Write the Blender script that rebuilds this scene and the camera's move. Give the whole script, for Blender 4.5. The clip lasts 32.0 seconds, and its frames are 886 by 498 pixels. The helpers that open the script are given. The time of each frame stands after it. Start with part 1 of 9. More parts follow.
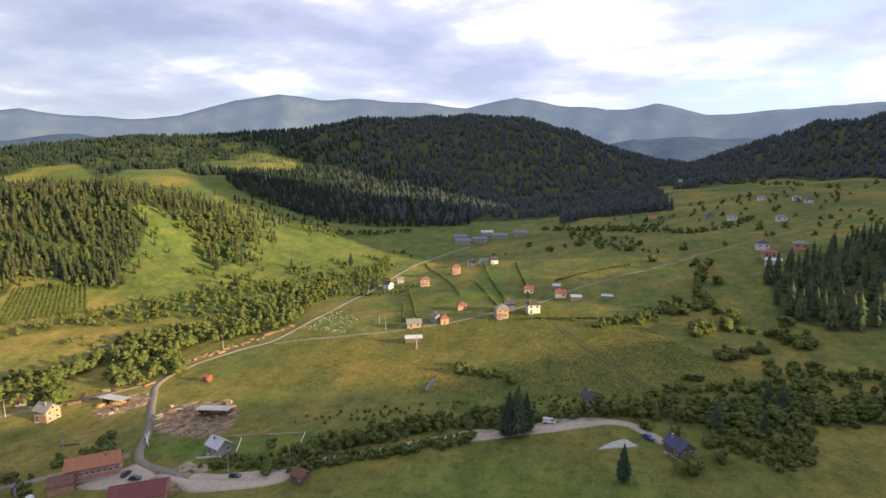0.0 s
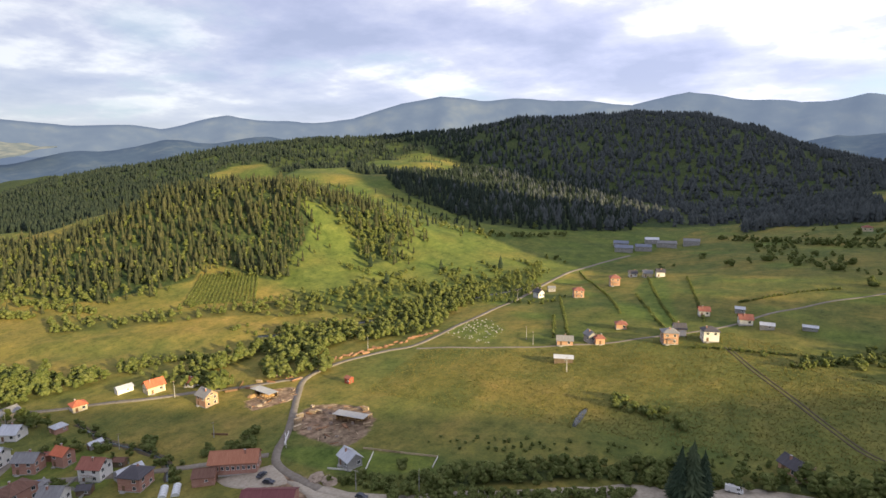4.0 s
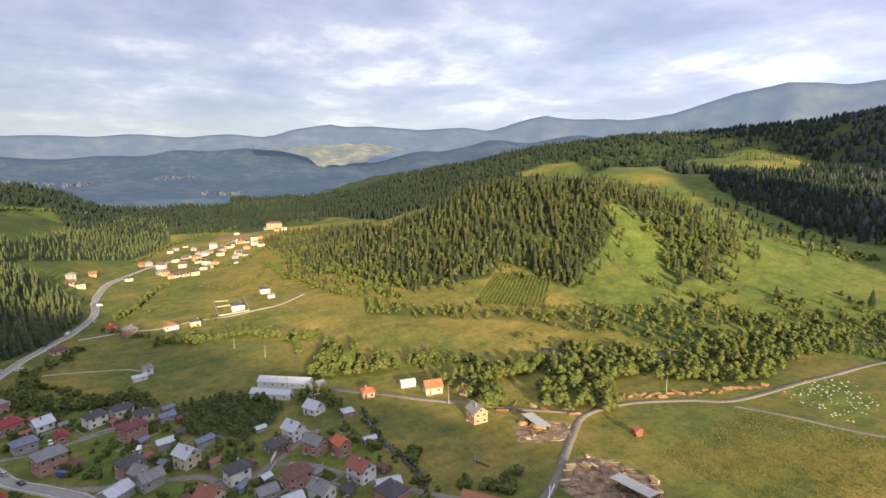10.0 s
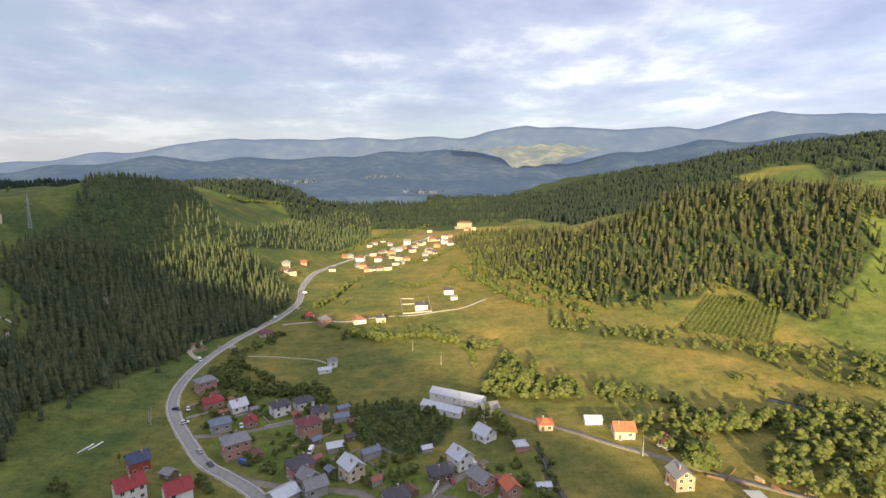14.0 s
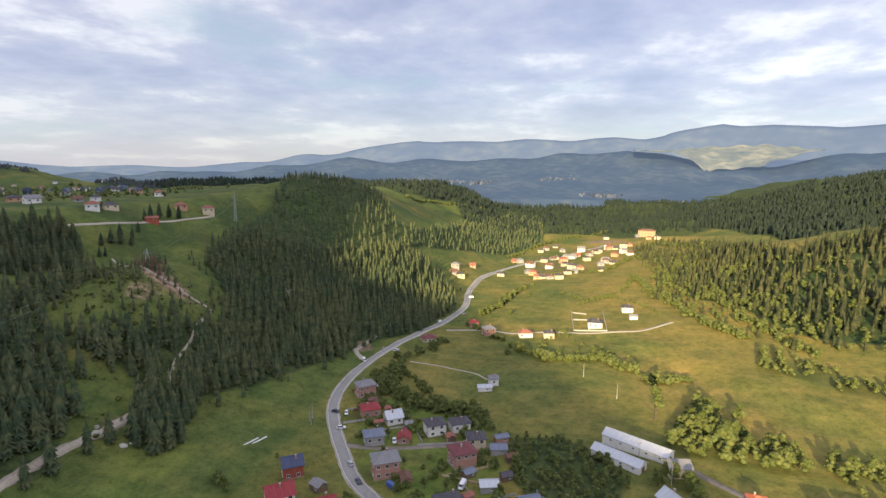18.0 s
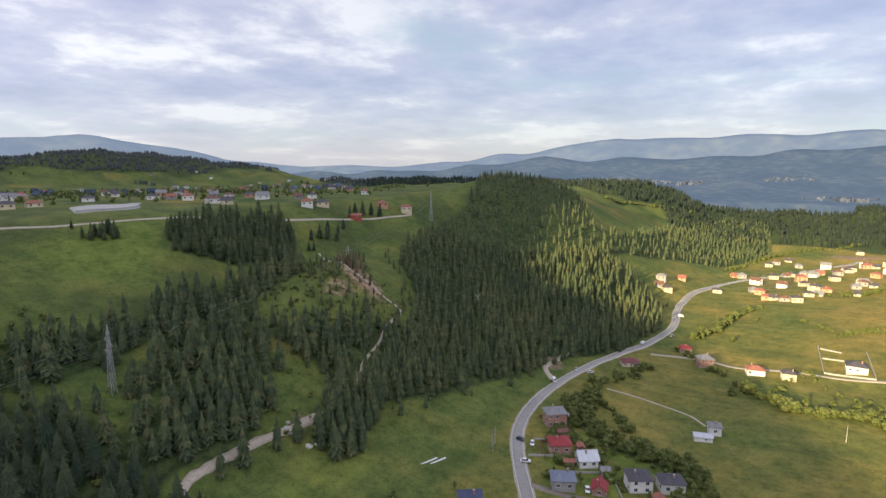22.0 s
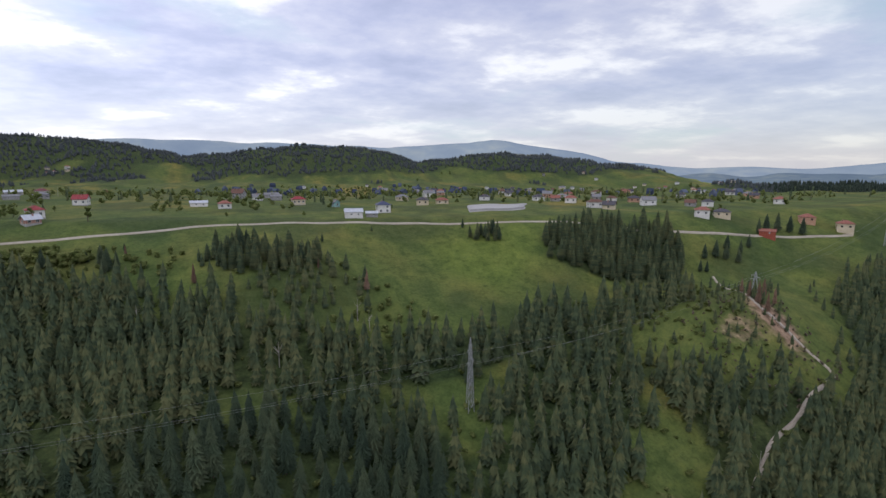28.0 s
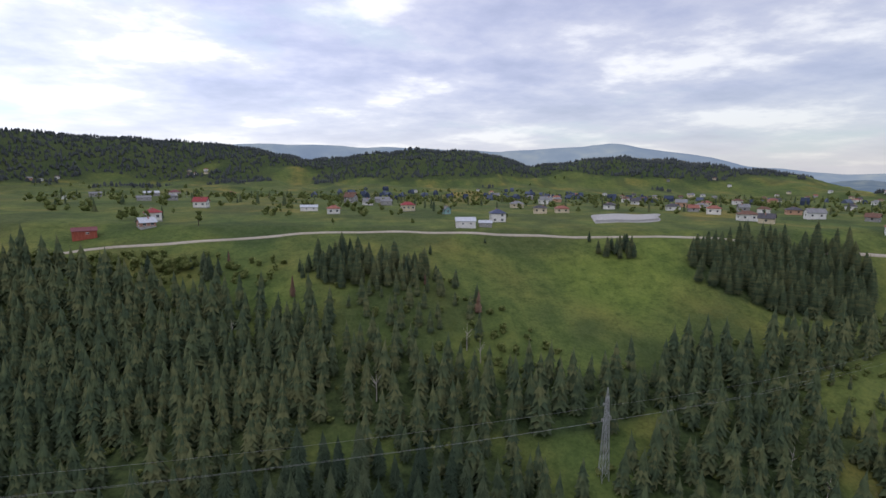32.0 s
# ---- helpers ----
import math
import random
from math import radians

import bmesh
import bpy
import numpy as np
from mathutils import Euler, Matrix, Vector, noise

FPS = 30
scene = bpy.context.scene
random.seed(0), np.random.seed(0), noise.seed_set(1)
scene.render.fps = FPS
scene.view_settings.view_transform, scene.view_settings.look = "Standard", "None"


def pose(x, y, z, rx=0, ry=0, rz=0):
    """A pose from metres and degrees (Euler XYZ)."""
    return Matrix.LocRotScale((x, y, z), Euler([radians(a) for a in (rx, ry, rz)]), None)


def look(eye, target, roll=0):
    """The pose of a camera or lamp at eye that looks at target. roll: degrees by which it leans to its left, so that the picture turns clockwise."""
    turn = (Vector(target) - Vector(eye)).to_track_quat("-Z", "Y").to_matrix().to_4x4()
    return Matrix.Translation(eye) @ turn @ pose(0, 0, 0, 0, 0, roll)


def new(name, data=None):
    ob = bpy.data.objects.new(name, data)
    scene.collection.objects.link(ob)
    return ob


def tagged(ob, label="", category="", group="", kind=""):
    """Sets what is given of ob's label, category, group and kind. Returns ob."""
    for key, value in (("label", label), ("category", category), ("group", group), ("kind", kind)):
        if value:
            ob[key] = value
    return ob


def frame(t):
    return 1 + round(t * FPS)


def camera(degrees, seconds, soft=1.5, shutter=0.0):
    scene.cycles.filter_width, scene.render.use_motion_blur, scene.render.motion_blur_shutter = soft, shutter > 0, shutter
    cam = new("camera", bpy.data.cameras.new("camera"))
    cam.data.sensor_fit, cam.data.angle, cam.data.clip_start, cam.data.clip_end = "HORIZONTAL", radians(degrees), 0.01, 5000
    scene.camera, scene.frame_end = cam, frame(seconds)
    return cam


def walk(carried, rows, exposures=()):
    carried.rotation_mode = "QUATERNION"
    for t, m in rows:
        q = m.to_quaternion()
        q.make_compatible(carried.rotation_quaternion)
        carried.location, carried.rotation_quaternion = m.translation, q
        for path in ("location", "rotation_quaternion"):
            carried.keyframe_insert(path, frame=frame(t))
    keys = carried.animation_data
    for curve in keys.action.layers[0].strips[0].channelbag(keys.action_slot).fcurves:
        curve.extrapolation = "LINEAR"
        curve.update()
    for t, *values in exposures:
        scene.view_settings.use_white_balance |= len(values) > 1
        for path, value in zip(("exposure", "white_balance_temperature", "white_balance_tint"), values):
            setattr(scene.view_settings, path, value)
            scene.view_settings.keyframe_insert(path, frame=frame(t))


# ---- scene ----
cam = camera(78.1, 32.0)
PATH = [
    (0, (-0.798, 0.365, 118.884), (-1.32, 2.271, 118.573), -0.2),
    (0.5, (-1.437, 3.276, 118.89), (-2.029, 5.161, 118.578), -0.2),
    (1, (-2.16, 6.246, 118.873), (-2.82, 8.108, 118.562), -0.2),
    (1.5, (-2.993, 9.289, 118.842), (-3.709, 11.13, 118.53), -0.2),
    (2, (-4.011, 12.467, 118.804), (-4.789, 14.283, 118.493), -0.2),
    (2.5, (-5.253, 15.762, 118.773), (-6.096, 17.549, 118.462), -0.2),
    (4.5, (-11.163, 29.19, 118.7), (-12.266, 30.83, 118.39), -0.2),
    (5, (-12.853, 32.496, 118.692), (-14.033, 34.081, 118.381), -0.3),
    (5.5, (-14.653, 35.677, 118.703), (-15.906, 37.204, 118.391), -0.2),
    (6, (-16.605, 38.828, 118.717), (-17.934, 40.289, 118.407), -0.2),
    (6.5, (-18.677, 41.967, 118.731), (-20.083, 43.355, 118.419), -0.2),
    (7, (-20.908, 45.036, 118.75), (-22.382, 46.351, 118.437), -0.2),
    (7.5, (-23.354, 48.007, 118.763), (-24.9, 49.236, 118.451), -0.2),
    (8, (-26.062, 50.93, 118.762), (-27.682, 52.059, 118.45), -0.1),
    (8.5, (-29.016, 53.803, 118.741), (-30.693, 54.847, 118.429), -0.1),
    (9, (-32.13, 56.522, 118.709), (-33.838, 57.516, 118.396), -0.1),
    (9.5, (-35.369, 59.018, 118.673), (-37.098, 59.972, 118.36), -0.1),
    (10, (-38.777, 61.265, 118.632), (-40.537, 62.162, 118.319), -0.1),
    (10.5, (-42.345, 63.273, 118.584), (-44.145, 64.088, 118.271), -0.1),
    (11, (-46.016, 65.051, 118.534), (-47.861, 65.756, 118.22), 0.0),
    (11.5, (-49.732, 66.635, 118.473), (-51.618, 67.223, 118.159), 0.0),
    (12, (-53.471, 68.067, 118.408), (-55.383, 68.562, 118.095), 0.1),
    (12.5, (-57.258, 69.328, 118.358), (-59.185, 69.766, 118.046), 0.3),
    (13, (-61.136, 70.435, 118.318), (-63.073, 70.824, 118.008), 0.3),
    (13.5, (-65.101, 71.422, 118.285), (-67.049, 71.75, 117.975), 0.2),
    (14, (-69.076, 72.262, 118.261), (-71.036, 72.509, 117.951), 0.2),
    (14.5, (-72.993, 72.947, 118.236), (-74.962, 73.114, 117.926), 0.2),
    (15, (-76.85, 73.426, 118.208), (-78.824, 73.517, 117.897), 0.2),
    (15.5, (-80.739, 73.587, 118.171), (-82.715, 73.58, 117.863), 0.3),
    (17.5, (-96.898, 72.438, 117.851), (-98.852, 72.14, 117.546), 0.5),
    (18, (-100.85, 71.769, 117.809), (-102.791, 71.398, 117.502), 0.5),
    (18.5, (-104.76, 70.798, 117.76), (-106.683, 70.343, 117.452), 0.4),
    (19, (-108.647, 69.575, 117.701), (-110.551, 69.046, 117.394), 0.4),
    (19.5, (-112.461, 68.133, 117.643), (-114.34, 67.52, 117.333), 0.3),
    (20, (-116.188, 66.526, 117.593), (-118.029, 65.81, 117.281), 0.3),
    (20.5, (-119.835, 64.767, 117.55), (-121.645, 63.976, 117.238), 0.3),
    (21, (-123.429, 62.845, 117.513), (-125.21, 61.989, 117.201), 0.2),
    (21.5, (-126.887, 60.798, 117.507), (-128.631, 59.871, 117.194), 0.2),
    (22, (-130.233, 58.548, 117.517), (-131.928, 57.533, 117.203), 0.2),
    (22.5, (-133.529, 56.072, 117.533), (-135.17, 54.973, 117.219), 0.2),
    (23, (-136.8, 53.34, 117.533), (-138.388, 52.166, 117.217), 0.2),
    (23.5, (-140.0, 50.412, 117.513), (-141.525, 49.157, 117.197), 0.2),
    (24, (-143.088, 47.355, 117.488), (-144.544, 46.021, 117.172), 0.1),
    (24.5, (-146.081, 44.154, 117.462), (-147.46, 42.741, 117.144), 0.0),
    (25, (-148.913, 40.693, 117.43), (-150.211, 39.206, 117.112), 0.0),
    (25.5, (-151.557, 37.15, 117.413), (-152.769, 35.591, 117.095), 0.0),
    (26, (-153.897, 33.56, 117.405), (-154.976, 31.907, 117.086), -0.1),
    (26.5, (-155.874, 29.83, 117.397), (-156.811, 28.092, 117.079), -0.1),
    (28.5, (-162.054, 14.374, 117.406), (-162.711, 12.51, 117.097), 0.2),
    (29, (-163.283, 10.36, 117.41), (-163.893, 8.48, 117.105), 0.3),
    (29.5, (-164.238, 6.232, 117.414), (-164.762, 4.326, 117.11), 0.2),
    (30, (-164.965, 2.012, 117.418), (-165.417, 0.088, 117.114), 0.2),
    (30.5, (-165.49, -2.294, 117.418), (-165.902, -4.228, 117.117), 0.3),
    (31, (-165.835, -6.668, 117.421), (-166.212, -8.609, 117.121), 0.3),
    (31.5, (-166.047, -11.08, 117.42), (-166.382, -13.029, 117.121), 0.4),
    (32, (-166.179, -15.513, 117.414), (-166.496, -17.465, 117.115), 0.3),
]
walk(cam, [(t, look(eye, target, roll)) for t, eye, target, roll in PATH], exposures=[(0, 1.08), (6, 1.1), (9, 1.15), (13, 1.24), (25, 1.25), (32, 1.22)])


# ---- sky and sun ----
SUN_FROM = Vector((0.955, -0.15, 0.255)).normalized()
world = bpy.data.worlds.new("sky")
scene.world = world
world.use_nodes = True
wn = world.node_tree
wn.nodes.clear()


def wnode(kind, **vals):
    n = wn.nodes.new(kind)
    for k, v in vals.items():
        n.inputs[k].default_value = v
    return n


def wmath(op, a, b=None):
    n = wn.nodes.new("ShaderNodeMath")
    n.operation = op
    for i, v in enumerate((a, b)):
        if v is None:
            continue
        if isinstance(v, (int, float)):
            n.inputs[i].default_value = v
        else:
            wn.links.new(v, n.inputs[i])
    return n.outputs[0]


sky = wn.nodes.new("ShaderNodeTexSky")
sky.sky_type, sky.sun_disc = "NISHITA", False
sky.sun_elevation, sky.sun_rotation = math.asin(SUN_FROM.z), math.atan2(SUN_FROM.x, SUN_FROM.y)
sky.altitude = 900
coord = wn.nodes.new("ShaderNodeTexCoord")
sep = wn.nodes.new("ShaderNodeSeparateXYZ")
wn.links.new(coord.outputs["Generated"], sep.inputs[0])
lift = wmath("ADD", wmath("MAXIMUM", sep.outputs[2], 0.0), 0.15)
flat = wn.nodes.new("ShaderNodeCombineXYZ")
wn.links.new(wmath("DIVIDE", sep.outputs[0], lift), flat.inputs[0])
wn.links.new(wmath("DIVIDE", sep.outputs[1], lift), flat.inputs[1])


def cloud_noise(scale, detail, rough, shift, stretch=(1, 1, 1)):
    m = wn.nodes.new("ShaderNodeMapping")
    m.inputs["Location"].default_value, m.inputs["Scale"].default_value = shift, stretch
    wn.links.new(flat.outputs[0], m.inputs["Vector"])
    n = wnode("ShaderNodeTexNoise", Scale=scale, Detail=detail, Roughness=rough)
    wn.links.new(m.outputs[0], n.inputs["Vector"])
    return n.outputs["Fac"]


def wramp(fac, stops):
    r = wn.nodes.new("ShaderNodeValToRGB")
    while len(r.color_ramp.elements) < len(stops):
        r.color_ramp.elements.new(0.5)
    for e, (p, c) in zip(r.color_ramp.elements, stops):
        e.position, e.color = p, (*c, 1)
    wn.links.new(fac, r.inputs[0])
    return r.outputs[0]


def wmix(fac, a, b):
    n = wn.nodes.new("ShaderNodeMix")
    n.data_type = "RGBA"
    wn.links.new(fac, n.inputs[0])
    for v, i in ((a, 6), (b, 7)):
        if isinstance(v, tuple):
            n.inputs[i].default_value = (*v, 1)
        else:
            wn.links.new(v, n.inputs[i])
    return n.outputs[2]


cover = wramp(cloud_noise(0.6, 7, 0.55, (3.1, 1.7, 0)), [(0.34, (0, 0, 0)), (0.46, (1, 1, 1))])
body = wramp(cloud_noise(1.0, 9, 0.58, (0.4, 5.2, 0)), [(0.35, (0.57, 0.61, 0.88)), (0.44, (0.705, 0.735, 1.02)), (0.53, (0.91, 0.92, 1.14)), (0.61, (1.40, 1.38, 1.46))])
veil = wramp(sep.outputs[2], [(0.0, (0.75, 0.75, 0.75)), (0.05, (0.42, 0.42, 0.42)), (0.14, (0, 0, 0))])
clear = wmix(veil, wmix(cover, (0.66, 0.82, 1.0), body), (0.86, 0.88, 1.03))
# sky overhead, above the view, made brighter to fill the shaded ground
overhead_lift = wramp(sep.outputs[2], [(0.0, (1, 1, 1)), (0.30, (1, 1, 1)), (0.50, (1.10, 1.07, 1.05)), (1.0, (1.24, 1.19, 1.13))])
shade = wn.nodes.new("ShaderNodeMix")
shade.data_type, shade.blend_type = "RGBA", "MULTIPLY"
shade.inputs[0].default_value = 1.0
wn.links.new(clear, shade.inputs[6])
wn.links.new(overhead_lift, shade.inputs[7])
blue = wn.nodes.new("ShaderNodeMix")
blue.data_type, blue.blend_type = "RGBA", "ADD"
blue.inputs[0].default_value = 0.04
# the sky is brighter towards the low sun
glow_side = wn.nodes.new("ShaderNodeVectorMath")
glow_side.operation = "SCALE"
wn.links.new(shade.outputs[2], glow_side.inputs[0])
wn.links.new(wmath("ADD", wmath("ADD", wmath("MULTIPLY", sep.outputs[0], 0.40), wmath("MULTIPLY", sep.outputs[1], 0.15)), 1.03), glow_side.inputs["Scale"])
wn.links.new(glow_side.outputs[0], blue.inputs[6])
wn.links.new(sky.outputs[0], blue.inputs[7])
background = wnode("ShaderNodeBackground", Strength=0.37)
out = wn.nodes.new("ShaderNodeOutputWorld")
wn.links.new(blue.outputs[2], background.inputs[0])
wn.links.new(background.outputs[0], out.inputs[0])

sun = new("sun", bpy.data.lights.new("sun", "SUN"))
sun.data.energy, sun.data.angle, sun.data.color = 4.6, radians(0.6), (1.0, 0.78, 0.42)
sun.matrix_world = look((500, 0, 600), tuple(Vector((500, 0, 600)) - SUN_FROM))


# ---- the lie of the land ----
HUB = (-80.0, 40.0)
RIVER = [(-40, 1300, 34), (-130, 690, 13), (-200, 450, 6), (-275, 290, 0), (-400, 190, -5), (-520, 110, -10), (-700, 60, -17), (-1000, 130, -21), (-1500, 200, -24)]


def smooth(v):
    v = np.clip(v, 0.0, 1.0)
    return v * v * (3 - 2 * v)


def softmax(a, b, k):
    return 0.5 * (a + b + np.sqrt((a - b) ** 2 + k * k))


def along(x, y, line):
    """Distance to a polyline, side (positive to its left), and the third value interpolated at the nearest place."""
    best = np.full(np.shape(x), 1e9)
    side, val = np.zeros(np.shape(x)), np.zeros(np.shape(x))
    for (ax, ay, az), (bx, by, bz) in zip(line, line[1:]):
        dx, dy = bx - ax, by - ay
        u = np.clip(((x - ax) * dx + (y - ay) * dy) / (dx * dx + dy * dy), 0, 1)
        px, py = ax + u * dx, ay + u * dy
        d = np.hypot(x - px, y - py)
        near = d < best
        best = np.where(near, d, best)
        side = np.where(near, np.sign((bx - ax) * (y - ay) - (by - ay) * (x - ax)), side)
        val = np.where(near, az + u * (bz - az), val)
    return best, side, val


def hill(x, y, cx, cy, rx, ry, turn, height):
    c, s = math.cos(radians(turn)), math.sin(radians(turn))
    u, v = ((x - cx) * c + (y - cy) * s) / rx, (-(x - cx) * s + (y - cy) * c) / ry
    return height * np.exp(-(u * u + v * v))


def waves(x, y, size, seed):
    """Cheap smooth relief, about -1 to 1."""
    r = np.random.RandomState(seed)
    out = np.zeros(np.shape(x))
    for k in range(7):
        a, f, p = r.uniform(0, 6.283), r.uniform(0.6, 1.8) / size, r.uniform(0, 6.283)
        out = out + np.sin((x * np.cos(a) + y * np.sin(a)) * f * 6.283 + p)
    return out / 4.0


def ring(x, y, crest, near, far, base):
    """A long ridge round the hub: crest heights by bearing (degrees), rising from near to far."""
    bear = np.degrees(np.arctan2(-(x - HUB[0]), y - HUB[1]))
    bear = np.where(bear < -120, bear + 360, bear)
    r = np.hypot(x - HUB[0], y - HUB[1])
    top = np.interp(bear, [c[0] for c in crest], [c[1] for c in crest])
    up = smooth((r - near) / (far - near))
    down = 1 - 0.55 * smooth((r - far) / far)
    return base + (top - base) * up * down


FOREST_RIDGE = [(-45, 240), (-30, 225), (-21, 216), (-16, 160), (-11, 95), (-5, 148), (2, 237), (5, 268), (15, 272), (22, 262), (28, 230), (35, 208), (44, 196), (52, 162), (60, 104), (66, 66), (74, 0), (82, -30), (190, -30)]
SOUTH_HILLS = [(110, 0), (128, 60), (136, 100), (142, 108), (147, 135), (152, 147), (157, 125), (160, 114), (165, 160), (170, 173), (175, 155), (182, 132), (185, 152), (189, 180), (197, 192), (210, 215), (225, 250), (240, 250)]
# Crest heights by y of an added, unseen ridge that blocks the low sun.
EAST_SHADE_RIDGE = [(-2500, 300), (-1500, 420), (-800, 520), (-410, 512), (-335, 380), (-300, 333), (-253, 301), (-165, 275), (-97, 255), (-20, 226), (38, 207), (83, 189), (120, 174), (150, 164), (208, 151), (240, 140), (300, 90), (400, 60)]


def ground_height(x, y):
    x, y = np.asarray(x, float), np.asarray(y, float)
    d, side, floor = along(x, y, RIVER)
    # the terrace east of the river, climbing to the north-east
    terrace = 15 + 0.07 * (x + 99) + 0.06 * (y - 291)
    terrace = np.minimum(terrace, 82 + 0.10 * (terrace - 82))
    low = -3.5 + 0.034 * np.clip(x + 318, -560, 400) - 5.0 * smooth((95 - y) / 80)
    east = softmax(terrace, low, 4.0)
    cap = floor + 2 + 0.14 * np.maximum(d - 22, 0)
    east = 0.5 * (east + cap - np.sqrt((east - cap) ** 2 + 16.0))
    # the far bank, towards the wooded knoll
    west = floor + 2.5 + 0.06 * np.maximum(d - 25, 0) + 0.05 * np.clip(d - 80, 0, 300)
    west = np.minimum(west, 60)
    on_west = smooth(0.5 - side * 0 + (np.where(side < 0, d, -d)) / 30.0)
    z = east + (west - east) * on_west
    north = smooth((y - 60 + 0.25 * (x + 300)) / 160)
    z = z + hill(x, y, -590, 455, 165, 150, 25, 54) * north
    z = z + hill(x, y, -455, 500, 140, 70, 40, 22)
    z = z + hill(x, y, -760, 330, 150, 90, 10, 20)
    z = z + hill(x, y, -800, 800, 260, 200, 35, 45)
    z = z + hill(x, y, -790, 1170, 260, 190, 35, 62)
    z = z + hill(x, y, 260, 430, 110, 140, 0, 26)
    # the plateau to the south, its wooded edge and spurs
    foot = -44 + np.interp(x, [-1100, -900, -750, -640, -477, -300, -120, 60, 200], [30, 60, 55, 30, 6, 0, -10, 0, 0])
    s = (foot - y) + 12 * waves(x, y, 140, 5) * smooth((foot - y) / 60)
    flat = smooth(s / 255) * 0.5 + np.clip(s / 245, 0, 1) * 0.5
    top = np.interp(x, [-1400, -1000, -700, -480, -200, 100], [60, 76, 80, 82, 85, 92])
    upland = top - z
    back = smooth((s - 330) / 700)
    z = z + flat * upland - back * 22 * smooth((x + 1400) / 300)
    z = z - hill(x, y, -415, -190, 60, 50, 0, 9) - hill(x, y, -300, -150, 30, 80, 10, 6)
    z = z + hill(x, y, -760, -190, 130, 90, 0, 24)
    z = z + hill(x, y, -378, -161, 74, 33, 17, 17) - hill(x, y, -345, -205, 40, 22, 10, 5)
    # ridges
    z = softmax(z, ring(x, y, FOREST_RIDGE, 800, 1950, -30), 14)
    z = softmax(z, ring(x, y, SOUTH_HILLS, 1150, 2000, -60), 14)
    # unseen eastern ridge, added to shade the foreground and the plateau slope
    crest = np.interp(y, [e[0] for e in EAST_SHADE_RIDGE], [e[1] for e in EAST_SHADE_RIDGE])
    z = z + np.maximum(crest - z, 0) * smooth((x - 130 - 0.62 * np.maximum(-y - 230, 0)) / 380) * smooth((3400 - x) / 800)
    # unseen massifs, added to shade the southern hills, north ridge and upland
    z = z + hill(x, y, 2000, -1700, 350, 850, 0, 1000)
    z = z + hill(x, y, 1300, 1420, 290, 560, 0, 880) + hill(x, y, 900, 600, 220, 230, 0, 430) + hill(x, y, 900, 272, 200, 75, 0, 112)
    far = np.hypot(x - HUB[0], y - HUB[1])
    bear = np.degrees(np.arctan2(-(x - HUB[0]), y - HUB[1]))
    z = z - 75 * smooth((far - 1650) / 500) * smooth((bear - 66) / 10) * smooth((140 - bear) / 12)
    rough = smooth((far - 500) / 900)
    z = z + waves(x, y, 55, 3) * 0.5 + waves(x, y, 210, 4) * 7 * rough
    return z * (1 - 0.6 * smooth((far - 3000) / 1500))


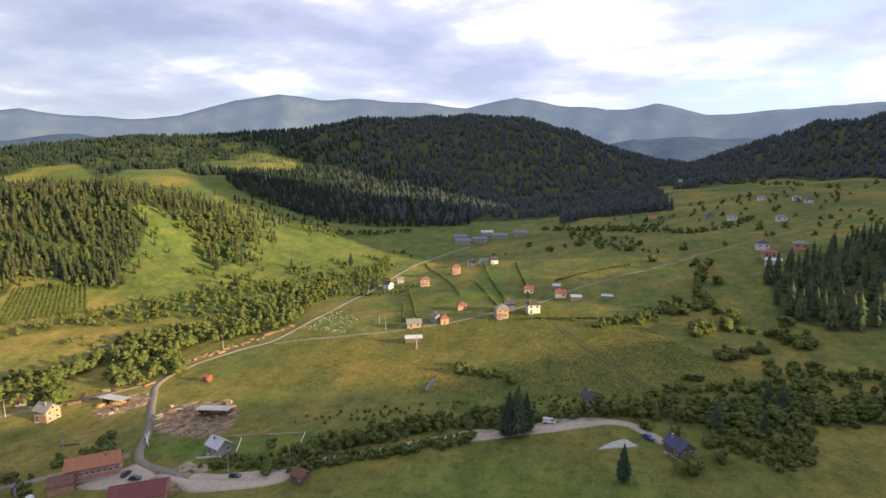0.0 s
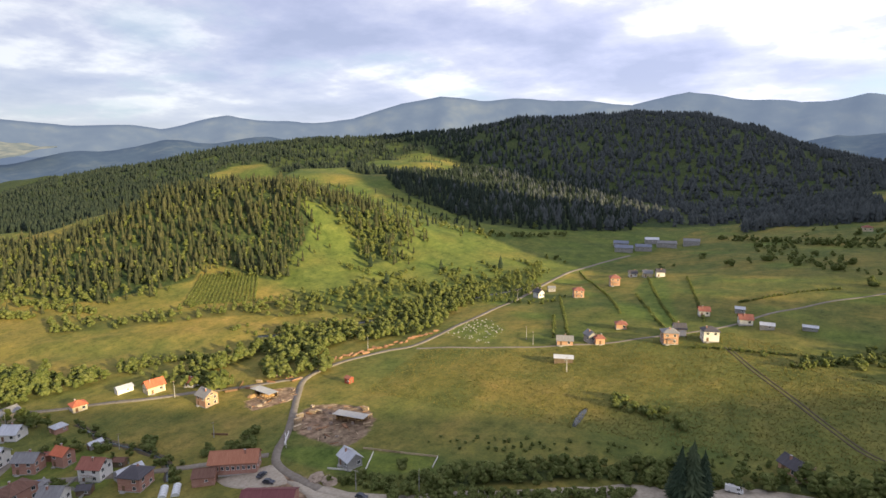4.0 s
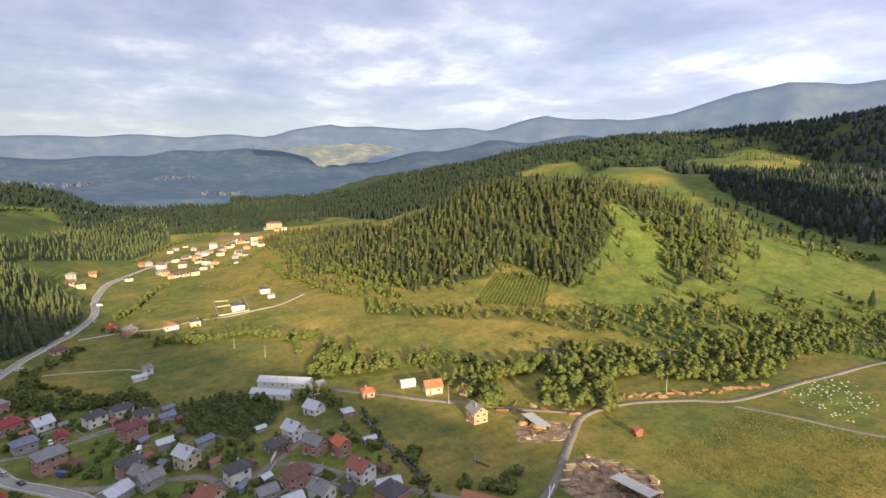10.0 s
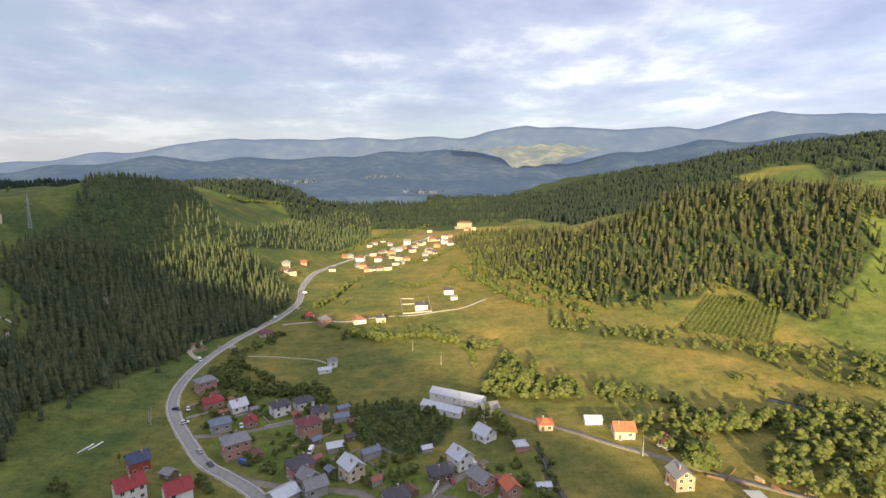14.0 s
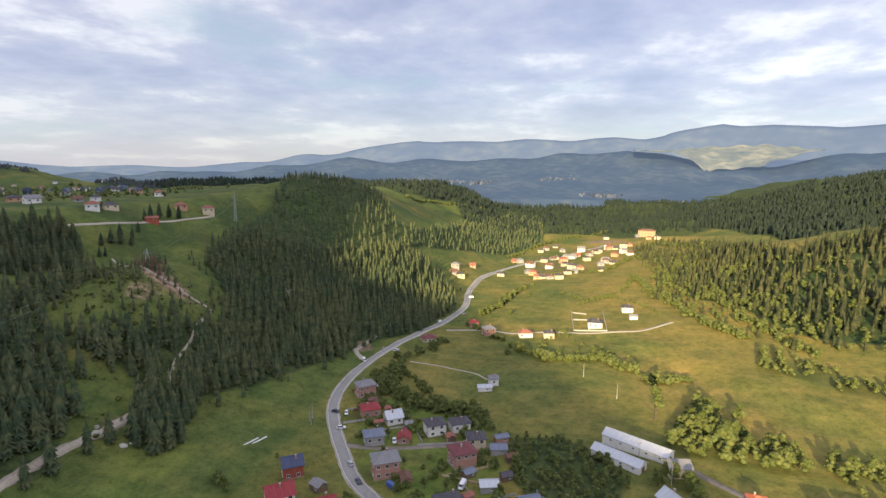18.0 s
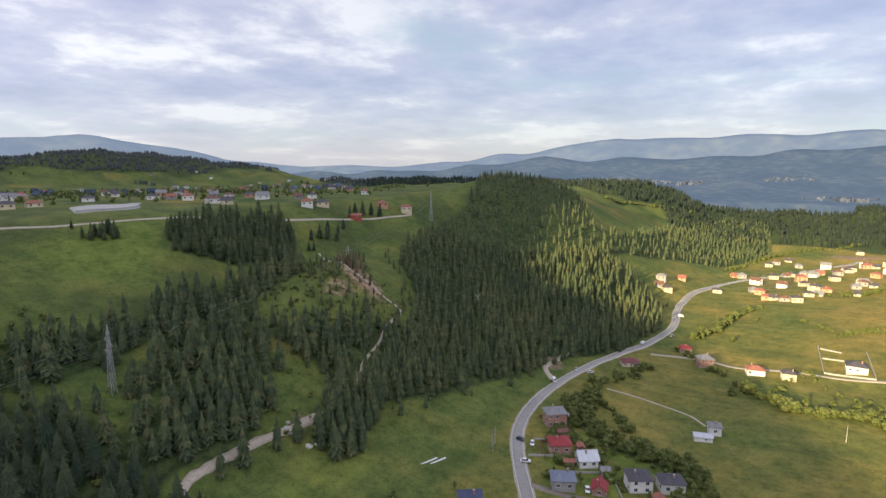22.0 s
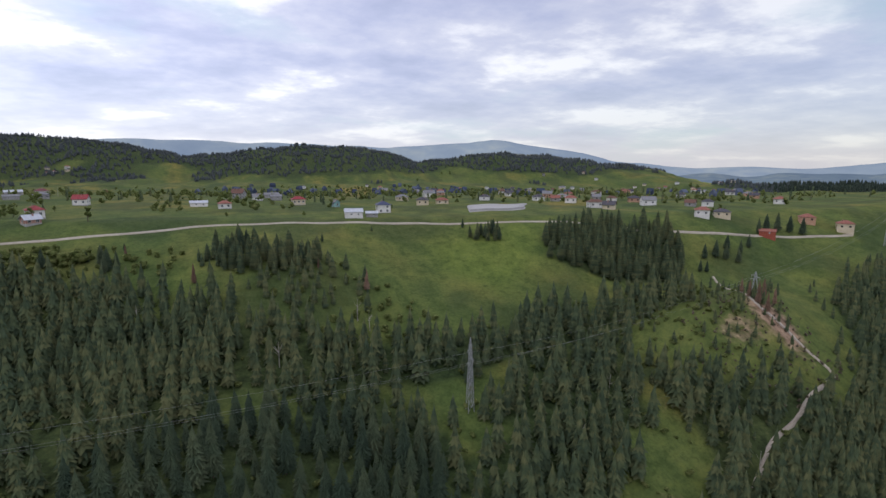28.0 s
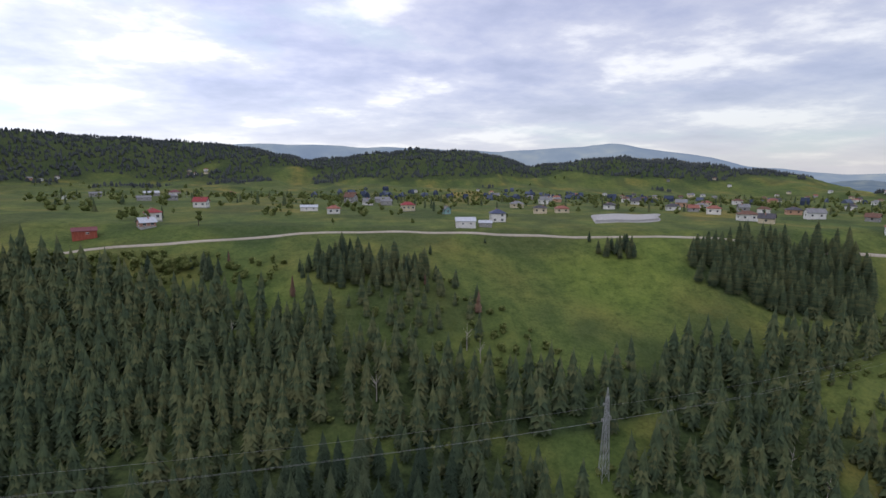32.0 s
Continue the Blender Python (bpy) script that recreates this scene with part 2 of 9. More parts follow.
# ---- materials ----
def material(name, stops, scale=1.0, rough=0.9, metal=0.0, bump=0.0, fine=None, stretch=(1, 1, 1), random_amount=0.0, island=False, spec=0.3, glow=None, thin=0.0):
    """A surface: a two-scale noise through colour stops, with relief and some change from piece to piece."""
    m = bpy.data.materials.new(name)
    m.use_nodes = True
    t = m.node_tree
    b = t.nodes["Principled BSDF"]
    b.inputs["Roughness"].default_value, b.inputs["Metallic"].default_value = rough, metal
    b.inputs["Specular IOR Level"].default_value = spec
    c = t.nodes.new("ShaderNodeTexCoord")
    mp = t.nodes.new("ShaderNodeMapping")
    mp.inputs["Scale"].default_value = stretch
    t.links.new(c.outputs["Object"], mp.inputs[0])
    big = t.nodes.new("ShaderNodeTexNoise")
    big.inputs["Scale"].default_value, big.inputs["Detail"].default_value = scale, 5
    small = t.nodes.new("ShaderNodeTexNoise")
    small.inputs["Scale"].default_value, small.inputs["Detail"].default_value = fine or scale * 9, 4
    for n in (big, small):
        t.links.new(mp.outputs[0], n.inputs["Vector"])
    mix = t.nodes.new("ShaderNodeMath")
    mix.operation = "MULTIPLY_ADD"
    t.links.new(small.outputs["Fac"], mix.inputs[0])
    mix.inputs[1].default_value = 0.5
    half = t.nodes.new("ShaderNodeMath")
    half.operation = "MULTIPLY"
    t.links.new(big.outputs["Fac"], half.inputs[0])
    half.inputs[1].default_value = 0.5
    t.links.new(half.outputs[0], mix.inputs[2])
    fac = mix.outputs[0]
    if random_amount:
        src = t.nodes.new("ShaderNodeNewGeometry").outputs["Random Per Island"] if island else t.nodes.new("ShaderNodeObjectInfo").outputs["Random"]
        r = t.nodes.new("ShaderNodeMath")
        r.operation = "MULTIPLY_ADD"
        t.links.new(src, r.inputs[0])
        r.inputs[1].default_value = random_amount
        shift = t.nodes.new("ShaderNodeMath")
        shift.operation = "SUBTRACT"
        t.links.new(fac, shift.inputs[0])
        shift.inputs[1].default_value = random_amount / 2
        t.links.new(shift.outputs[0], r.inputs[2])
        fac = r.outputs[0]
    ramp = t.nodes.new("ShaderNodeValToRGB")
    while len(ramp.color_ramp.elements) < len(stops):
        ramp.color_ramp.elements.new(0.5)
    for i, (e, col) in enumerate(zip(ramp.color_ramp.elements, stops)):
        e.position, e.color = 0.32 + 0.36 * i / max(1, len(stops) - 1), (*col, 1)
    t.links.new(fac, ramp.inputs[0])
    t.links.new(ramp.outputs[0], b.inputs["Base Color"])
    if bump:
        bp = t.nodes.new("ShaderNodeBump")
        bp.inputs["Strength"].default_value, bp.inputs["Distance"].default_value = 1.0, bump
        t.links.new(fac, bp.inputs["Height"])
        t.links.new(bp.outputs[0], b.inputs["Normal"])
    if thin:
        through_light = t.nodes.new("ShaderNodeBsdfTranslucent")
        t.links.new(ramp.outputs[0], through_light.inputs["Color"])
        blend = t.nodes.new("ShaderNodeMixShader")
        blend.inputs[0].default_value = thin
        t.links.new(b.outputs[0], blend.inputs[1])
        t.links.new(through_light.outputs[0], blend.inputs[2])
        t.links.new(blend.outputs[0], t.nodes["Material Output"].inputs["Surface"])
    if glow:
        b.inputs["Emission Color"].default_value, b.inputs["Emission Strength"].default_value = (*glow[0], 1), glow[1]
    return m


def ground_material():
    """Meadow, dry grass, forest floor and bare earth, mixed by the land cover laid on the sheet."""
    m = bpy.data.materials.new("land")
    m.use_nodes = True
    t = m.node_tree
    b = t.nodes["Principled BSDF"]
    b.inputs["Roughness"].default_value, b.inputs["Specular IOR Level"].default_value = 0.95, 0.1
    geo = t.nodes.new("ShaderNodeNewGeometry")
    attr = t.nodes.new("ShaderNodeVertexColor")
    attr.layer_name = "cover"
    sepc = t.nodes.new("ShaderNodeSeparateColor")
    t.links.new(attr.outputs[0], sepc.inputs[0])

    def tex(scale, detail=5, rough=0.55, stretch=None):
        n = t.nodes.new("ShaderNodeTexNoise")
        n.inputs["Scale"].default_value, n.inputs["Detail"].default_value, n.inputs["Roughness"].default_value = scale, detail, rough
        if stretch:
            mp = t.nodes.new("ShaderNodeMapping")
            mp.inputs["Scale"].default_value, mp.inputs["Rotation"].default_value = stretch, (0, 0, 0.5)
            t.links.new(geo.outputs["Position"], mp.inputs[0])
            t.links.new(mp.outputs[0], n.inputs["Vector"])
        else:
            t.links.new(geo.outputs["Position"], n.inputs["Vector"])
        return n.outputs["Fac"]

    def ramp(fac, stops):
        r = t.nodes.new("ShaderNodeValToRGB")
        while len(r.color_ramp.elements) < len(stops):
            r.color_ramp.elements.new(0.5)
        for e, (p, c) in zip(r.color_ramp.elements, stops):
            e.position, e.color = p, (*c, 1)
        t.links.new(fac, r.inputs[0])
        return r.outputs[0]

    def mixed(fac, a, c, blend="MIX"):
        n = t.nodes.new("ShaderNodeMix")
        n.data_type, n.blend_type = "RGBA", blend
        if isinstance(fac, float):
            n.inputs[0].default_value = fac
        else:
            t.links.new(fac, n.inputs[0])
        t.links.new(a, n.inputs[6])
        t.links.new(c, n.inputs[7])
        return n.outputs[2]

    def jitter(v, amount, noise_out, lo=0.35, hi=0.65):
        """A cover value with a ragged edge."""
        a = t.nodes.new("ShaderNodeMath")
        a.operation = "MULTIPLY_ADD"
        t.links.new(noise_out, a.inputs[0])
        a.inputs[1].default_value = amount
        t.links.new(v, a.inputs[2])
        r = t.nodes.new("ShaderNodeMapRange")
        r.interpolation_type = "SMOOTHSTEP"
        t.links.new(a.outputs[0], r.inputs[0])
        r.inputs[1].default_value, r.inputs[2].default_value = lo + amount / 2, hi + amount / 2
        return r.outputs[0]

    n_small, n_mid, n_big = tex(0.9, 6, 0.65), tex(0.09, 5), tex(0.012, 4)
    n_tuft = tex(0.28, 4, 0.6)
    streak = tex(0.16, 4, 0.6, (1, 0.22, 1))
    lush = ramp(n_mid, [(0.3, (0.071, 0.101, 0.032)), (0.5, (0.092, 0.123, 0.038)), (0.7, (0.118, 0.146, 0.046))])
    dry = ramp(n_mid, [(0.3, (0.175, 0.158, 0.045)), (0.5, (0.215, 0.18, 0.054)), (0.7, (0.265, 0.205, 0.068))])
    wood = ramp(n_tuft, [(0.3, (0.035, 0.050, 0.022)), (0.55, (0.055, 0.078, 0.030)), (0.75, (0.085, 0.105, 0.042))])
    soil = ramp(n_tuft, [(0.3, (0.13, 0.085, 0.058)), (0.5, (0.23, 0.16, 0.115)), (0.7, (0.33, 0.255, 0.19))])
    fresh = ramp(n_mid, [(0.3, (0.092, 0.128, 0.032)), (0.5, (0.122, 0.160, 0.040)), (0.7, (0.158, 0.192, 0.052))])
    grain = ramp(n_small, [(0.3, (0.72, 0.74, 0.74)), (0.5, (1, 1, 1)), (0.72, (1.22, 1.18, 1.12))])
    tuft = ramp(n_tuft, [(0.34, (0.74, 0.78, 0.74)), (0.5, (1, 1, 1)), (0.7, (1.14, 1.10, 1.0))])
    broad = ramp(n_big, [(0.35, (0.82, 0.90, 0.85)), (0.6, (1.12, 1.06, 1.0))])
    lines = ramp(streak, [(0.35, (0.88, 0.90, 0.88)), (0.62, (1.08, 1.05, 1.0))])
    col = mixed(jitter(sepc.outputs[0], 0.28, n_mid, 0.05, 1.0), lush, dry)
    col = mixed(jitter(attr.outputs[1], 0.25, n_mid, 0.15, 0.8), col, fresh)
    col = mixed(1.0, col, lines, "MULTIPLY")
    col = mixed(jitter(sepc.outputs[1], 0.35, n_tuft), col, wood)
    col = mixed(jitter(sepc.outputs[2], 0.35, n_tuft), col, soil)
    for layer in (grain, tuft, broad):
        col = mixed(1.0, col, layer, "MULTIPLY")
    t.links.new(col, b.inputs["Base Color"])
    bp = t.nodes.new("ShaderNodeBump")
    bp.inputs["Distance"].default_value = 0.35
    bp.inputs["Strength"].default_value = 0.8
    t.links.new(n_small, bp.inputs["Height"])
    t.links.new(bp.outputs[0], b.inputs["Normal"])
    return m


LAND = ground_material()
# Blue base colours and a faint blue glow paint the haze on both ranges.
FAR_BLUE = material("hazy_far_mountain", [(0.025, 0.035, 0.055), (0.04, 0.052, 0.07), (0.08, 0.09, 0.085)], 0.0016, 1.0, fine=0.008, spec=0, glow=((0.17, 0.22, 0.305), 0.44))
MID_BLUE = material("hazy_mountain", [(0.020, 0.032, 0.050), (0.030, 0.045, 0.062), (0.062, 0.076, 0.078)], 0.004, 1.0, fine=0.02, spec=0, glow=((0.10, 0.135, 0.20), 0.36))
# Pale stops and a glow paint a patch of sun on the hazy slope.
FAR_SUN_PATCH = material("hazy_far_sun_patch", [(0.04, 0.05, 0.05), (0.10, 0.105, 0.075), (0.22, 0.20, 0.13)], 0.006, 1.0, fine=0.02, spec=0, glow=((0.16, 0.20, 0.24), 0.4))
SPRUCE = material("spruce_needles", [(0.031, 0.051, 0.030), (0.052, 0.076, 0.041), (0.082, 0.102, 0.051)], 0.35, 0.85, fine=3.0, random_amount=0.30, spec=0.2)
SPRUCE_FAR = material("spruce_wood_needles", [(0.044, 0.065, 0.036), (0.072, 0.094, 0.045), (0.114, 0.122, 0.054)], 0.02, 0.9, fine=0.25, random_amount=0.30, island=True, spec=0.1)
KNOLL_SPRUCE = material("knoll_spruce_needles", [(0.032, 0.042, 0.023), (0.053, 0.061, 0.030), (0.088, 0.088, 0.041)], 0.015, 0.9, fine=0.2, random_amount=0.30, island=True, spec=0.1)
# Darker needle colour stands in for cloud shade on the back woods.
CLOUD_SHADE_WOOD = material("cloud_shade_spruce", [(0.019, 0.029, 0.022), (0.029, 0.041, 0.030), (0.044, 0.055, 0.038)], 0.02, 0.95, fine=0.25, random_amount=0.15, island=True, spec=0.05)
# Needle colours lifted towards blue-grey to paint in the distance haze.
RIDGE_WOOD = material("haze_tinted_forest", [(0.047, 0.057, 0.058), (0.061, 0.071, 0.070), (0.079, 0.089, 0.084)], 0.02, 0.95, fine=0.25, random_amount=0.12, island=True, spec=0.05)
LEAF = material("broad_leaves", [(0.120, 0.155, 0.046), (0.180, 0.216, 0.068), (0.262, 0.282, 0.102)], 0.3, 0.75, fine=1.5, random_amount=0.35, island=True, spec=0.12, thin=0.48)
BARK = material("bark", [(0.05, 0.04, 0.03), (0.10, 0.08, 0.06), (0.16, 0.13, 0.10)], 2.0, 0.95, fine=18)
ASPHALT = material("worn_asphalt", [(0.20, 0.194, 0.178), (0.26, 0.25, 0.23), (0.31, 0.30, 0.275)], 0.05, 0.9, fine=0.6)
LANE_GREY = material("worn_lane", [(0.14, 0.122, 0.095), (0.20, 0.175, 0.14), (0.27, 0.24, 0.195)], 0.06, 0.95, fine=0.7)
RUT = material("dark_rut_soil", [(0.05, 0.04, 0.025), (0.08, 0.065, 0.04), (0.12, 0.10, 0.055)], 0.3, 1.0, fine=2)
WATER = material("dark_water", [(0.02, 0.026, 0.024), (0.03, 0.038, 0.034), (0.05, 0.056, 0.048)], 0.15, 0.12, fine=0.8, spec=0.5, bump=0.01)
TUSSOCK = material("tussock_grass", [(0.13, 0.138, 0.040), (0.19, 0.178, 0.052), (0.27, 0.228, 0.078)], 0.03, 0.9, fine=0.2, random_amount=0.4, island=True, spec=0.1)
GRAVEL = material("pale_gravel", [(0.27, 0.232, 0.175), (0.37, 0.325, 0.255), (0.46, 0.41, 0.33)], 0.06, 0.95, fine=0.9, bump=0.05)


# ---- helpers for building ----
def mesh_ob(name, verts, faces, mat=None, parent=None, smooth_shade=False):
    me = bpy.data.meshes.new(name)
    me.from_pydata([tuple(v) for v in verts], [], [tuple(f) for f in faces])
    if mat:
        me.materials.append(mat)
    if smooth_shade:
        me.polygons.foreach_set("use_smooth", [True] * len(me.polygons))
    me.update()
    ob = new(name, me)
    if parent:
        ob.parent = parent
    return ob


def lines_between(edges):
    """Coordinates from stretches of (start, end, step)."""
    out = []
    for a, b, step in edges:
        n = max(1, round((b - a) / step))
        out += [a + (b - a) * i / n for i in range(n)]
    return np.array(out + [edges[-1][1]])


def in_poly(x, y, poly):
    """True inside a polygon of (x, y)."""
    x, y = np.asarray(x, float), np.asarray(y, float)
    inside = np.zeros(x.shape, bool)
    for (ax, ay), (bx, by) in zip(poly, poly[1:] + poly[:1]):
        cross = (ay > y) != (by > y)
        with np.errstate(divide="ignore", invalid="ignore"):
            inside ^= cross & (x < (bx - ax) * (y - ay) / (by - ay if by != ay else 1e-9) + ax)
    return inside


def scatter(poly, count, seed, gap=0.0, relief=0.0):
    """Random places inside a polygon, thinned to keep a gap, and thinned unevenly by relief."""
    r = np.random.RandomState(seed)
    xs, ys = [p[0] for p in poly], [p[1] for p in poly]
    x, y = r.uniform(min(xs), max(xs), count * 6), r.uniform(min(ys), max(ys), count * 6)
    keep = in_poly(x, y, poly)
    if relief:
        keep &= waves(x, y, 70, seed + 50) * relief + r.uniform(-0.6, 0.6, len(x)) > 0
    x, y = x[keep], y[keep]
    out, cells = [], {}
    for px, py in zip(x, y):
        if gap:
            c = (int(px // gap), int(py // gap))
            if any((px - qx) ** 2 + (py - qy) ** 2 < gap * gap for i in (-1, 0, 1) for j in (-1, 0, 1) for qx, qy in cells.get((c[0] + i, c[1] + j), ())):
                continue
            cells.setdefault(c, []).append((px, py))
        out.append((px, py))
        if len(out) >= count:
            break
    return np.array(out).reshape(-1, 2)


def height(x, y):
    return float(ground_height(x, y))


# ---- woods, fields and lanes of the plan ----
SLOPE_WOOD = [(60, -40), (60, -240), (-20, -238), (-60, -226), (-110, -214), (-160, -205), (-200, -192), (-240, -186), (-290, -194), (-341, -204), (-362, -190), (-372, -150), (-392, -135), (-394, -98), (-345, -92), (-322, -92), (-303, -94), (-282, -86), (-262, -98), (-232, -96), (-222, -70), (-150, -42)]
BEND_WOOD = [(-328, -91), (-354, -75), (-398, -64), (-434, -53), (-470, -44), (-500, -22), (-583, -8), (-650, -26), (-694, -62), (-723, -87), (-644, -114), (-558, -160), (-545, -187), (-501, -194), (-462, -180), (-439, -148), (-394, -122), (-344, -103)]
KNOB_WOOD = [(-506, -197), (-566, -206), (-646, -218), (-694, -235), (-760, -262), (-860, -262), (-945, -200), (-850, -150), (-773, -115), (-819, -97), (-1119, -97), (-1324, -95), (-1560, -10), (-1500, 60), (-1026, 66), (-895, -37), (-723, -87), (-644, -114), (-558, -160), (-545, -187)]
KNOLL_WOOD = [(-800, 290), (-657, 300), (-640, 376), (-680, 480), (-620, 560), (-520, 570), (-440, 545), (-377, 552), (-355, 509), (-336, 457), (-341, 435), (-367, 443), (-390, 468), (-401, 480), (-439, 480), (-470, 469), (-434, 452), (-407, 405), (-404, 392), (-379, 356), (-396, 348), (-414, 346), (-445, 343), (-463, 339), (-444, 315), (-454, 288), (-476, 254), (-494, 239), (-530, 230), (-575, 222), (-619, 198), (-690, 200), (-760, 250)]
KNOLL_FOOT = [(-836, 212), (-760, 250), (-690, 212), (-619, 212), (-575, 236), (-530, 244), (-494, 252), (-476, 232), (-520, 205), (-600, 180), (-690, 178)]
SADDLE_WOOD = [(-522, 765), (-583, 800), (-640, 850), (-690, 1000), (-654, 1080), (-669, 1200), (-560, 1280), (-356, 1260), (-220, 1013), (-185, 821), (-231, 765), (-300, 715), (-353, 700), (-438, 730)]
BACK_WOOD = [(-1250, 380), (-900, 420), (-760, 560), (-900, 760), (-1200, 900), (-1600, 800), (-1650, 420)]
CLUMP = [(-315, -231), (-324, -251), (-360, -266), (-424, -265), (-412, -236), (-387, -213), (-343, -212)]
CLUMP_SMALL = [(-143, -243), (-160, -259), (-195, -244), (-196, -232), (-165, -228)]
CLUMP_ROAD = [(-280, -262), (-291, -271), (-303, -262), (-293, -253)]
RIVER_WOOD = [(-230, 280), (-248, 305), (-251, 334), (-259, 366), (-254, 395), (-243, 425), (-222, 450), (-213, 378), (-196, 328), (-199, 309), (-215, 299)]
BANK_WOOD = [(-468, 208), (-427, 241), (-396, 277), (-363, 308), (-341, 346), (-315, 379), (-304, 404), (-277, 427), (-255, 449), (-235, 493), (-221, 466), (-246, 433), (-259, 414), (-273, 378), (-260, 345), (-272, 327), (-301, 318), (-315, 300), (-343, 286), (-372, 262), (-398, 228), (-437, 197)]
STREAM_WOOD = [(-296, 212), (-288, 239), (-289, 266), (-295, 280), (-278, 293), (-258, 316), (-237, 288), (-240, 261), (-216, 244), (-211, 234), (-223, 220), (-239, 211), (-266, 240), (-278, 205)]
MEADOW_BELT = [(-336, 127), (-387, 147), (-402, 159), (-370, 158), (-345, 164), (-345, 183), (-320, 176), (-321, 156), (-317, 141)]
LANE_WOOD = [(-323, 181), (-335, 206), (-317, 229), (-291, 210), (-286, 206), (-282, 219), (-249, 208), (-242, 200), (-252, 190), (-311, 187)]
SHADY_BANK = [(-243, 429), (-225, 475), (-216, 561), (-174, 452), (-185, 431), (-197, 404), (-218, 393)]
# open land inside the woods: the saddle meadow, the high glade, the knoll's bare shoulder, the plateau slope, clearings
OPEN_LAND = [
    [(-770, 717), (-710, 759), (-616, 722), (-583, 771), (-522, 748), (-438, 715), (-353, 685), (-311, 691), (-298, 620), (-341, 568), (-386, 562), (-417, 545), (-463, 560), (-540, 590), (-640, 600)],
    [(-1265, 908), (-1293, 1005), (-1225, 1071), (-900, 900), (-784, 834), (-671, 731), (-729, 699), (-900, 780), (-1156, 925)],
    [(-963, 1310), (-872, 1349), (-751, 1313), (-634, 1293), (-669, 1213), (-654, 1091), (-699, 1018)],
    [(-470, 469), (-439, 480), (-401, 480), (-390, 468), (-403, 452), (-434, 452)],
    [(-1064, -216), (-1429, -161), (-1311, -116), (-870, -109), (-823, -129), (-850, -150)],
    [(-201, -271), (-322, -251), (-318, -216), (-349, -212), (-318, -192), (-295, -194), (-260, -191), (-242, -197), (-221, -209), (-201, -211), (-195, -230), (-167, -258), (-146, -275), (-151, -286)],
    [(-70, -264), (-99, -268), (-142, -264), (-147, -245), (-143, -233), (-114, -243), (-82, -250)],
    [(-203, -169), (-238, -163), (-264, -169), (-254, -158), (-240, -146), (-224, -143), (-207, -161)],
    [(-149, -171), (-163, -175), (-179, -166), (-176, -158), (-154, -158)],
    [(-319, -175), (-349, -176), (-382, -183), (-400, -187), (-414, -168), (-412, -135), (-391, -128), (-376, -130), (-354, -133), (-335, -140), (-322, -148), (-312, -160)],
    [(-272, -128), (-296, -129), (-312, -131), (-314, -118), (-296, -98), (-281, -94), (-262, -100)],
    [(-309, -149), (-314, -140), (-314, -123), (-306, -124), (-301, -138)],
]
GROVE = [(-332, 58), (-333, 81), (-323, 97), (-303, 106), (-284, 101), (-275, 88), (-280, 70), (-298, 61)]
ROADSIDE = [(-401, -29), (-420, -14), (-372, -5), (-363, 39), (-335, 53), (-350, 37), (-358, 7), (-373, -14)]
BROOK_WOOD = [(-112, 156), (-100, 176), (-88, 191), (-67, 198), (-33, 213), (-24, 210), (17, 224), (55, 223), (130, 240), (130, 216), (52, 211), (16, 213), (-23, 203), (-53, 195), (-81, 179), (-101, 166)]
EAST_WOOD = [(100, 330), (112, 395), (150, 440), (260, 470), (330, 400), (260, 300), (120, 306)]
NORTH_WOOD = [(-45, 831), (-52, 950), (-42, 1157), (24, 1300), (94, 1330), (125, 1101), (111, 845), (54, 853), (1, 892)]
ORCHARD = [(-408, 277), (-447, 323), (-406, 354), (-363, 314)]
APRON = [(-153, 150), (-145, 152), (-129, 154), (-105, 163), (-101, 160), (-101, 155), (-114, 148), (-130, 143), (-139, 147)]
GRAVEL_BANK = [(-52, 192), (-43, 198), (-23, 201), (-12, 209), (8, 211), (9, 207), (-6, 201), (-22, 195), (-49, 188)]
TERRACE_FIELD = [(-100, 458), (-105, 533), (-87, 524), (-52, 359), (-61, 356)]
PLATEAU_STRIP = [(-256, -258), (-315, -281), (-341, -278), (-311, -229), (-280, -212), (-252, -230)]
CUT_FIELD = [(-188, 317), (-187, 343), (-179, 358), (-150, 335), (-146, 306), (-154, 304), (-168, 307)]
TIMBER_YARD = [(-187, 187), (-174, 177), (-149, 177), (-146, 184), (-150, 200), (-163, 210), (-179, 207), (-189, 199)]
SAND_YARD = [(-222, 188), (-227, 203), (-214, 215), (-201, 204), (-211, 184)]
LAWN = [(-170, 165), (-164, 171), (-110, 186), (-107, 179), (-129, 166), (-154, 161), (-164, 161)]
VILLAGE = [(-258, 40), (-300, 0), (-372, -28), (-366, 30), (-330, 56), (-285, 60), (-262, 130), (-212, 130), (-205, 90)]
GLADES = [(-236, -138, 10), (-292, -108, 17), (-232, -100, 10), (-352, -163, 16), (-60, -150, 8)]
MAIN_ROAD = [(-60, 120), (-150, 78), (-215, 52), (-259, 29), (-285, 4), (-308, -11), (-333, -25), (-357, -35), (-383, -39), (-412, -39), (-449, -34), (-495, -22), (-534, -9), (-593, -1), (-650, -6), (-690, -6), (-752, 2), (-850, 36), (-938, 105), (-1051, 171)]
VALLEY_ROAD = [(-137, 152), (-159, 155), (-170, 162), (-181, 179), (-205, 207), (-217, 225), (-215, 251), (-202, 275), (-189, 294), (-186, 357), (-183, 433), (-178, 539), (-146, 652)]
GRAVEL_ROAD = [(-137, 152), (-115, 155), (-102, 163), (-81, 174), (-51, 190), (-21, 199), (-11, 205), (12, 208), (21, 203), (27, 196)]
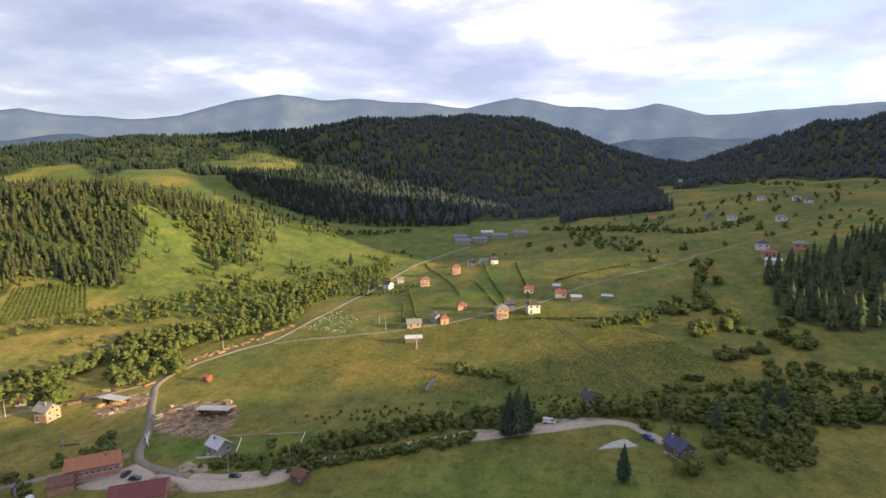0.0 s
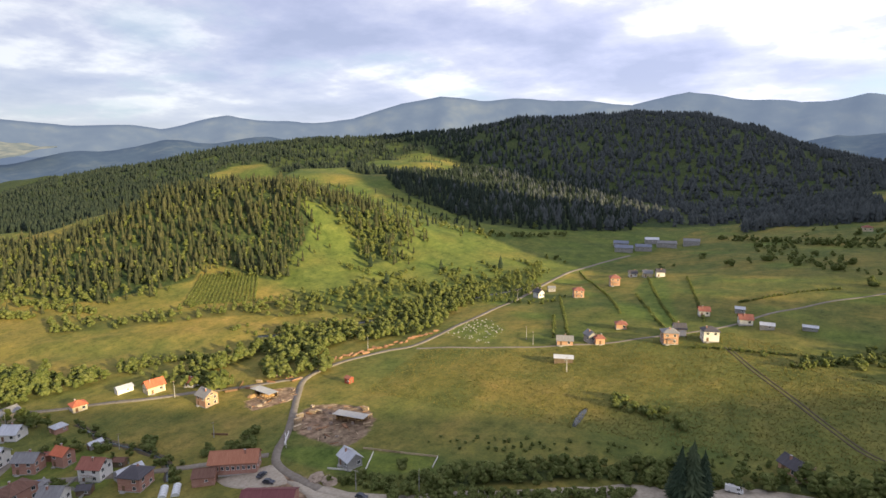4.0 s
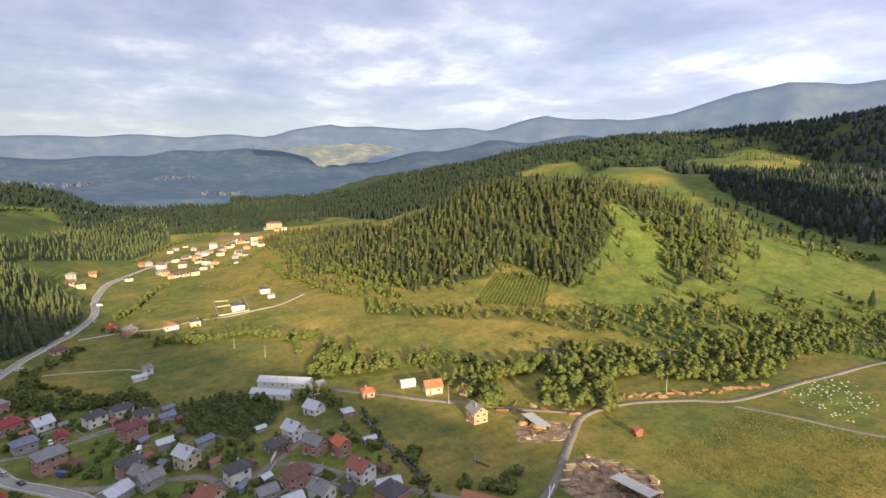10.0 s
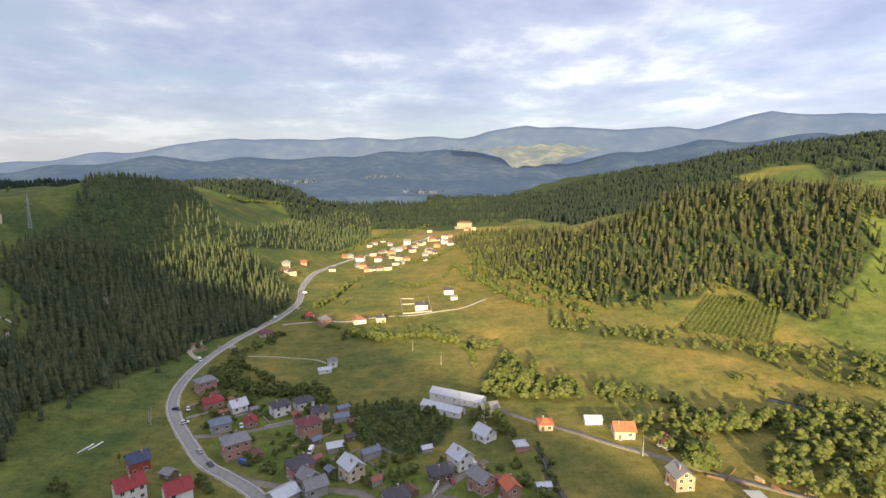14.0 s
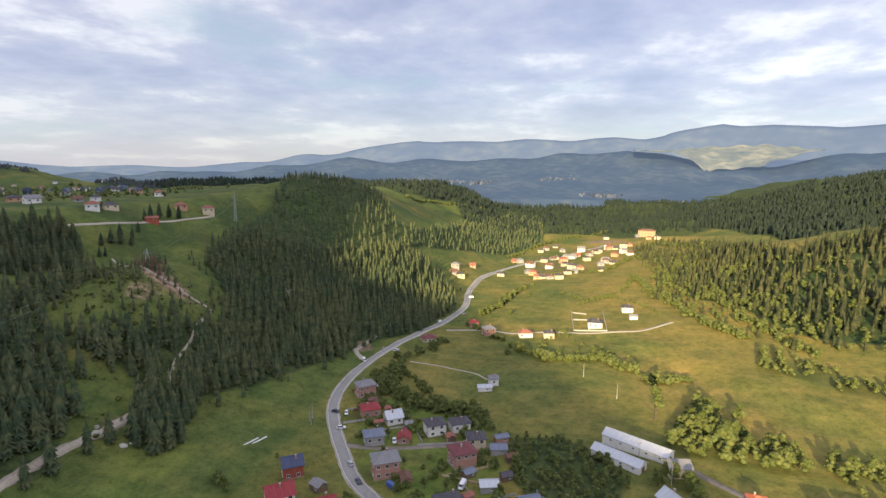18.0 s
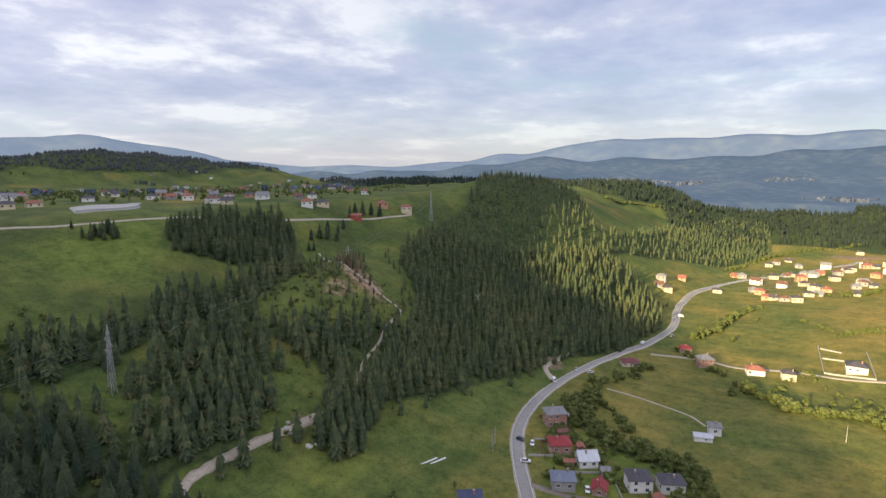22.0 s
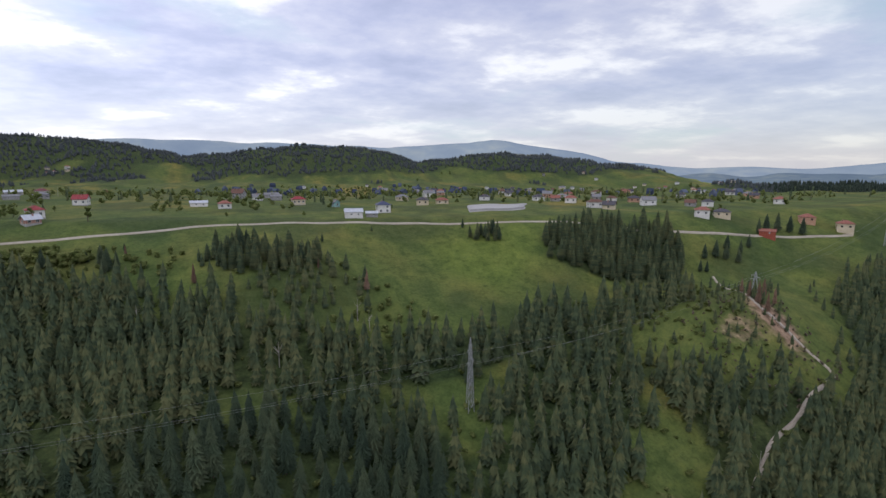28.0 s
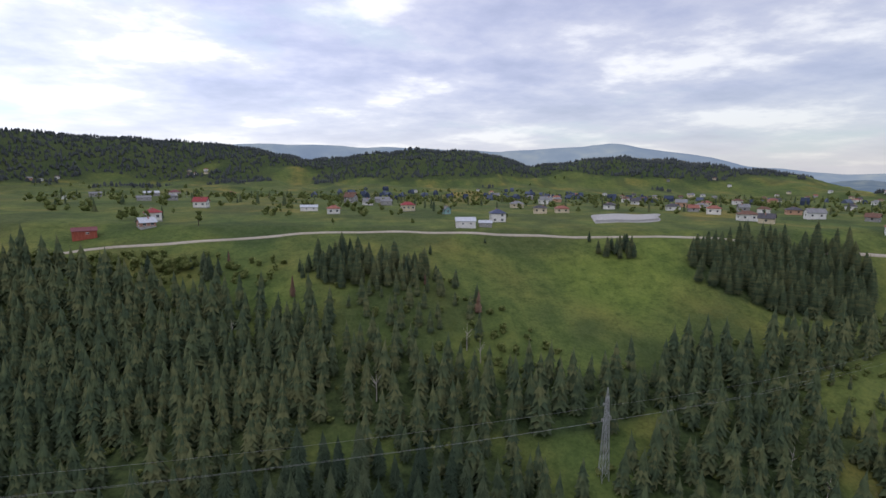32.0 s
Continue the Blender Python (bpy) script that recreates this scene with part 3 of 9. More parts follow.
LANE = [(-219, 224), (-240, 204), (-270, 174), (-294, 151), (-312, 133), (-330, 118)]
TERRACE_LANE = [(-186, 284), (-157, 293), (-131, 302), (-105, 314), (-90, 321), (-62, 341), (-42, 356), (-29, 370), (14, 425), (54, 457), (92, 496), (127, 518), (180, 560)]
PLATEAU_ROAD = [(60, -225), (0, -243), (-37, -257), (-54, -267), (-86, -274), (-127, -285), (-148, -289), (-206, -286), (-269, -281), (-352, -272), (-423, -258), (-484, -242), (-550, -228)]
DIRT_TRACK = [(-196, -84), (-228, -102), (-241, -104), (-256, -104), (-269, -103), (-280, -102), (-297, -103)]
TRAIL = [(-318, -103), (-330, -109), (-340, -114), (-358, -119), (-378, -127), (-399, -133), (-395, -143), (-391, -156), (-390, -167), (-402, -190), (-418, -218)]
FARM_PATH = [(-509, -3), (-514, 28), (-505, 52), (-512, 89), (-513, 136), (-537, 170)]
QUARRY_PATH = [(-425, -42), (-438, -52), (-460, -50), (-499, -46)]
VILLAGE_LANE = [(-314, -14), (-315, 3), (-319, 20), (-323, 43), (-320, 54)]
LOWER_LANE = [(-285, 2), (-270, 25), (-262, 46), (-252, 66), (-238, 76), (-246, 91), (-258, 103), (-268, 115)]
CROSS_LANE = [(-246, 91), (-238, 105), (-218, 119), (-200, 134), (-172, 160)]


def spread(x, y, poly, edge):
    """1 inside a polygon, falling off to 0 over the edge's width."""
    d = along(x, y, [(*p, 0) for p in poly + poly[:1]])[0]
    return np.where(in_poly(x, y, poly), np.clip(0.5 + d / edge, 0, 1), np.clip(0.5 - d / edge, 0, 1))


def glade(x, y):
    out = np.zeros(np.shape(x))
    for gx, gy, gr in GLADES:
        out = np.maximum(out, np.clip(1.5 - np.hypot(x - gx, (y - gy) * 1.3) / gr + 0.35 * waves(x, y, 26, 31), 0, 1))
    return out


def open_land(x, y, edge=10.0):
    """1 on the open land inside the woods, with a soft edge."""
    out = np.zeros(np.shape(x))
    for poly in OPEN_LAND:
        cx, cy = sum(q[0] for q in poly) / len(poly), sum(q[1] for q in poly) / len(poly)
        out = np.maximum(out, spread(x, y, poly, edge * (1.0 if math.hypot(cx + 80, cy - 40) < 700 else 4.0)))
    return out


def land_cover(x, y):
    far = np.hypot(x - HUB[0], y - HUB[1])
    d, side, floor = along(x, y, RIVER)
    north = smooth((y - 70) / 120)
    dry = 0.46 + 0.20 * north - 0.22 * smooth((x + 230) / 80) * north + 0.22 * waves(x, y, 90, 11) + 0.1 * waves(x, y, 30, 12)
    dry = np.where(y < -40, 0.17 + 0.24 * waves(x, y, 60, 13), dry)
    dry = dry + 0.38 * smooth((-430 - x) / 120) * north * smooth((330 - y) / 100) - 0.42 * smooth((y - 310) / 80) * (side < 0)
    wood = np.zeros(np.shape(x))
    for poly, edge, amount in ((SLOPE_WOOD, 16, 0.8), (BEND_WOOD, 14, 1), (KNOB_WOOD, 30, 1), (KNOLL_WOOD, 16, 1), (KNOLL_FOOT, 16, 0.3), (SADDLE_WOOD, 30, 1), (BACK_WOOD, 40, 1), (CLUMP, 10, 0.9), (RIVER_WOOD, 12, 0.6), (BANK_WOOD, 10, 0.5), (STREAM_WOOD, 10, 0.5), (SHADY_BANK, 12, 0.5), (GROVE, 8, 0.8), (ROADSIDE, 8, 0.7), (BROOK_WOOD, 8, 0.7), (EAST_WOOD, 16, 1), (NORTH_WOOD, 40, 1)):
        wood = np.maximum(wood, spread(x, y, poly, edge) * amount)
    wood = np.where(y < -30, wood * (1 - 0.8 * glade(x, y)), wood)
    z = ground_height(x, y)
    bear = np.degrees(np.arctan2(-(x - HUB[0]), y - HUB[1]))
    bear = np.where(bear < -120, bear + 360, bear)
    start = np.interp(bear, [-30, -10, -3, 8, 25, 36, 46], [1200, 1150, 880, 760, 790, 1000, 1120])
    ridge = smooth((far - start + 130 * waves(x, y, 260, 21)) / 150) * smooth((bear + 50) / 20) * smooth((72 - bear) / 12)
    ridge = ridge * (1 - smooth((x + 640) / -40) * smooth((x + 1000) / 60) * smooth((y - 980) / 40) * smooth((1190 - y) / 40))
    gorge = smooth((-1150 - x + 120 * waves(x, y, 300, 23)) / 150) * (bear > 66) * (bear < 132)
    ridge = np.maximum(ridge, gorge)
    south = smooth((z - 76 + 30 * waves(x, y, 320, 22)) / 25) * smooth((far - 1250) / 200) * (bear > 125)
    wood = np.maximum(wood, np.maximum(ridge, south))
    wood = wood * (1 - 0.9 * open_land(x, y))
    rough_pasture = np.clip(0.40 + 0.3 * waves(x, y, 95, 24) + 0.12 * waves(x, y, 28, 25), 0, 0.53)
    wood = np.maximum(wood, np.where(y < -120, rough_pasture * smooth((-120 - y) / 60) * (1 - 0.7 * spread(x, y, PLATEAU_STRIP, 25)), 0))
    bare = np.zeros(np.shape(x))
    for poly, amount in ((TIMBER_YARD, 0.95), (SAND_YARD, 0.95), (VILLAGE, 0.27), (APRON, 0.9), (GRAVEL_BANK, 0.8)):
        bare = np.maximum(bare, spread(x, y, poly, 5) * amount)
    bare = np.maximum(bare, np.clip(1.2 - np.hypot(x + 447, y + 52) / 12, 0, 1))
    bare = np.maximum(bare, np.clip(1.3 - np.hypot(x + 1085, (y - 168) * 0.6) / 24, 0, 1))
    bare = np.maximum(bare, 0.42 * np.clip(1.6 - np.hypot((x + 860) / 2.0, y - 75) / 55, 0, 1))
    bare = np.maximum(bare, 0.66 * np.clip(1.35 - np.hypot((x + 391) / 1.1, (y + 156) * 0.55) / 13, 0, 1))
    bare = np.maximum(bare, 0.50 * np.clip(1.4 - np.hypot((x + 368) / 1.9, (y + 154)) / 12, 0, 1))
    bare = np.maximum(bare, 0.45 * np.clip(1.3 - np.hypot(x + 309, (y + 137) / 2.2) / 6, 0, 1))
    bare = np.maximum(bare, 0.5 * np.clip(1.3 - np.hypot((x + 284) / 1.6, y + 103) / 9, 0, 1))
    bare = np.maximum(bare, np.clip(1.2 - np.hypot((x + 150) / 1.6, y - 146) / 14, 0, 1) * 0.9)
    dry = np.where((y < -380) | (far > 800), dry + 0.4 * waves(x, y, 170, 14), dry)
    lush = spread(x, y, LAWN, 4)
    dry = np.clip(dry, 0, 1) * (1 - lush)
    dry = np.maximum(dry, 0.9 * spread(x, y, [(-62, 250), (-90, 268), (-140, 262), (-120, 232), (-60, 236)], 20))
    for poly in ([(-405, -384), (-477, -435), (-431, -357), (-376, -324)], [(-311, -998), (-473, -1330), (-427, -971), (-264, -523)]):
        dry = np.maximum(dry, spread(x, y, poly, 12))
    fresh = np.maximum(lush, 0.75 * spread(x, y, TERRACE_FIELD, 5))
    for poly, edge, amount in ((PLATEAU_STRIP, 25, 0.75), (CUT_FIELD, 6, 0.6), (ORCHARD, 5, 0.5), ([(-110, 120), (-60, 178), (-20, 186), (30, 180), (60, 120), (0, 80)], 20, 0.55), ([(-270, -92), (-222, -72), (-222, -62), (-290, -62), (-300, -84)], 10, 0.5)):
        fresh = np.maximum(fresh, spread(x, y, poly, edge) * amount)
    fresh = np.maximum(fresh, 0.46 * smooth((y - 290) / 90) * (side < 0) * smooth((x + 700) / 80) * smooth((900 - y) / 100) + 0.2 * waves(x, y, 60, 71) * (side < 0) * (y > 300))
    fresh = np.maximum(fresh, spread(x, y, VILLAGE, 8) * np.clip(0.75 + waves(x, y, 22, 72), 0, 1))
    fresh = np.maximum(fresh, np.where((y > 330) & (x > -230), np.clip(0.75 * waves(x, y, 75, 73), 0, 0.7), 0))
    fresh = np.maximum(fresh, np.where(y < -180, np.clip(0.4 * waves(x, y, 80, 74), 0, 0.4), 0))
    return np.clip(dry, 0, 1), np.clip(wood, 0, 1), np.clip(bare, 0, 1), np.clip(fresh, 0, 1)


def ground_sheet():
    gx = lines_between([(-4700, -2600, 130), (-2600, -1500, 45), (-1500, -820, 17), (-820, 140, 4.5), (140, 420, 14), (420, 1400, 50), (1400, 4500, 160)])
    gy = lines_between([(-4500, -2600, 150), (-2600, -1200, 50), (-1200, -460, 16), (-460, 560, 4.5), (560, 1300, 13), (1300, 2600, 42), (2600, 4600, 140)])
    x, y = np.meshgrid(gx, gy)
    z = ground_height(x, y)
    nx, ny = len(gx), len(gy)
    me = bpy.data.meshes.new("ground")
    i = np.arange(ny - 1)[:, None] * nx + np.arange(nx - 1)[None]
    quads = np.stack([i, i + 1, i + nx + 1, i + nx], -1).reshape(-1, 4)
    me.vertices.add(nx * ny)
    me.vertices.foreach_set("co", np.stack([x, y, z], -1).ravel())
    me.loops.add(quads.size)
    me.loops.foreach_set("vertex_index", quads.ravel())
    me.polygons.add(len(quads))
    me.polygons.foreach_set("loop_start", np.arange(0, quads.size, 4))
    me.polygons.foreach_set("use_smooth", np.ones(len(quads), bool))
    me.update()
    dry, wood, bare, fresh = land_cover(x, y)
    layer = me.color_attributes.new("cover", "FLOAT_COLOR", "POINT")
    layer.data.foreach_set("color", np.stack([dry, wood, bare, fresh], -1).ravel())
    me.materials.append(LAND)
    return tagged(new("ground", me), "meadow valley, plateau and wooded hills of one sheet", "ground", kind="structure")


ground_sheet()

FAR_CREST = [(-60, 480), (-20, 490), (-15, 467), (-11, 466), (-6.6, 555), (-2, 509), (1, 547), (7, 631), (12, 552), (19, 625), (27, 618), (31, 648), (35, 598), (40, 481), (45, 429), (52, 480), (58, 390), (65, 380), (74, 422), (79, 334), (87, 310), (103, 298), (111, 205), (121, 106), (128, 82), (137, 92), (144, 175), (149, 250), (155, 290), (164, 236), (177, 271), (187, 278), (200, 240), (240, 240)]
MID_CREST = [(-60, 250), (-20, 255), (-12, 258), (-5, 285), (-2, 208), (20, 250), (48, 284), (58, 252), (64, 190), (70, 125), (82, 200), (93, 161), (104, 128), (110, 150), (121, 70), (135, 40), (160, 40), (240, 40)]


def mountain_range(name, crest, radius, depth, mat, seed, label, floor=-70, bend=1.0):
    """A hazy range on the horizon, a long folded slope from its foot to its crest."""
    bears = np.arange(-62, 242, 0.5)
    rows = 14
    verts, faces = [], []
    tops = np.interp(bears, [c[0] for c in crest], [c[1] for c in crest])
    r = np.random.RandomState(int(seed * 10))
    jag = np.convolve(r.normal(size=len(bears) + 8), np.array([1, 2, 3, 4, 5, 4, 3, 2, 1]) / 9.2, "valid")
    tops = tops + 6 * np.sin(bears * 0.83 + seed) + 7 * jag
    for j in range(rows + 2):
        f = j / rows
        for k, b in enumerate(bears):
            fold = 0.2 * math.sin(b * 0.37 + seed + 2 * f) + 0.13 * math.sin(b * 0.93 + seed * 2 + 4 * f) + 0.09 * math.sin(b * 1.71 + seed * 3 + 5 * f)
            g = max(0.0, f + fold * 0.5 * f * (1 - f)) ** bend if f <= 1 else 0.8
            r = radius - depth * (1 - f) - 0.2 * depth * fold * (1 - min(f, 1))
            a = radians(b)
            verts.append((HUB[0] - math.sin(a) * r, HUB[1] + math.cos(a) * r, floor + (tops[k] - floor) * g - (150 if j == 0 else 0)))
    n = len(bears)
    for j in range(rows + 1):
        faces += [(j * n + k, j * n + k + 1, (j + 1) * n + k + 1, (j + 1) * n + k) for k in range(n - 1)]
    return tagged(mesh_ob(name, verts, faces, mat, smooth_shade=True), label, "mountains", kind="structure")


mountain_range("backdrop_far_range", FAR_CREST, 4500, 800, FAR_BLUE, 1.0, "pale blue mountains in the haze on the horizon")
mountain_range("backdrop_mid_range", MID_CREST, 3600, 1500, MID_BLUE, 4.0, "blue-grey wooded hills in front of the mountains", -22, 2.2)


def sunlit_slope():
    """A ragged sheet before the far range, its pale colour painting a sun patch."""
    def foot(b, up):
        d = 3350 + 500 * up
        a = radians(b)
        return (HUB[0] - math.sin(a) * d, HUB[1] + math.cos(a) * d)

    r = np.random.RandomState(17)
    verts, faces, n = [], [], 40
    bears = np.linspace(66.0, 81.5, n + 1)
    ragged = np.convolve(r.normal(size=n + 5), np.ones(5) / 5, "valid")
    for b, g in zip(bears, ragged):
        low = np.interp(b, [66, 71, 75, 77, 81.5], [205, 120, 95, 180, 210]) + 9 * g
        top = np.interp(b, [66, 70, 75, 78, 81.5], [220, 248, 238, 222, 216]) - 7 * g
        for k in range(5):
            f = k / 4
            x, y = foot(b, f)
            verts.append((x, y, low + (max(top, low + 2) - low) * f + 5 * math.sin(b * 3 + k)))
    for i in range(n):
        faces += [(i * 5 + k, i * 5 + k + 1, i * 5 + k + 6, i * 5 + k + 5) for k in range(4)]
    return tagged(mesh_ob("backdrop_sunlit_slope", verts, faces, FAR_SUN_PATCH, smooth_shade=True), "pale patch of painted sunlight on the far mountain slope", "mountains", kind="structure")


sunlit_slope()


def flow(points, step):
    """A smooth line through points of the plan."""
    p = [Vector(q) for q in points]
    p = [2 * p[0] - p[1]] + p + [2 * p[-1] - p[-2]]
    out = []
    for a, b, c, d in zip(p, p[1:], p[2:], p[3:]):
        n = max(2, int((c - b).length / step))
        for i in range(n):
            u = i / n
            out.append(0.5 * ((2 * b) + (c - a) * u + (2 * a - 5 * b + 4 * c - d) * u * u + (3 * b - a - 3 * c + d) * u ** 3))
    return out + [p[-2]]


def strip(name, points, width, mat, lift, label, ragged=0.0, category="road"):
    """A made way, draped on the ground, with its edges turned down into it."""
    line = flow(points, 3.0)
    r = random.Random(len(points) * 7 + int(width * 10))
    verts, faces = [], []
    spots = []
    for i, p in enumerate(line):
        ahead = (line[min(i + 1, len(line) - 1)] - line[max(i - 1, 0)]).normalized()
        across = Vector((-ahead.y, ahead.x))
        wl, wr = [width / 2 * (1 + ragged * r.uniform(-1, 1)) for k in range(2)]
        spots.append((p, across, wl, wr))
    flat_xy = np.array([tuple(p + across * o) for p, across, wl, wr in spots for o in (wl, 0, -wr)])
    levels = ground_height(flat_xy[:, 0], flat_xy[:, 1]).reshape(-1, 3)
    for (p, across, wl, wr), zs in zip(spots, levels):
        mid = max(zs[1], 0.5 * (zs[0] + zs[2]))
        for o, z in ((wl + 0.25, zs[0] - 0.7), (wl, max(zs[0], mid - 0.35) + lift), (0, mid + lift + 0.06), (-wr, max(zs[2], mid - 0.35) + lift), (-wr - 0.25, zs[2] - 0.7)):
            q = p + across * o
            verts.append((q.x, q.y, z))
    for i in range(len(line) - 1):
        for k in range(4):
            faces.append((i * 5 + k, i * 5 + k + 1, i * 5 + k + 6, i * 5 + k + 5))
    return tagged(mesh_ob(name, verts, faces, mat, smooth_shade=True), label, category, kind="structure")


strip("road_shoulder", MAIN_ROAD, 6.6, GRAVEL, 0.12, "pale gravel shoulder of the main road", 0.08)
strip("road_main", MAIN_ROAD, 5.3, ASPHALT, 0.24, "grey two-lane asphalt road curving along the valley")
EDGE_LINE = material("road_paint", [(0.5, 0.5, 0.48), (0.6, 0.6, 0.58), (0.68, 0.68, 0.66)], 0.5, 0.8)
curve = flow(MAIN_ROAD, 6.0)
for off in (-2.42, 2.42):
    edge = []
    for i, q in enumerate(curve):
        d = (curve[min(i + 1, len(curve) - 1)] - curve[max(i - 1, 0)]).normalized()
        edge.append((q.x - d.y * off, q.y + d.x * off))
    strip("road_edge_line", edge, 0.22, EDGE_LINE, 0.30, "worn white edge line of the asphalt road", category="road marking")
strip("road_valley", VALLEY_ROAD, 3.3, LANE_GREY, 0.2, "narrow grey valley road past the timber yard", 0.08)
strip("road_gravel", GRAVEL_ROAD, 3.8, GRAVEL, 0.2, "wide pale gravel road beside the brook", 0.15)
strip("road_lane", LANE, 3.4, LANE_GREY, 0.18, "pale lane along the roadside houses", 0.1)
strip("road_terrace", TERRACE_LANE, 1.9, LANE_GREY, 0.16, "pale farm lane climbing the terrace", 0.12)
strip("road_plateau", PLATEAU_ROAD, 2.3, GRAVEL, 0.2, "pale gravel road along the plateau edge", 0.1)
strip("track_dirt", DIRT_TRACK, 3.4, GRAVEL, 0.3, "pale dirt logging track in the wood", 0.3, "track")
strip("track_trail", TRAIL, 1.3, GRAVEL, 0.4, "worn pale footpath on the wooded spur", 0.3, "track")
strip("track_farm", FARM_PATH, 3.0, GRAVEL, 0.15, "pale farm drive in the dry meadow", 0.15, "track")
strip("track_field", [(-429, -12), (-426, 9), (-416, 30), (-404, 41)], 1.0, GRAVEL, 0.2, "thin pale path across the shaded meadow", 0.3, "track")
strip("track_quarry", QUARRY_PATH, 3.4, GRAVEL, 0.15, "sandy track at the foot of the wood", 0.3, "track")
strip("lane_village", VILLAGE_LANE, 3.2, LANE_GREY, 0.17, "pale village lane between the gardens", 0.1)
strip("lane_lower", LOWER_LANE, 3.6, LANE_GREY, 0.17, "pale unpaved lane between the houses", 0.12)
strip("lane_cross", CROSS_LANE, 3.2, LANE_GREY, 0.17, "pale unpaved lane past the white house", 0.12)


def pad(name, poly, mat, lift, label, category, kind="structure"):
    """A made or worn surface inside an outline, draped on the ground with its rim turned down."""
    rim = [Vector(p) for p in poly]
    rim = flow([tuple(p) for p in rim + rim[:1]], 2.5)[:-1]
    mid = sum(rim, Vector((0, 0))) / len(rim)
    levels = [1.0, 0.75, 0.5, 0.25]
    verts, faces, n = [], [], len(rim)
    for p in rim:
        verts.append((p.x, p.y, height(p.x, p.y) - 0.5))
    for f in levels:
        for p in rim:
            q = mid.lerp(p, f)
            verts.append((q.x, q.y, height(q.x, q.y) + lift))
    verts.append((mid.x, mid.y, height(mid.x, mid.y) + lift))
    for j in range(len(levels)):
        faces += [(j * n + k, j * n + (k + 1) % n, (j + 1) * n + (k + 1) % n, (j + 1) * n + k) for k in range(n)]
    c = len(levels) * n
    faces += [(c + k, c + (k + 1) % n, c + n) for k in range(n)]
    return tagged(mesh_ob(name, verts, faces, mat, smooth_shade=True), label, category, kind=kind)


strip("water_river", [(-190, 480), (-200, 450), (-236, 372), (-262, 316), (-280, 286), (-305, 266)], 4.0, WATER, 0.12, "narrow dark river between the alders", 0.2, "river")
pad("pavement_apron", APRON, GRAVEL, 0.1, "wide pale gravel apron beside the works", "gravel yard")
pad("pavement_works", [(-177, 139), (-170, 148), (-164, 156), (-157, 153), (-150, 149), (-155, 144), (-161, 140), (-169, 138)], GRAVEL, 0.1, "bare gravel yard between the brick halls", "gravel yard")
pad("pavement_gravel_bank", GRAVEL_BANK, GRAVEL, 0.1, "pale gravel clearing beside the brook", "gravel yard")
pad("water_pond", [(-72.5, 227), (-73.5, 236), (-72, 244), (-70.5, 241), (-70.5, 232), (-71, 227)], WATER, 0.1, "small dark pond in the terrace meadow", "pond")
strip("ground_bank", [(-275, 139), (-248, 136), (-229, 138), (-217, 139), (-203, 137), (-191, 130)], 3.4, RUT, 0.05, "bare brown bank of the village brook", 0.4, "bank")
strip("water_brook", [(-275, 139), (-248, 136), (-229, 138), (-217, 139), (-203, 137), (-191, 130)], 1.3, WATER, 0.12, "narrow dark brook beside the field", 0.3, "brook")
RUTS = [(-26, 334), (-11, 304), (2, 281), (13, 260), (21, 246), (26, 241)]
strip("track_rut", [(p[0] - 0.9, p[1]) for p in RUTS], 0.8, RUT, 0.1, "dark wheel rut across the rough meadow", 0.3, "track")
strip("track_rut", [(p[0] + 1.1, p[1] + 0.5) for p in RUTS], 0.8, RUT, 0.1, "dark wheel rut across the rough meadow", 0.3, "track")


# ---- trees ----
def spruce_form(seed, layers, points, slim=0.15):
    """Crown of a spruce one metre high: skirts of drooping branch tips, the lowest widest."""
    r = random.Random(seed)
    verts, faces = [], []
    for i in range(layers):
        f = i / (layers - 1)
        z = 0.10 + 0.80 * f ** 0.92
        rad = slim * (1 - f) ** 0.74 * (0.72 + 0.28 * min(1, f * 6 + 0.3)) * r.uniform(0.86, 1.14) + 0.012
        drop = (0.9 / layers + 0.012) * r.uniform(0.7, 1.25)
        tip = z + 1.7 / layers + 0.02
        c = len(verts)
        ox, oy = r.uniform(-0.006, 0.006), r.uniform(-0.006, 0.006)
        verts.append((ox, oy, min(tip, 1.0)))
        turn = r.uniform(0, 6.28)
        for k in range(points * 2):
            a = turn + math.pi * k / points + r.uniform(-0.12, 0.12)
            out = rad * (r.uniform(0.72, 1.22) if k % 2 == 0 else r.uniform(0.5, 0.74))
            zz = z - drop * (r.uniform(0.5, 1.1) if k % 2 == 0 else 0.15)
            verts.append((ox + out * math.cos(a), oy + out * math.sin(a), zz))
        n = points * 2
        faces += [(c, c + 1 + k, c + 1 + (k + 1) % n) for k in range(n)]
    c = len(verts)
    verts += [(0, 0, 1.03), (0.008, 0, 0.9), (-0.004, 0.007, 0.9), (-0.004, -0.007, 0.9)]
    faces += [(c, c + 1, c + 2), (c, c + 2, c + 3), (c, c + 3, c + 1)]
    return np.array(verts), np.array(faces)


def lobe_form():
    """A small faceted round to carry a lobe of leaves."""
    bm = bmesh.new()
    bmesh.ops.create_icosphere(bm, subdivisions=1, radius=1.0)
    out = [np.array(v.co) for v in bm.verts], [tuple(v.index for v in f.verts) for f in bm.faces]
    bm.free()
    return out


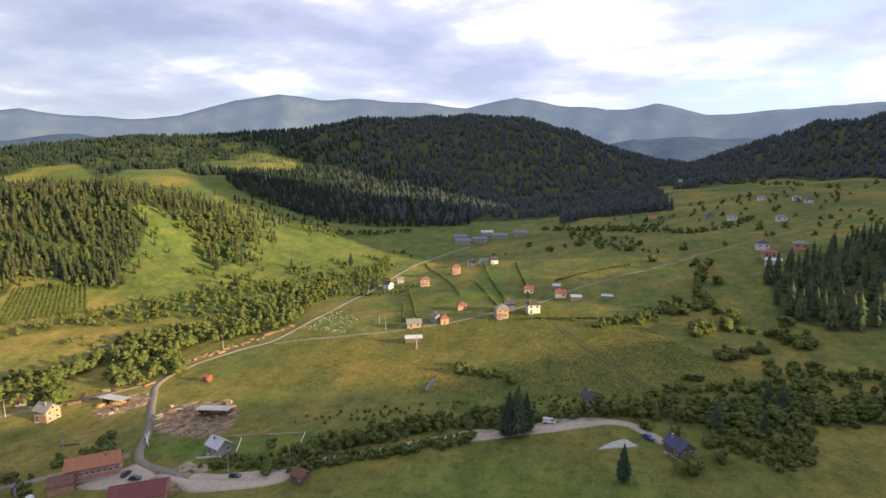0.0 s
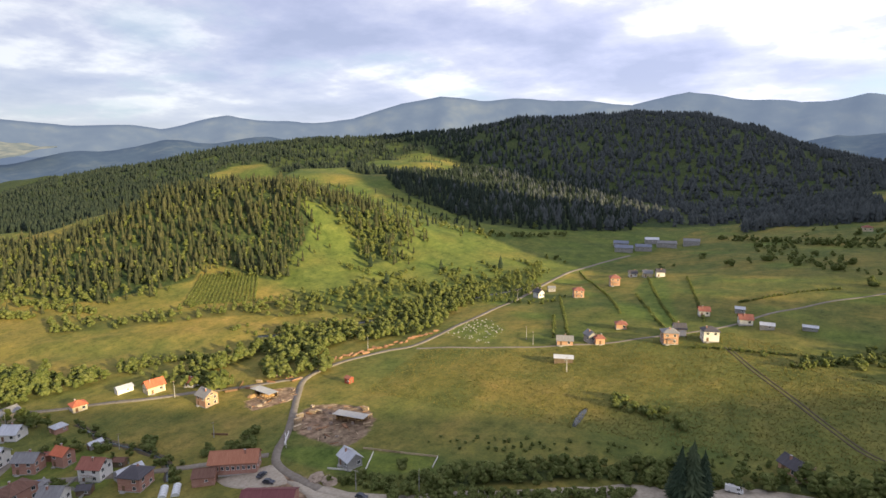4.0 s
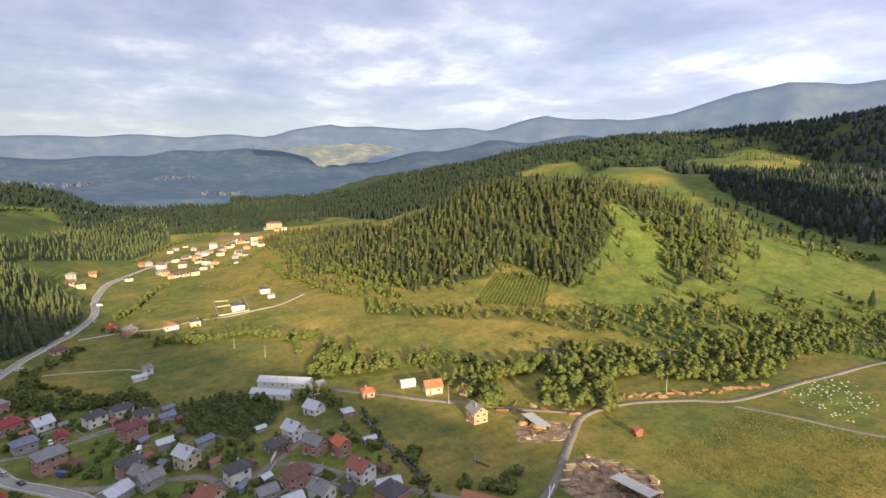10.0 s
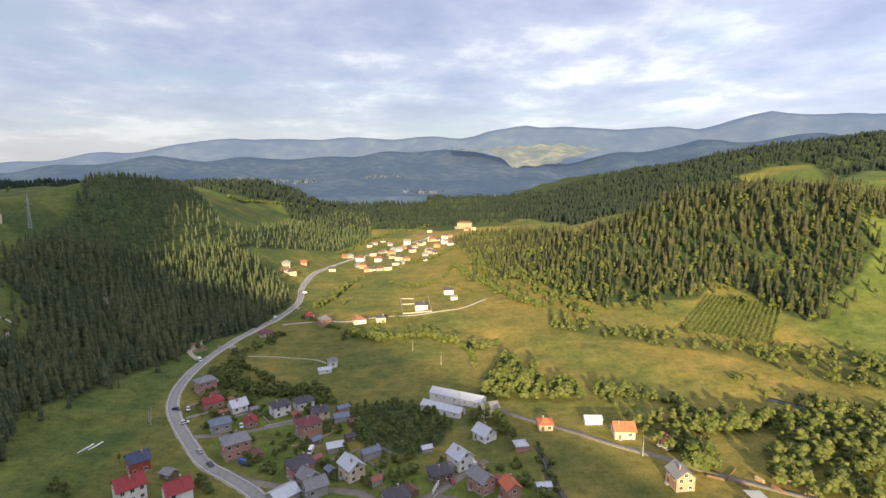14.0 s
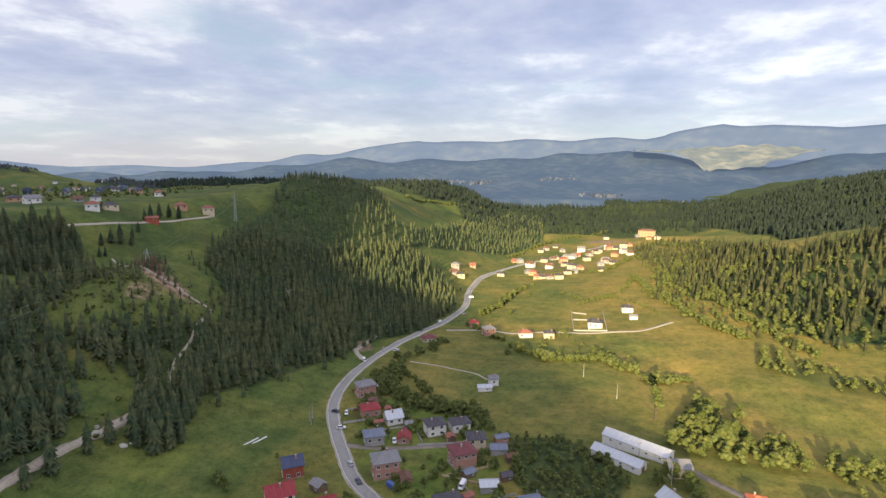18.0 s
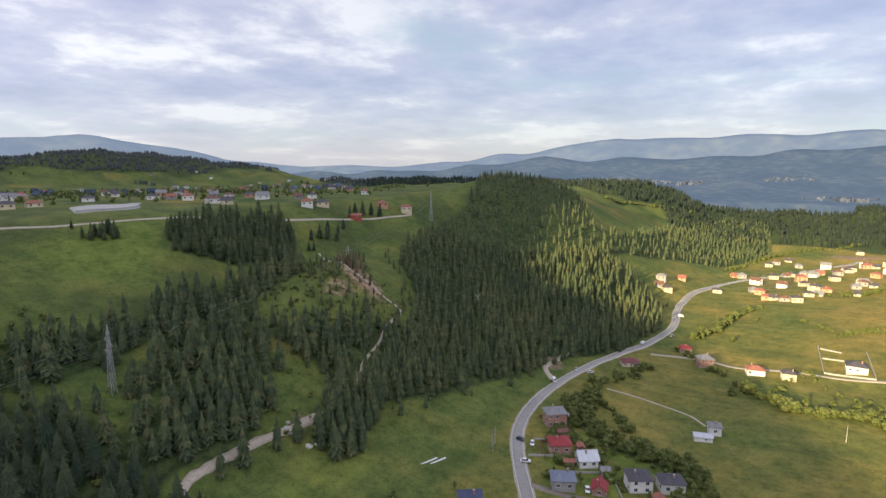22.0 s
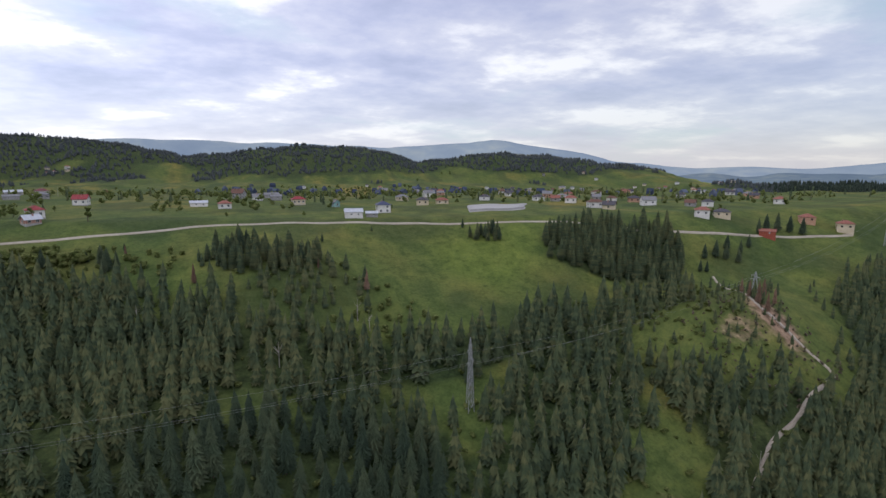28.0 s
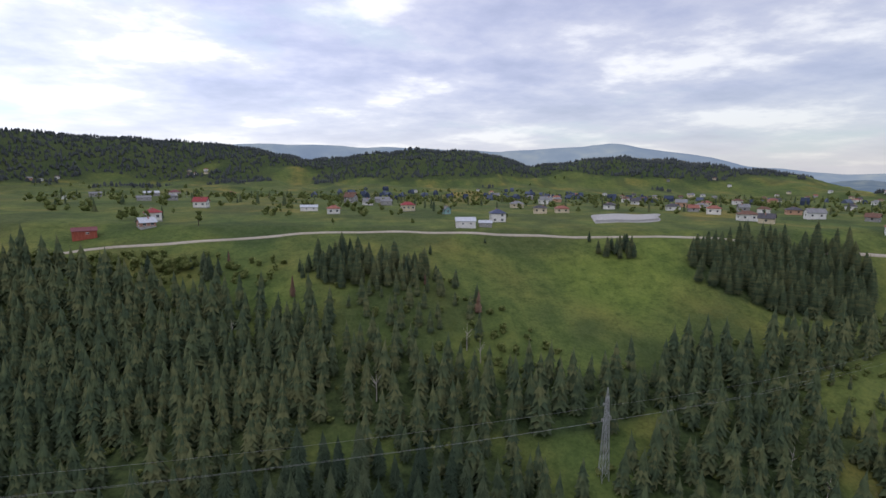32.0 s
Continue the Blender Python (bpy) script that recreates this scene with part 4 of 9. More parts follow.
def leafy_form(seed, cards, lumps, wide=0.34, low=0.18, core=True):
    """Crown of a broadleaf one metre high: leaf clumps turned every way about a few lobes."""
    r = np.random.RandomState(seed)
    verts, faces = [], []
    lobes = []
    for k in range(lumps):
        a, f = r.uniform(0, 6.28), r.uniform(0, 1)
        reach = wide * r.uniform(0.15, 0.75) * (1 - 0.55 * f)
        lobes.append((np.array([reach * np.cos(a), reach * np.sin(a), low + 0.14 + (0.84 - low) * 0.82 * f]), wide * r.uniform(0.36, 0.62) * (1 - 0.35 * f)))
    for k in range(cards):
        c, s = lobes[k % lumps]
        n = r.normal(size=3)
        n /= np.linalg.norm(n)
        n[2] = abs(n[2]) * 0.9 + n[2] * 0.1
        p = c + n * s * r.uniform(0.8, 1.12) * np.array([1, 1, 0.85])
        u = np.cross(n + r.normal(size=3) * 0.5, r.normal(size=3))
        u /= np.linalg.norm(u)
        v = np.cross(n + r.normal(size=3) * 0.45, u)
        v /= np.linalg.norm(v)
        size = s * r.uniform(0.16, 0.34) * (1.45 if cards < 100 else 1.1 if cards < 150 else 0.85)
        b = len(verts)
        for du, dv in ((-1, -0.5), (0.1, -0.9), (1, 0.1), (0.2, 1.0), (-0.7, 0.6)):
            verts.append(p + u * du * size * r.uniform(0.7, 1.1) + v * dv * size * r.uniform(0.7, 1.1) - n * 0.18 * size * (du * du + dv * dv))
        faces += [(b, b + 1, b + 2), (b, b + 2, b + 3), (b, b + 3, b + 4)]
    if core:
        ball, tris = lobe_form()
        for c, s in lobes:
            b = len(verts)
            for d in ball:
                verts.append(c + d * s * 0.9 * r.uniform(0.78, 1.12) * np.array([1, 1, 0.85]))
            faces += [(b + f[0], b + f[1], b + f[2]) for f in tris]
    return np.array(verts), np.array(faces)


def form_mesh(name, form, mat):
    me = bpy.data.meshes.new(name)
    me.from_pydata([tuple(v) for v in form[0]], [], [tuple(int(i) for i in f) for f in form[1]])
    me.materials.append(mat)
    me.update()
    return me


def trunk_mesh(name, rad, top, limbs, seed):
    """A tapered trunk with a few limbs, for a tree one metre high."""
    r = random.Random(seed)
    verts, faces = [], []

    def stem(a, b, ra, rb, n=6):
        a, b = Vector(a), Vector(b)
        q = (b - a).to_track_quat("Z", "Y")
        c = len(verts)
        for p, rr in ((a, ra), (b, rb)):
            verts.extend([tuple(p + q @ Vector((rr * math.cos(6.283 * k / n), rr * math.sin(6.283 * k / n), 0))) for k in range(n)])
        faces.extend([(c + k, c + (k + 1) % n, c + n + (k + 1) % n, c + n + k) for k in range(n)])

    stem((0, 0, -0.06), (0.006, 0.004, top * 0.5), rad * 1.25, rad * 0.8)
    stem((0.006, 0.004, top * 0.5), (0, 0, top), rad * 0.8, rad * 0.2)
    for k in range(limbs):
        a, z = r.uniform(0, 6.28), top * r.uniform(0.35, 0.75)
        stem((0, 0, z), (0.2 * math.cos(a), 0.2 * math.sin(a), z + r.uniform(0.12, 0.26)), rad * 0.5, rad * 0.15, 5)
    me = bpy.data.meshes.new(name)
    me.from_pydata(verts, [], faces)
    me.materials.append(BARK)
    me.update()
    return me


def wood(name, places, low, high, forms, mat, label, category="trees", seed=1, squash=1.0, lean=0.03):
    """Many trees as one stand."""
    r = np.random.RandomState(seed)
    vs, fs, base = [], [], 0
    ground = ground_height(places[:, 0], places[:, 1])
    for (x, y), z in zip(places, ground):
        v, f = forms[r.randint(len(forms))]
        h = low + (high - low) * r.beta(2.2, 2.0)
        a = r.uniform(0, 6.283)
        c, s = math.cos(a) * h * r.uniform(0.85, 1.2) * squash, math.sin(a) * h * squash
        lx, ly = r.normal(0, lean, 2)
        p = np.stack([x + v[:, 0] * c - v[:, 1] * s + lx * v[:, 2] * h, y + v[:, 0] * s + v[:, 1] * c + ly * v[:, 2] * h, z - 0.3 + v[:, 2] * h], -1)
        vs.append(p)
        fs.append(f + base)
        base += len(v)
    vs, fs = np.concatenate(vs), np.concatenate(fs)
    me = bpy.data.meshes.new(name)
    me.vertices.add(len(vs))
    me.vertices.foreach_set("co", vs.ravel())
    me.loops.add(fs.size)
    me.loops.foreach_set("vertex_index", fs.ravel().astype(np.int32))
    me.polygons.add(len(fs))
    me.polygons.foreach_set("loop_start", np.arange(0, fs.size, 3))
    me.update()
    me.materials.append(mat)
    return tagged(new(name, me), label, category, kind="stuff")


def outside(p, polys):
    keep = np.ones(len(p), bool)
    for q in polys:
        keep &= ~in_poly(p[:, 0], p[:, 1], q)
    return p[keep]


def clear_of(p, line, gap):
    return p[along(p[:, 0], p[:, 1], [(*q, 0) for q in line])[0] > gap]


def no_glade(p, seed):
    r = np.random.RandomState(seed)
    p = p[glade(p[:, 0], p[:, 1]) < r.uniform(0.15, 0.9, len(p))]
    return off_open(p, seed + 1)


def off_open(p, seed):
    """Places left of a scatter once the open land is taken out, with a few stragglers."""
    r = np.random.RandomState(seed)
    return p[open_land(p[:, 0], p[:, 1], 7.0) < r.uniform(0.2, 1.02, len(p))]


SPRUCE_NEAR = [spruce_form(s, 28, 12, w) for s, w in ((1, 0.18), (2, 0.205), (3, 0.165), (4, 0.19), (5, 0.175))]
SPRUCE_MID = [spruce_form(s, 14, 7, w) for s, w in ((11, 0.19), (12, 0.215), (13, 0.175), (14, 0.20))]
SPRUCE_KNOLL = [spruce_form(s, 10, 6, w) for s, w in ((15, 0.19), (16, 0.215), (17, 0.17), (18, 0.20))]
SPRUCE_BEND = [spruce_form(s, 12, 7, w) for s, w in ((24, 0.17), (25, 0.195), (26, 0.155), (27, 0.18))]
SPRUCE_TINY = [spruce_form(s, 5, 4, w) for s, w in ((21, 0.21), (22, 0.235), (23, 0.19))]
LEAFY = [leafy_form(s, 190, 11, w) for s, w in ((31, 0.42), (32, 0.5), (33, 0.36), (34, 0.45))]
LEAFY_FAR = [leafy_form(s, 110, 8, w) for s, w in ((41, 0.44), (42, 0.52), (43, 0.38))]
BUSHY = [leafy_form(s, 90, 7, 0.6, 0.0) for s in (51, 52, 53)]
BUSHY_FAR = [leafy_form(s, 44, 5, 0.6, 0.0) for s in (54, 55, 56)]
SPRUCE_RIDGE = [spruce_form(s, 4, 3, w) for s, w in ((28, 0.21), (29, 0.235), (30, 0.19))]

slope = no_glade(scatter(SLOPE_WOOD, 2400, 3, 4.0, 0.2), 4)
upper = scatter([(60, -170), (60, -252), (-20, -252), (-60, -244), (-112, -232), (-158, -212), (-150, -175)], 420, 45, 3.8)
foot_trees = np.concatenate([scatter([(-302, -107), (-321, -112), (-336, -105), (-327, -90), (-312, -85), (-288, -74), (-277, -80), (-287, -96)], 95, 47, 3.4, 0.3), scatter([(-259, -134), (-280, -125), (-281, -112), (-270, -108), (-253, -108), (-237, -116)], 55, 48, 3.6, 0.4)])
slope = np.concatenate([slope, off_open(upper, 46), foot_trees])
slope = clear_of(clear_of(slope, DIRT_TRACK, 4.5), TRAIL, 3)
near = slope[np.argsort(np.hypot(slope[:, 0] + 165, slope[:, 1] + 95))]
first, rest = near[:280], near[280:]
crowns = [form_mesh("crown", f, SPRUCE) for f in SPRUCE_NEAR]
trunk = trunk_mesh("trunk", 0.011, 0.9, 0, 1)
r_tree = random.Random(5)
for px, py in first:
    tall = r_tree.uniform(9, 20)
    tree = new("spruce")
    tree.matrix_world = pose(px, py, height(px, py), r_tree.gauss(0, 1.2), r_tree.gauss(0, 1.2), r_tree.uniform(0, 360)) @ Matrix.Diagonal((tall * r_tree.uniform(0.85, 1.15), tall, tall, 1))
    for nm, me in (("trunk", trunk), ("crown", r_tree.choice(crowns))):
        new(nm, me).parent = tree
    tagged(tree, "dark green spruce on the wooded slope", "tree", "spruces of the slope")
wood("spruce_wood", rest, 9, 20, SPRUCE_MID, SPRUCE_FAR, "dark spruce wood on the slope below the plateau", seed=6)
bend = clear_of(scatter(BEND_WOOD, 2700, 7, 4.1, 0.3), TRAIL, 3)
wood("spruce_wood", bend, 8, 19, SPRUCE_BEND, SPRUCE_FAR, "dark spruce wood above the road bend", seed=8)
mid_x, mid_y = sum(p[0] for p in BEND_WOOD) / len(BEND_WOOD), sum(p[1] for p in BEND_WOOD) / len(BEND_WOOD)
fringe = outside(scatter([(mid_x + (px - mid_x) * 1.1, mid_y + (py - mid_y) * 1.16) for px, py in BEND_WOOD], 900, 46, 3.5), [BEND_WOOD])
fringe = clear_of(clear_of(clear_of(fringe, MAIN_ROAD, 9), QUARRY_PATH, 5), TRAIL, 3)
near_knoll = outside(scatter([(-590 + (px + 590) * 1.09, 440 + (py - 440) * 1.14) for px, py in KNOLL_WOOD], 1500, 94, 3.5, 0.5), [KNOLL_WOOD, ORCHARD])
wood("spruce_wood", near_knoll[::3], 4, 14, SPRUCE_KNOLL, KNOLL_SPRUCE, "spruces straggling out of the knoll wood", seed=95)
wood("mixed_wood", near_knoll[1::3], 2, 9, LEAFY_FAR, LEAF, "light green bushes along the knoll wood", seed=96)
wood("mixed_wood", off_open(scatter(KNOLL_WOOD, 700, 97, 4.5, 0.6), 98), 3, 10, LEAFY_FAR, LEAF, "broadleaf trees among the knoll spruces", seed=98)
wood("spruce_wood", fringe[::2], 3, 11, SPRUCE_KNOLL, SPRUCE_FAR, "young spruces along the edge of the wood", seed=47)
wood("spruce_wood", scatter([(-136, -250), (-159, -253), (-188, -243), (-212, -230), (-215, -205), (-180, -203), (-151, -228)], 60, 69, 3.2, 0.4), 4, 13, SPRUCE_MID, SPRUCE_FAR, "young spruces climbing into the upper meadow", seed=70)
wood("undergrowth", scatter(SLOPE_WOOD, 520, 91, 3.0, 0.3), 1, 4.5, [leafy_form(92 + k, 46, 4, 0.6, 0.0) for k in range(3)], LEAF, "green bushes under the spruces of the slope", "bushes", seed=93)
wood("spruce_wood", off_open(scatter(KNOB_WOOD, 2600, 9, 6.0, 0.15), 10), 7, 14, SPRUCE_TINY, SPRUCE_FAR, "dark spruce wood on the far knob", seed=10)
knoll = off_open(scatter(KNOLL_WOOD, 2500, 11, 5.0, 0.5), 12)
low_side = smooth((300 - knoll[:, 1]) / 90) * 0.55 + 0.75 * smooth((knoll[:, 0] + 430) / 30) * smooth((knoll[:, 1] - 420) / 20)
knoll = knoll[low_side < np.random.RandomState(13).uniform(0, 1, len(knoll))]
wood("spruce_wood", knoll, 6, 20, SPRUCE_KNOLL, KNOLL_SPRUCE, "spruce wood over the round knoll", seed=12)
wood("mixed_wood", scatter([(-441, 470), (-377, 552), (-355, 509), (-336, 457), (-341, 435), (-367, 443), (-390, 468)], 170, 15, 4.2, 0.5), 4, 11, LEAFY_FAR, LEAF, "light green broadleaf wood on the knoll's shoulder", seed=16)
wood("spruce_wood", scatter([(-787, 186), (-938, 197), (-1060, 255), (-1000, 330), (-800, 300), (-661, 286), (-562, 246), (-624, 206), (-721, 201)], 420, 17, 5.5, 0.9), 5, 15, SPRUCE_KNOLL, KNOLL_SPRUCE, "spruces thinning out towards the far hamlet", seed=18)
wood("mixed_wood", scatter([(-787, 186), (-938, 197), (-1060, 255), (-1000, 330), (-800, 300), (-661, 286), (-562, 246), (-624, 206), (-721, 201)], 260, 19, 5.0, 0.9), 3, 9, LEAFY_FAR, LEAF, "light green trees towards the far hamlet", seed=20)
wood("mixed_wood", scatter(KNOLL_FOOT, 150, 13, 4.0, 0.8), 3, 10, LEAFY_FAR, LEAF, "light green young wood at the foot of the knoll", seed=14)
wood("mixed_wood", scatter([(-444, 318), (-400, 344), (-376, 352), (-390, 372), (-440, 352), (-520, 300), (-600, 268), (-700, 262), (-780, 270), (-700, 205), (-619, 206), (-530, 234), (-476, 258), (-456, 290)], 320, 61, 4.4, 0.7), 3, 10, LEAFY_FAR, LEAF, "light green broadleaf fringe of the knoll wood", seed=62)
saddle = [(-770, 717), (-616, 722), (-522, 748), (-353, 685), (-298, 620), (-341, 568), (-417, 545), (-540, 590), (-640, 600)]
wood("mixed_wood", scatter(saddle, 130, 151, 7.0, 1.1), 3, 8, BUSHY_FAR, LEAF, "scattered bushes over the saddle meadow", seed=152)
wood("spruce_wood", scatter(saddle, 90, 156, 8.0, 1.1), 6, 14, SPRUCE_TINY, CLOUD_SHADE_WOOD, "single spruces on the saddle meadow", seed=157)
wood("spruce_wood", scatter([(-963, 1310), (-872, 1349), (-751, 1313), (-634, 1293), (-669, 1213), (-654, 1091), (-699, 1018)], 60, 158, 9.0, 0.6), 5, 12, SPRUCE_TINY, CLOUD_SHADE_WOOD, "single spruces in the high glade", seed=159)
wood("spruce_wood", off_open(scatter(SADDLE_WOOD, 2100, 15, 8.0, 0.15), 16), 12, 21, SPRUCE_TINY, CLOUD_SHADE_WOOD, "dark spruce wood in the saddle", seed=16)
wood("spruce_wood", scatter(BACK_WOOD, 2000, 17, 8.0, 0.15), 10, 20, SPRUCE_TINY, CLOUD_SHADE_WOOD, "dark spruce wood behind the knoll", seed=18)
for poly, n, lo, hi, nm in ((CLUMP, 165, 8, 17, "spruce clump beside the plateau meadow"), (CLUMP_SMALL, 48, 6, 14, "small spruce clump below the plateau road"), (CLUMP_ROAD, 12, 5, 10, "young spruces by the plateau road")):
    wood("spruce_clump", scatter(poly, n, 19 + n, 3.3), lo, hi, SPRUCE_NEAR, SPRUCE_FAR, nm, seed=20 + n, squash=1.15)
wood("spruce_wood", scatter(EAST_WOOD, 330, 23, 7.0, 0.1), 12, 22, SPRUCE_MID, SPRUCE_FAR, "shaded spruce wood on the eastern slope", seed=24)
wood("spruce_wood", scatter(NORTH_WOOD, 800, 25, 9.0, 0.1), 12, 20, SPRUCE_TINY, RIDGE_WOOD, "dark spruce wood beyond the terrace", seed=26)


def ridge_places(b0, b1, r0, r1, count, seed):
    r = np.random.RandomState(seed)
    b, d = np.radians(r.uniform(b0, b1, count)), np.sqrt(r.uniform(r0 * r0, r1 * r1, count))
    p = np.stack([HUB[0] - np.sin(b) * d, HUB[1] + np.cos(b) * d], -1)
    return p[land_cover(p[:, 0], p[:, 1])[1] > 0.55]


ridge_trees = ridge_places(-32, 70, 760, 2150, 14500, 27)
ridge_bear = np.degrees(np.arctan2(-(ridge_trees[:, 0] - HUB[0]), ridge_trees[:, 1] - HUB[1]))
hazed_side = ridge_bear + np.random.RandomState(28).normal(0, 6, len(ridge_bear)) < 22
wood("ridge_wood", ridge_trees[hazed_side], 12, 20, SPRUCE_RIDGE, RIDGE_WOOD, "blue-green haze-tinted forest over the long ridge", seed=28, squash=2.2)
wood("ridge_wood", ridge_trees[~hazed_side], 11, 19, SPRUCE_RIDGE, CLOUD_SHADE_WOOD, "dark forest behind the saddle and the knoll", seed=29, squash=1.8)
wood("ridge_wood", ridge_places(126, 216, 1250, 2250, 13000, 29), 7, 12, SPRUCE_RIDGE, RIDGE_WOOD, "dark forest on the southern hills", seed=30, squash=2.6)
wood("ridge_wood", ridge_places(70, 128, 1150, 1900, 5000, 43), 10, 17, SPRUCE_RIDGE, CLOUD_SHADE_WOOD, "dark forest in the gorge", seed=44, squash=1.6)
wood("river_wood", scatter(RIVER_WOOD, 420, 31, 3.6, 0.5), 3.5, 10, LEAFY, LEAF, "light green willows and alders along the river", seed=32)
wood("river_wood", scatter(BANK_WOOD, 560, 33, 3.3, 0.25), 3, 8.5, LEAFY, LEAF, "green broadleaf belt under the meadow", seed=34)
wood("stream_wood", scatter(STREAM_WOOD, 330, 35, 3.5, 0.45), 4, 11, LEAFY, LEAF, "sunlit willows along the stream", seed=36)
wood("stream_wood", scatter(MEADOW_BELT, 150, 36, 3.3, 0.4), 4, 10, LEAFY, LEAF, "sunlit willows at the end of the meadow", seed=37)
wood("stream_wood", scatter(LANE_WOOD, 110, 34, 3.6, 0.6), 3, 9, LEAFY, LEAF, "garden trees and willows behind the lane", seed=35)
wood("river_wood", scatter(SHADY_BANK, 420, 38, 3.6, 0.4), 2, 7, LEAFY_FAR, LEAF, "shaded bushes on the river flats", seed=39)
wood("scrub", scatter([(-338, 265), (-300, 289), (-278, 318), (-262, 345), (-252, 340), (-268, 306), (-290, 278), (-321, 258)], 90, 98, 3.6, 0.7), 2, 5, BUSHY, LEAF, "willow bushes on the river meadow", "bushes", seed=99)
wood("grove", scatter(GROVE, 170, 37, 2.6, 1.0), 1.5, 5.5, LEAFY, LEAF, "dark green grove beside the village", seed=38)
wood("roadside_wood", scatter(ROADSIDE, 170, 39, 2.9), 4, 9, LEAFY, LEAF, "dark green broadleaf trees along the road", seed=40)
wood("brook_wood", scatter(BROOK_WOOD, 620, 41, 2.2), 3, 8, LEAFY + BUSHY, LEAF, "dark alders along the brook", seed=42)

scrub = np.concatenate([scatter([(40, -238), (40, -262), (-40, -258), (-100, -262), (-140, -255), (-130, -236), (-60, -246)], 110, 47, 3.0, 0.5), scatter([(-180, -190), (-260, -190), (-250, -215), (-200, -225), (-150, -232)], 40, 48, 4.0, 1.2)])
wood("scrub", scrub, 1.5, 5, BUSHY, LEAF, "dark green scrub on the upper meadow", "bushes", seed=49)
wood("scrub", scatter([(-300, -150), (-372, -160), (-420, -200), (-390, -215), (-330, -190)], 120, 50, 3.0, 0.5), 1, 3.5, BUSHY, LEAF, "low scrub over the bare spur", "bushes", seed=51)
wood("spruce_wood", scatter([(-300, -120), (-345, -115), (-400, -150), (-430, -190), (-400, -212), (-330, -195)], 130, 52, 4.0, 0.5), 3, 9, SPRUCE_MID, SPRUCE_FAR, "young spruces scattered over the spur", seed=53)
BRUSH = material("dry_brush", [(0.10, 0.088, 0.062), (0.15, 0.13, 0.088), (0.21, 0.18, 0.12)], 0.3, 0.95, fine=1.5, random_amount=0.35, island=True, spec=0.05, thin=0.2)
wood("scrub", scatter([(-330, -127), (-378, -121), (-412, -137), (-412, -168), (-385, -180), (-345, -168)], 200, 55, 2.2, 0.4), 0.6, 2.4, BUSHY_FAR, BRUSH, "dry grey-brown brush over the bare spur", "bushes", seed=56)

plateau_trees = scatter([(-900, -420), (-560, -330), (-330, -400), (-120, -330), (40, -330), (120, -620), (-200, -1000), (-700, -1100), (-1100, -900)], 1150, 153, 5.0, 1.1)
plateau_trees = clear_of(plateau_trees, PLATEAU_ROAD, 12)
wood("far_trees", plateau_trees[::2], 2.5, 8, BUSHY_FAR, LEAF, "dark garden trees and hedges among the plateau farms", seed=154)
wood("far_trees", plateau_trees[1::4], 4, 11, SPRUCE_TINY, SPRUCE_FAR, "small spruces among the plateau farms", seed=155)
wood("far_trees", np.concatenate([scatter([(-900, -420), (60, -420), (250, -1100), (-300, -1250), (-1000, -900)], 260, 54, 12.0, 0.5), scatter([(-100, 560), (260, 480), (420, 1000), (60, 900)], 110, 55, 12.0, 0.5)]), 4, 9, BUSHY_FAR, LEAF, "scattered hedgerow trees on the far fields", seed=56)

wood("scrub", scatter([(-225, 300), (-262, 320), (-330, 400), (-300, 470), (-215, 600), (-190, 600), (-200, 440)], 150, 57, 4.0, 0.9), 2, 7, BUSHY, LEAF, "olive scrub and young trees beside the river wood", "bushes", seed=58)
wood("scrub", scatter([(60, 215), (130, 222), (140, 262), (70, 252), (20, 232)], 150, 63, 3.0, 0.5), 2, 6, BUSHY, LEAF, "dark scrub above the brook", "bushes", seed=64)
wood("scrub", scatter([(-138, 156), (-108, 163), (-104, 176), (-128, 166)], 46, 65, 2.0), 2, 5, BUSHY, LEAF, "dark bushes between the lawn and the gravel road", "bushes", seed=66)
wood("scrub", scatter([(-120, 190), (-60, 205), (-20, 216), (30, 224), (26, 232), (-40, 226), (-118, 200)], 160, 67, 2.0, 0.9), 0.8, 2.4, BUSHY, LEAF, "low scrub at the foot of the mown field", "bushes", seed=68)

wood("scrub", scatter([(-105, 164), (-78, 176), (-51, 188), (-41, 195), (-40, 191), (-48, 184), (-76, 172), (-100, 158)], 210, 87, 1.6), 2, 5, BUSHY, LEAF, "dense dark scrub along the gravel road", "bushes", seed=88)
bank_line = flow([(-275, 139), (-248, 136), (-229, 138), (-217, 139), (-203, 137), (-191, 130)], 2.2)
r_bank = np.random.RandomState(89)
wood("scrub", np.array([(q.x + r_bank.normal(0, 2.2) + 2.5, q.y + r_bank.normal(0, 2.2)) for q in bank_line]), 1, 4, BUSHY, LEAF, "bushes along the village brook", "bushes", seed=90)

# ---- rough grass ----
def tuft_form(seed):
    r = random.Random(seed)
    verts, faces = [], []
    for k in range(7):
        a, lean = r.uniform(0, 6.283), r.uniform(0.15, 0.7)
        c, s = math.cos(a), math.sin(a)
        b = len(verts)
        verts += [(-s * 0.22 + c * 0.1, c * 0.22 + s * 0.1, 0), (s * 0.22 + c * 0.1, -c * 0.22 + s * 0.1, 0), (c * lean, s * lean, r.uniform(0.7, 1.0))]
        faces.append((b, b + 1, b + 2))
    return np.array(verts), np.array(faces)


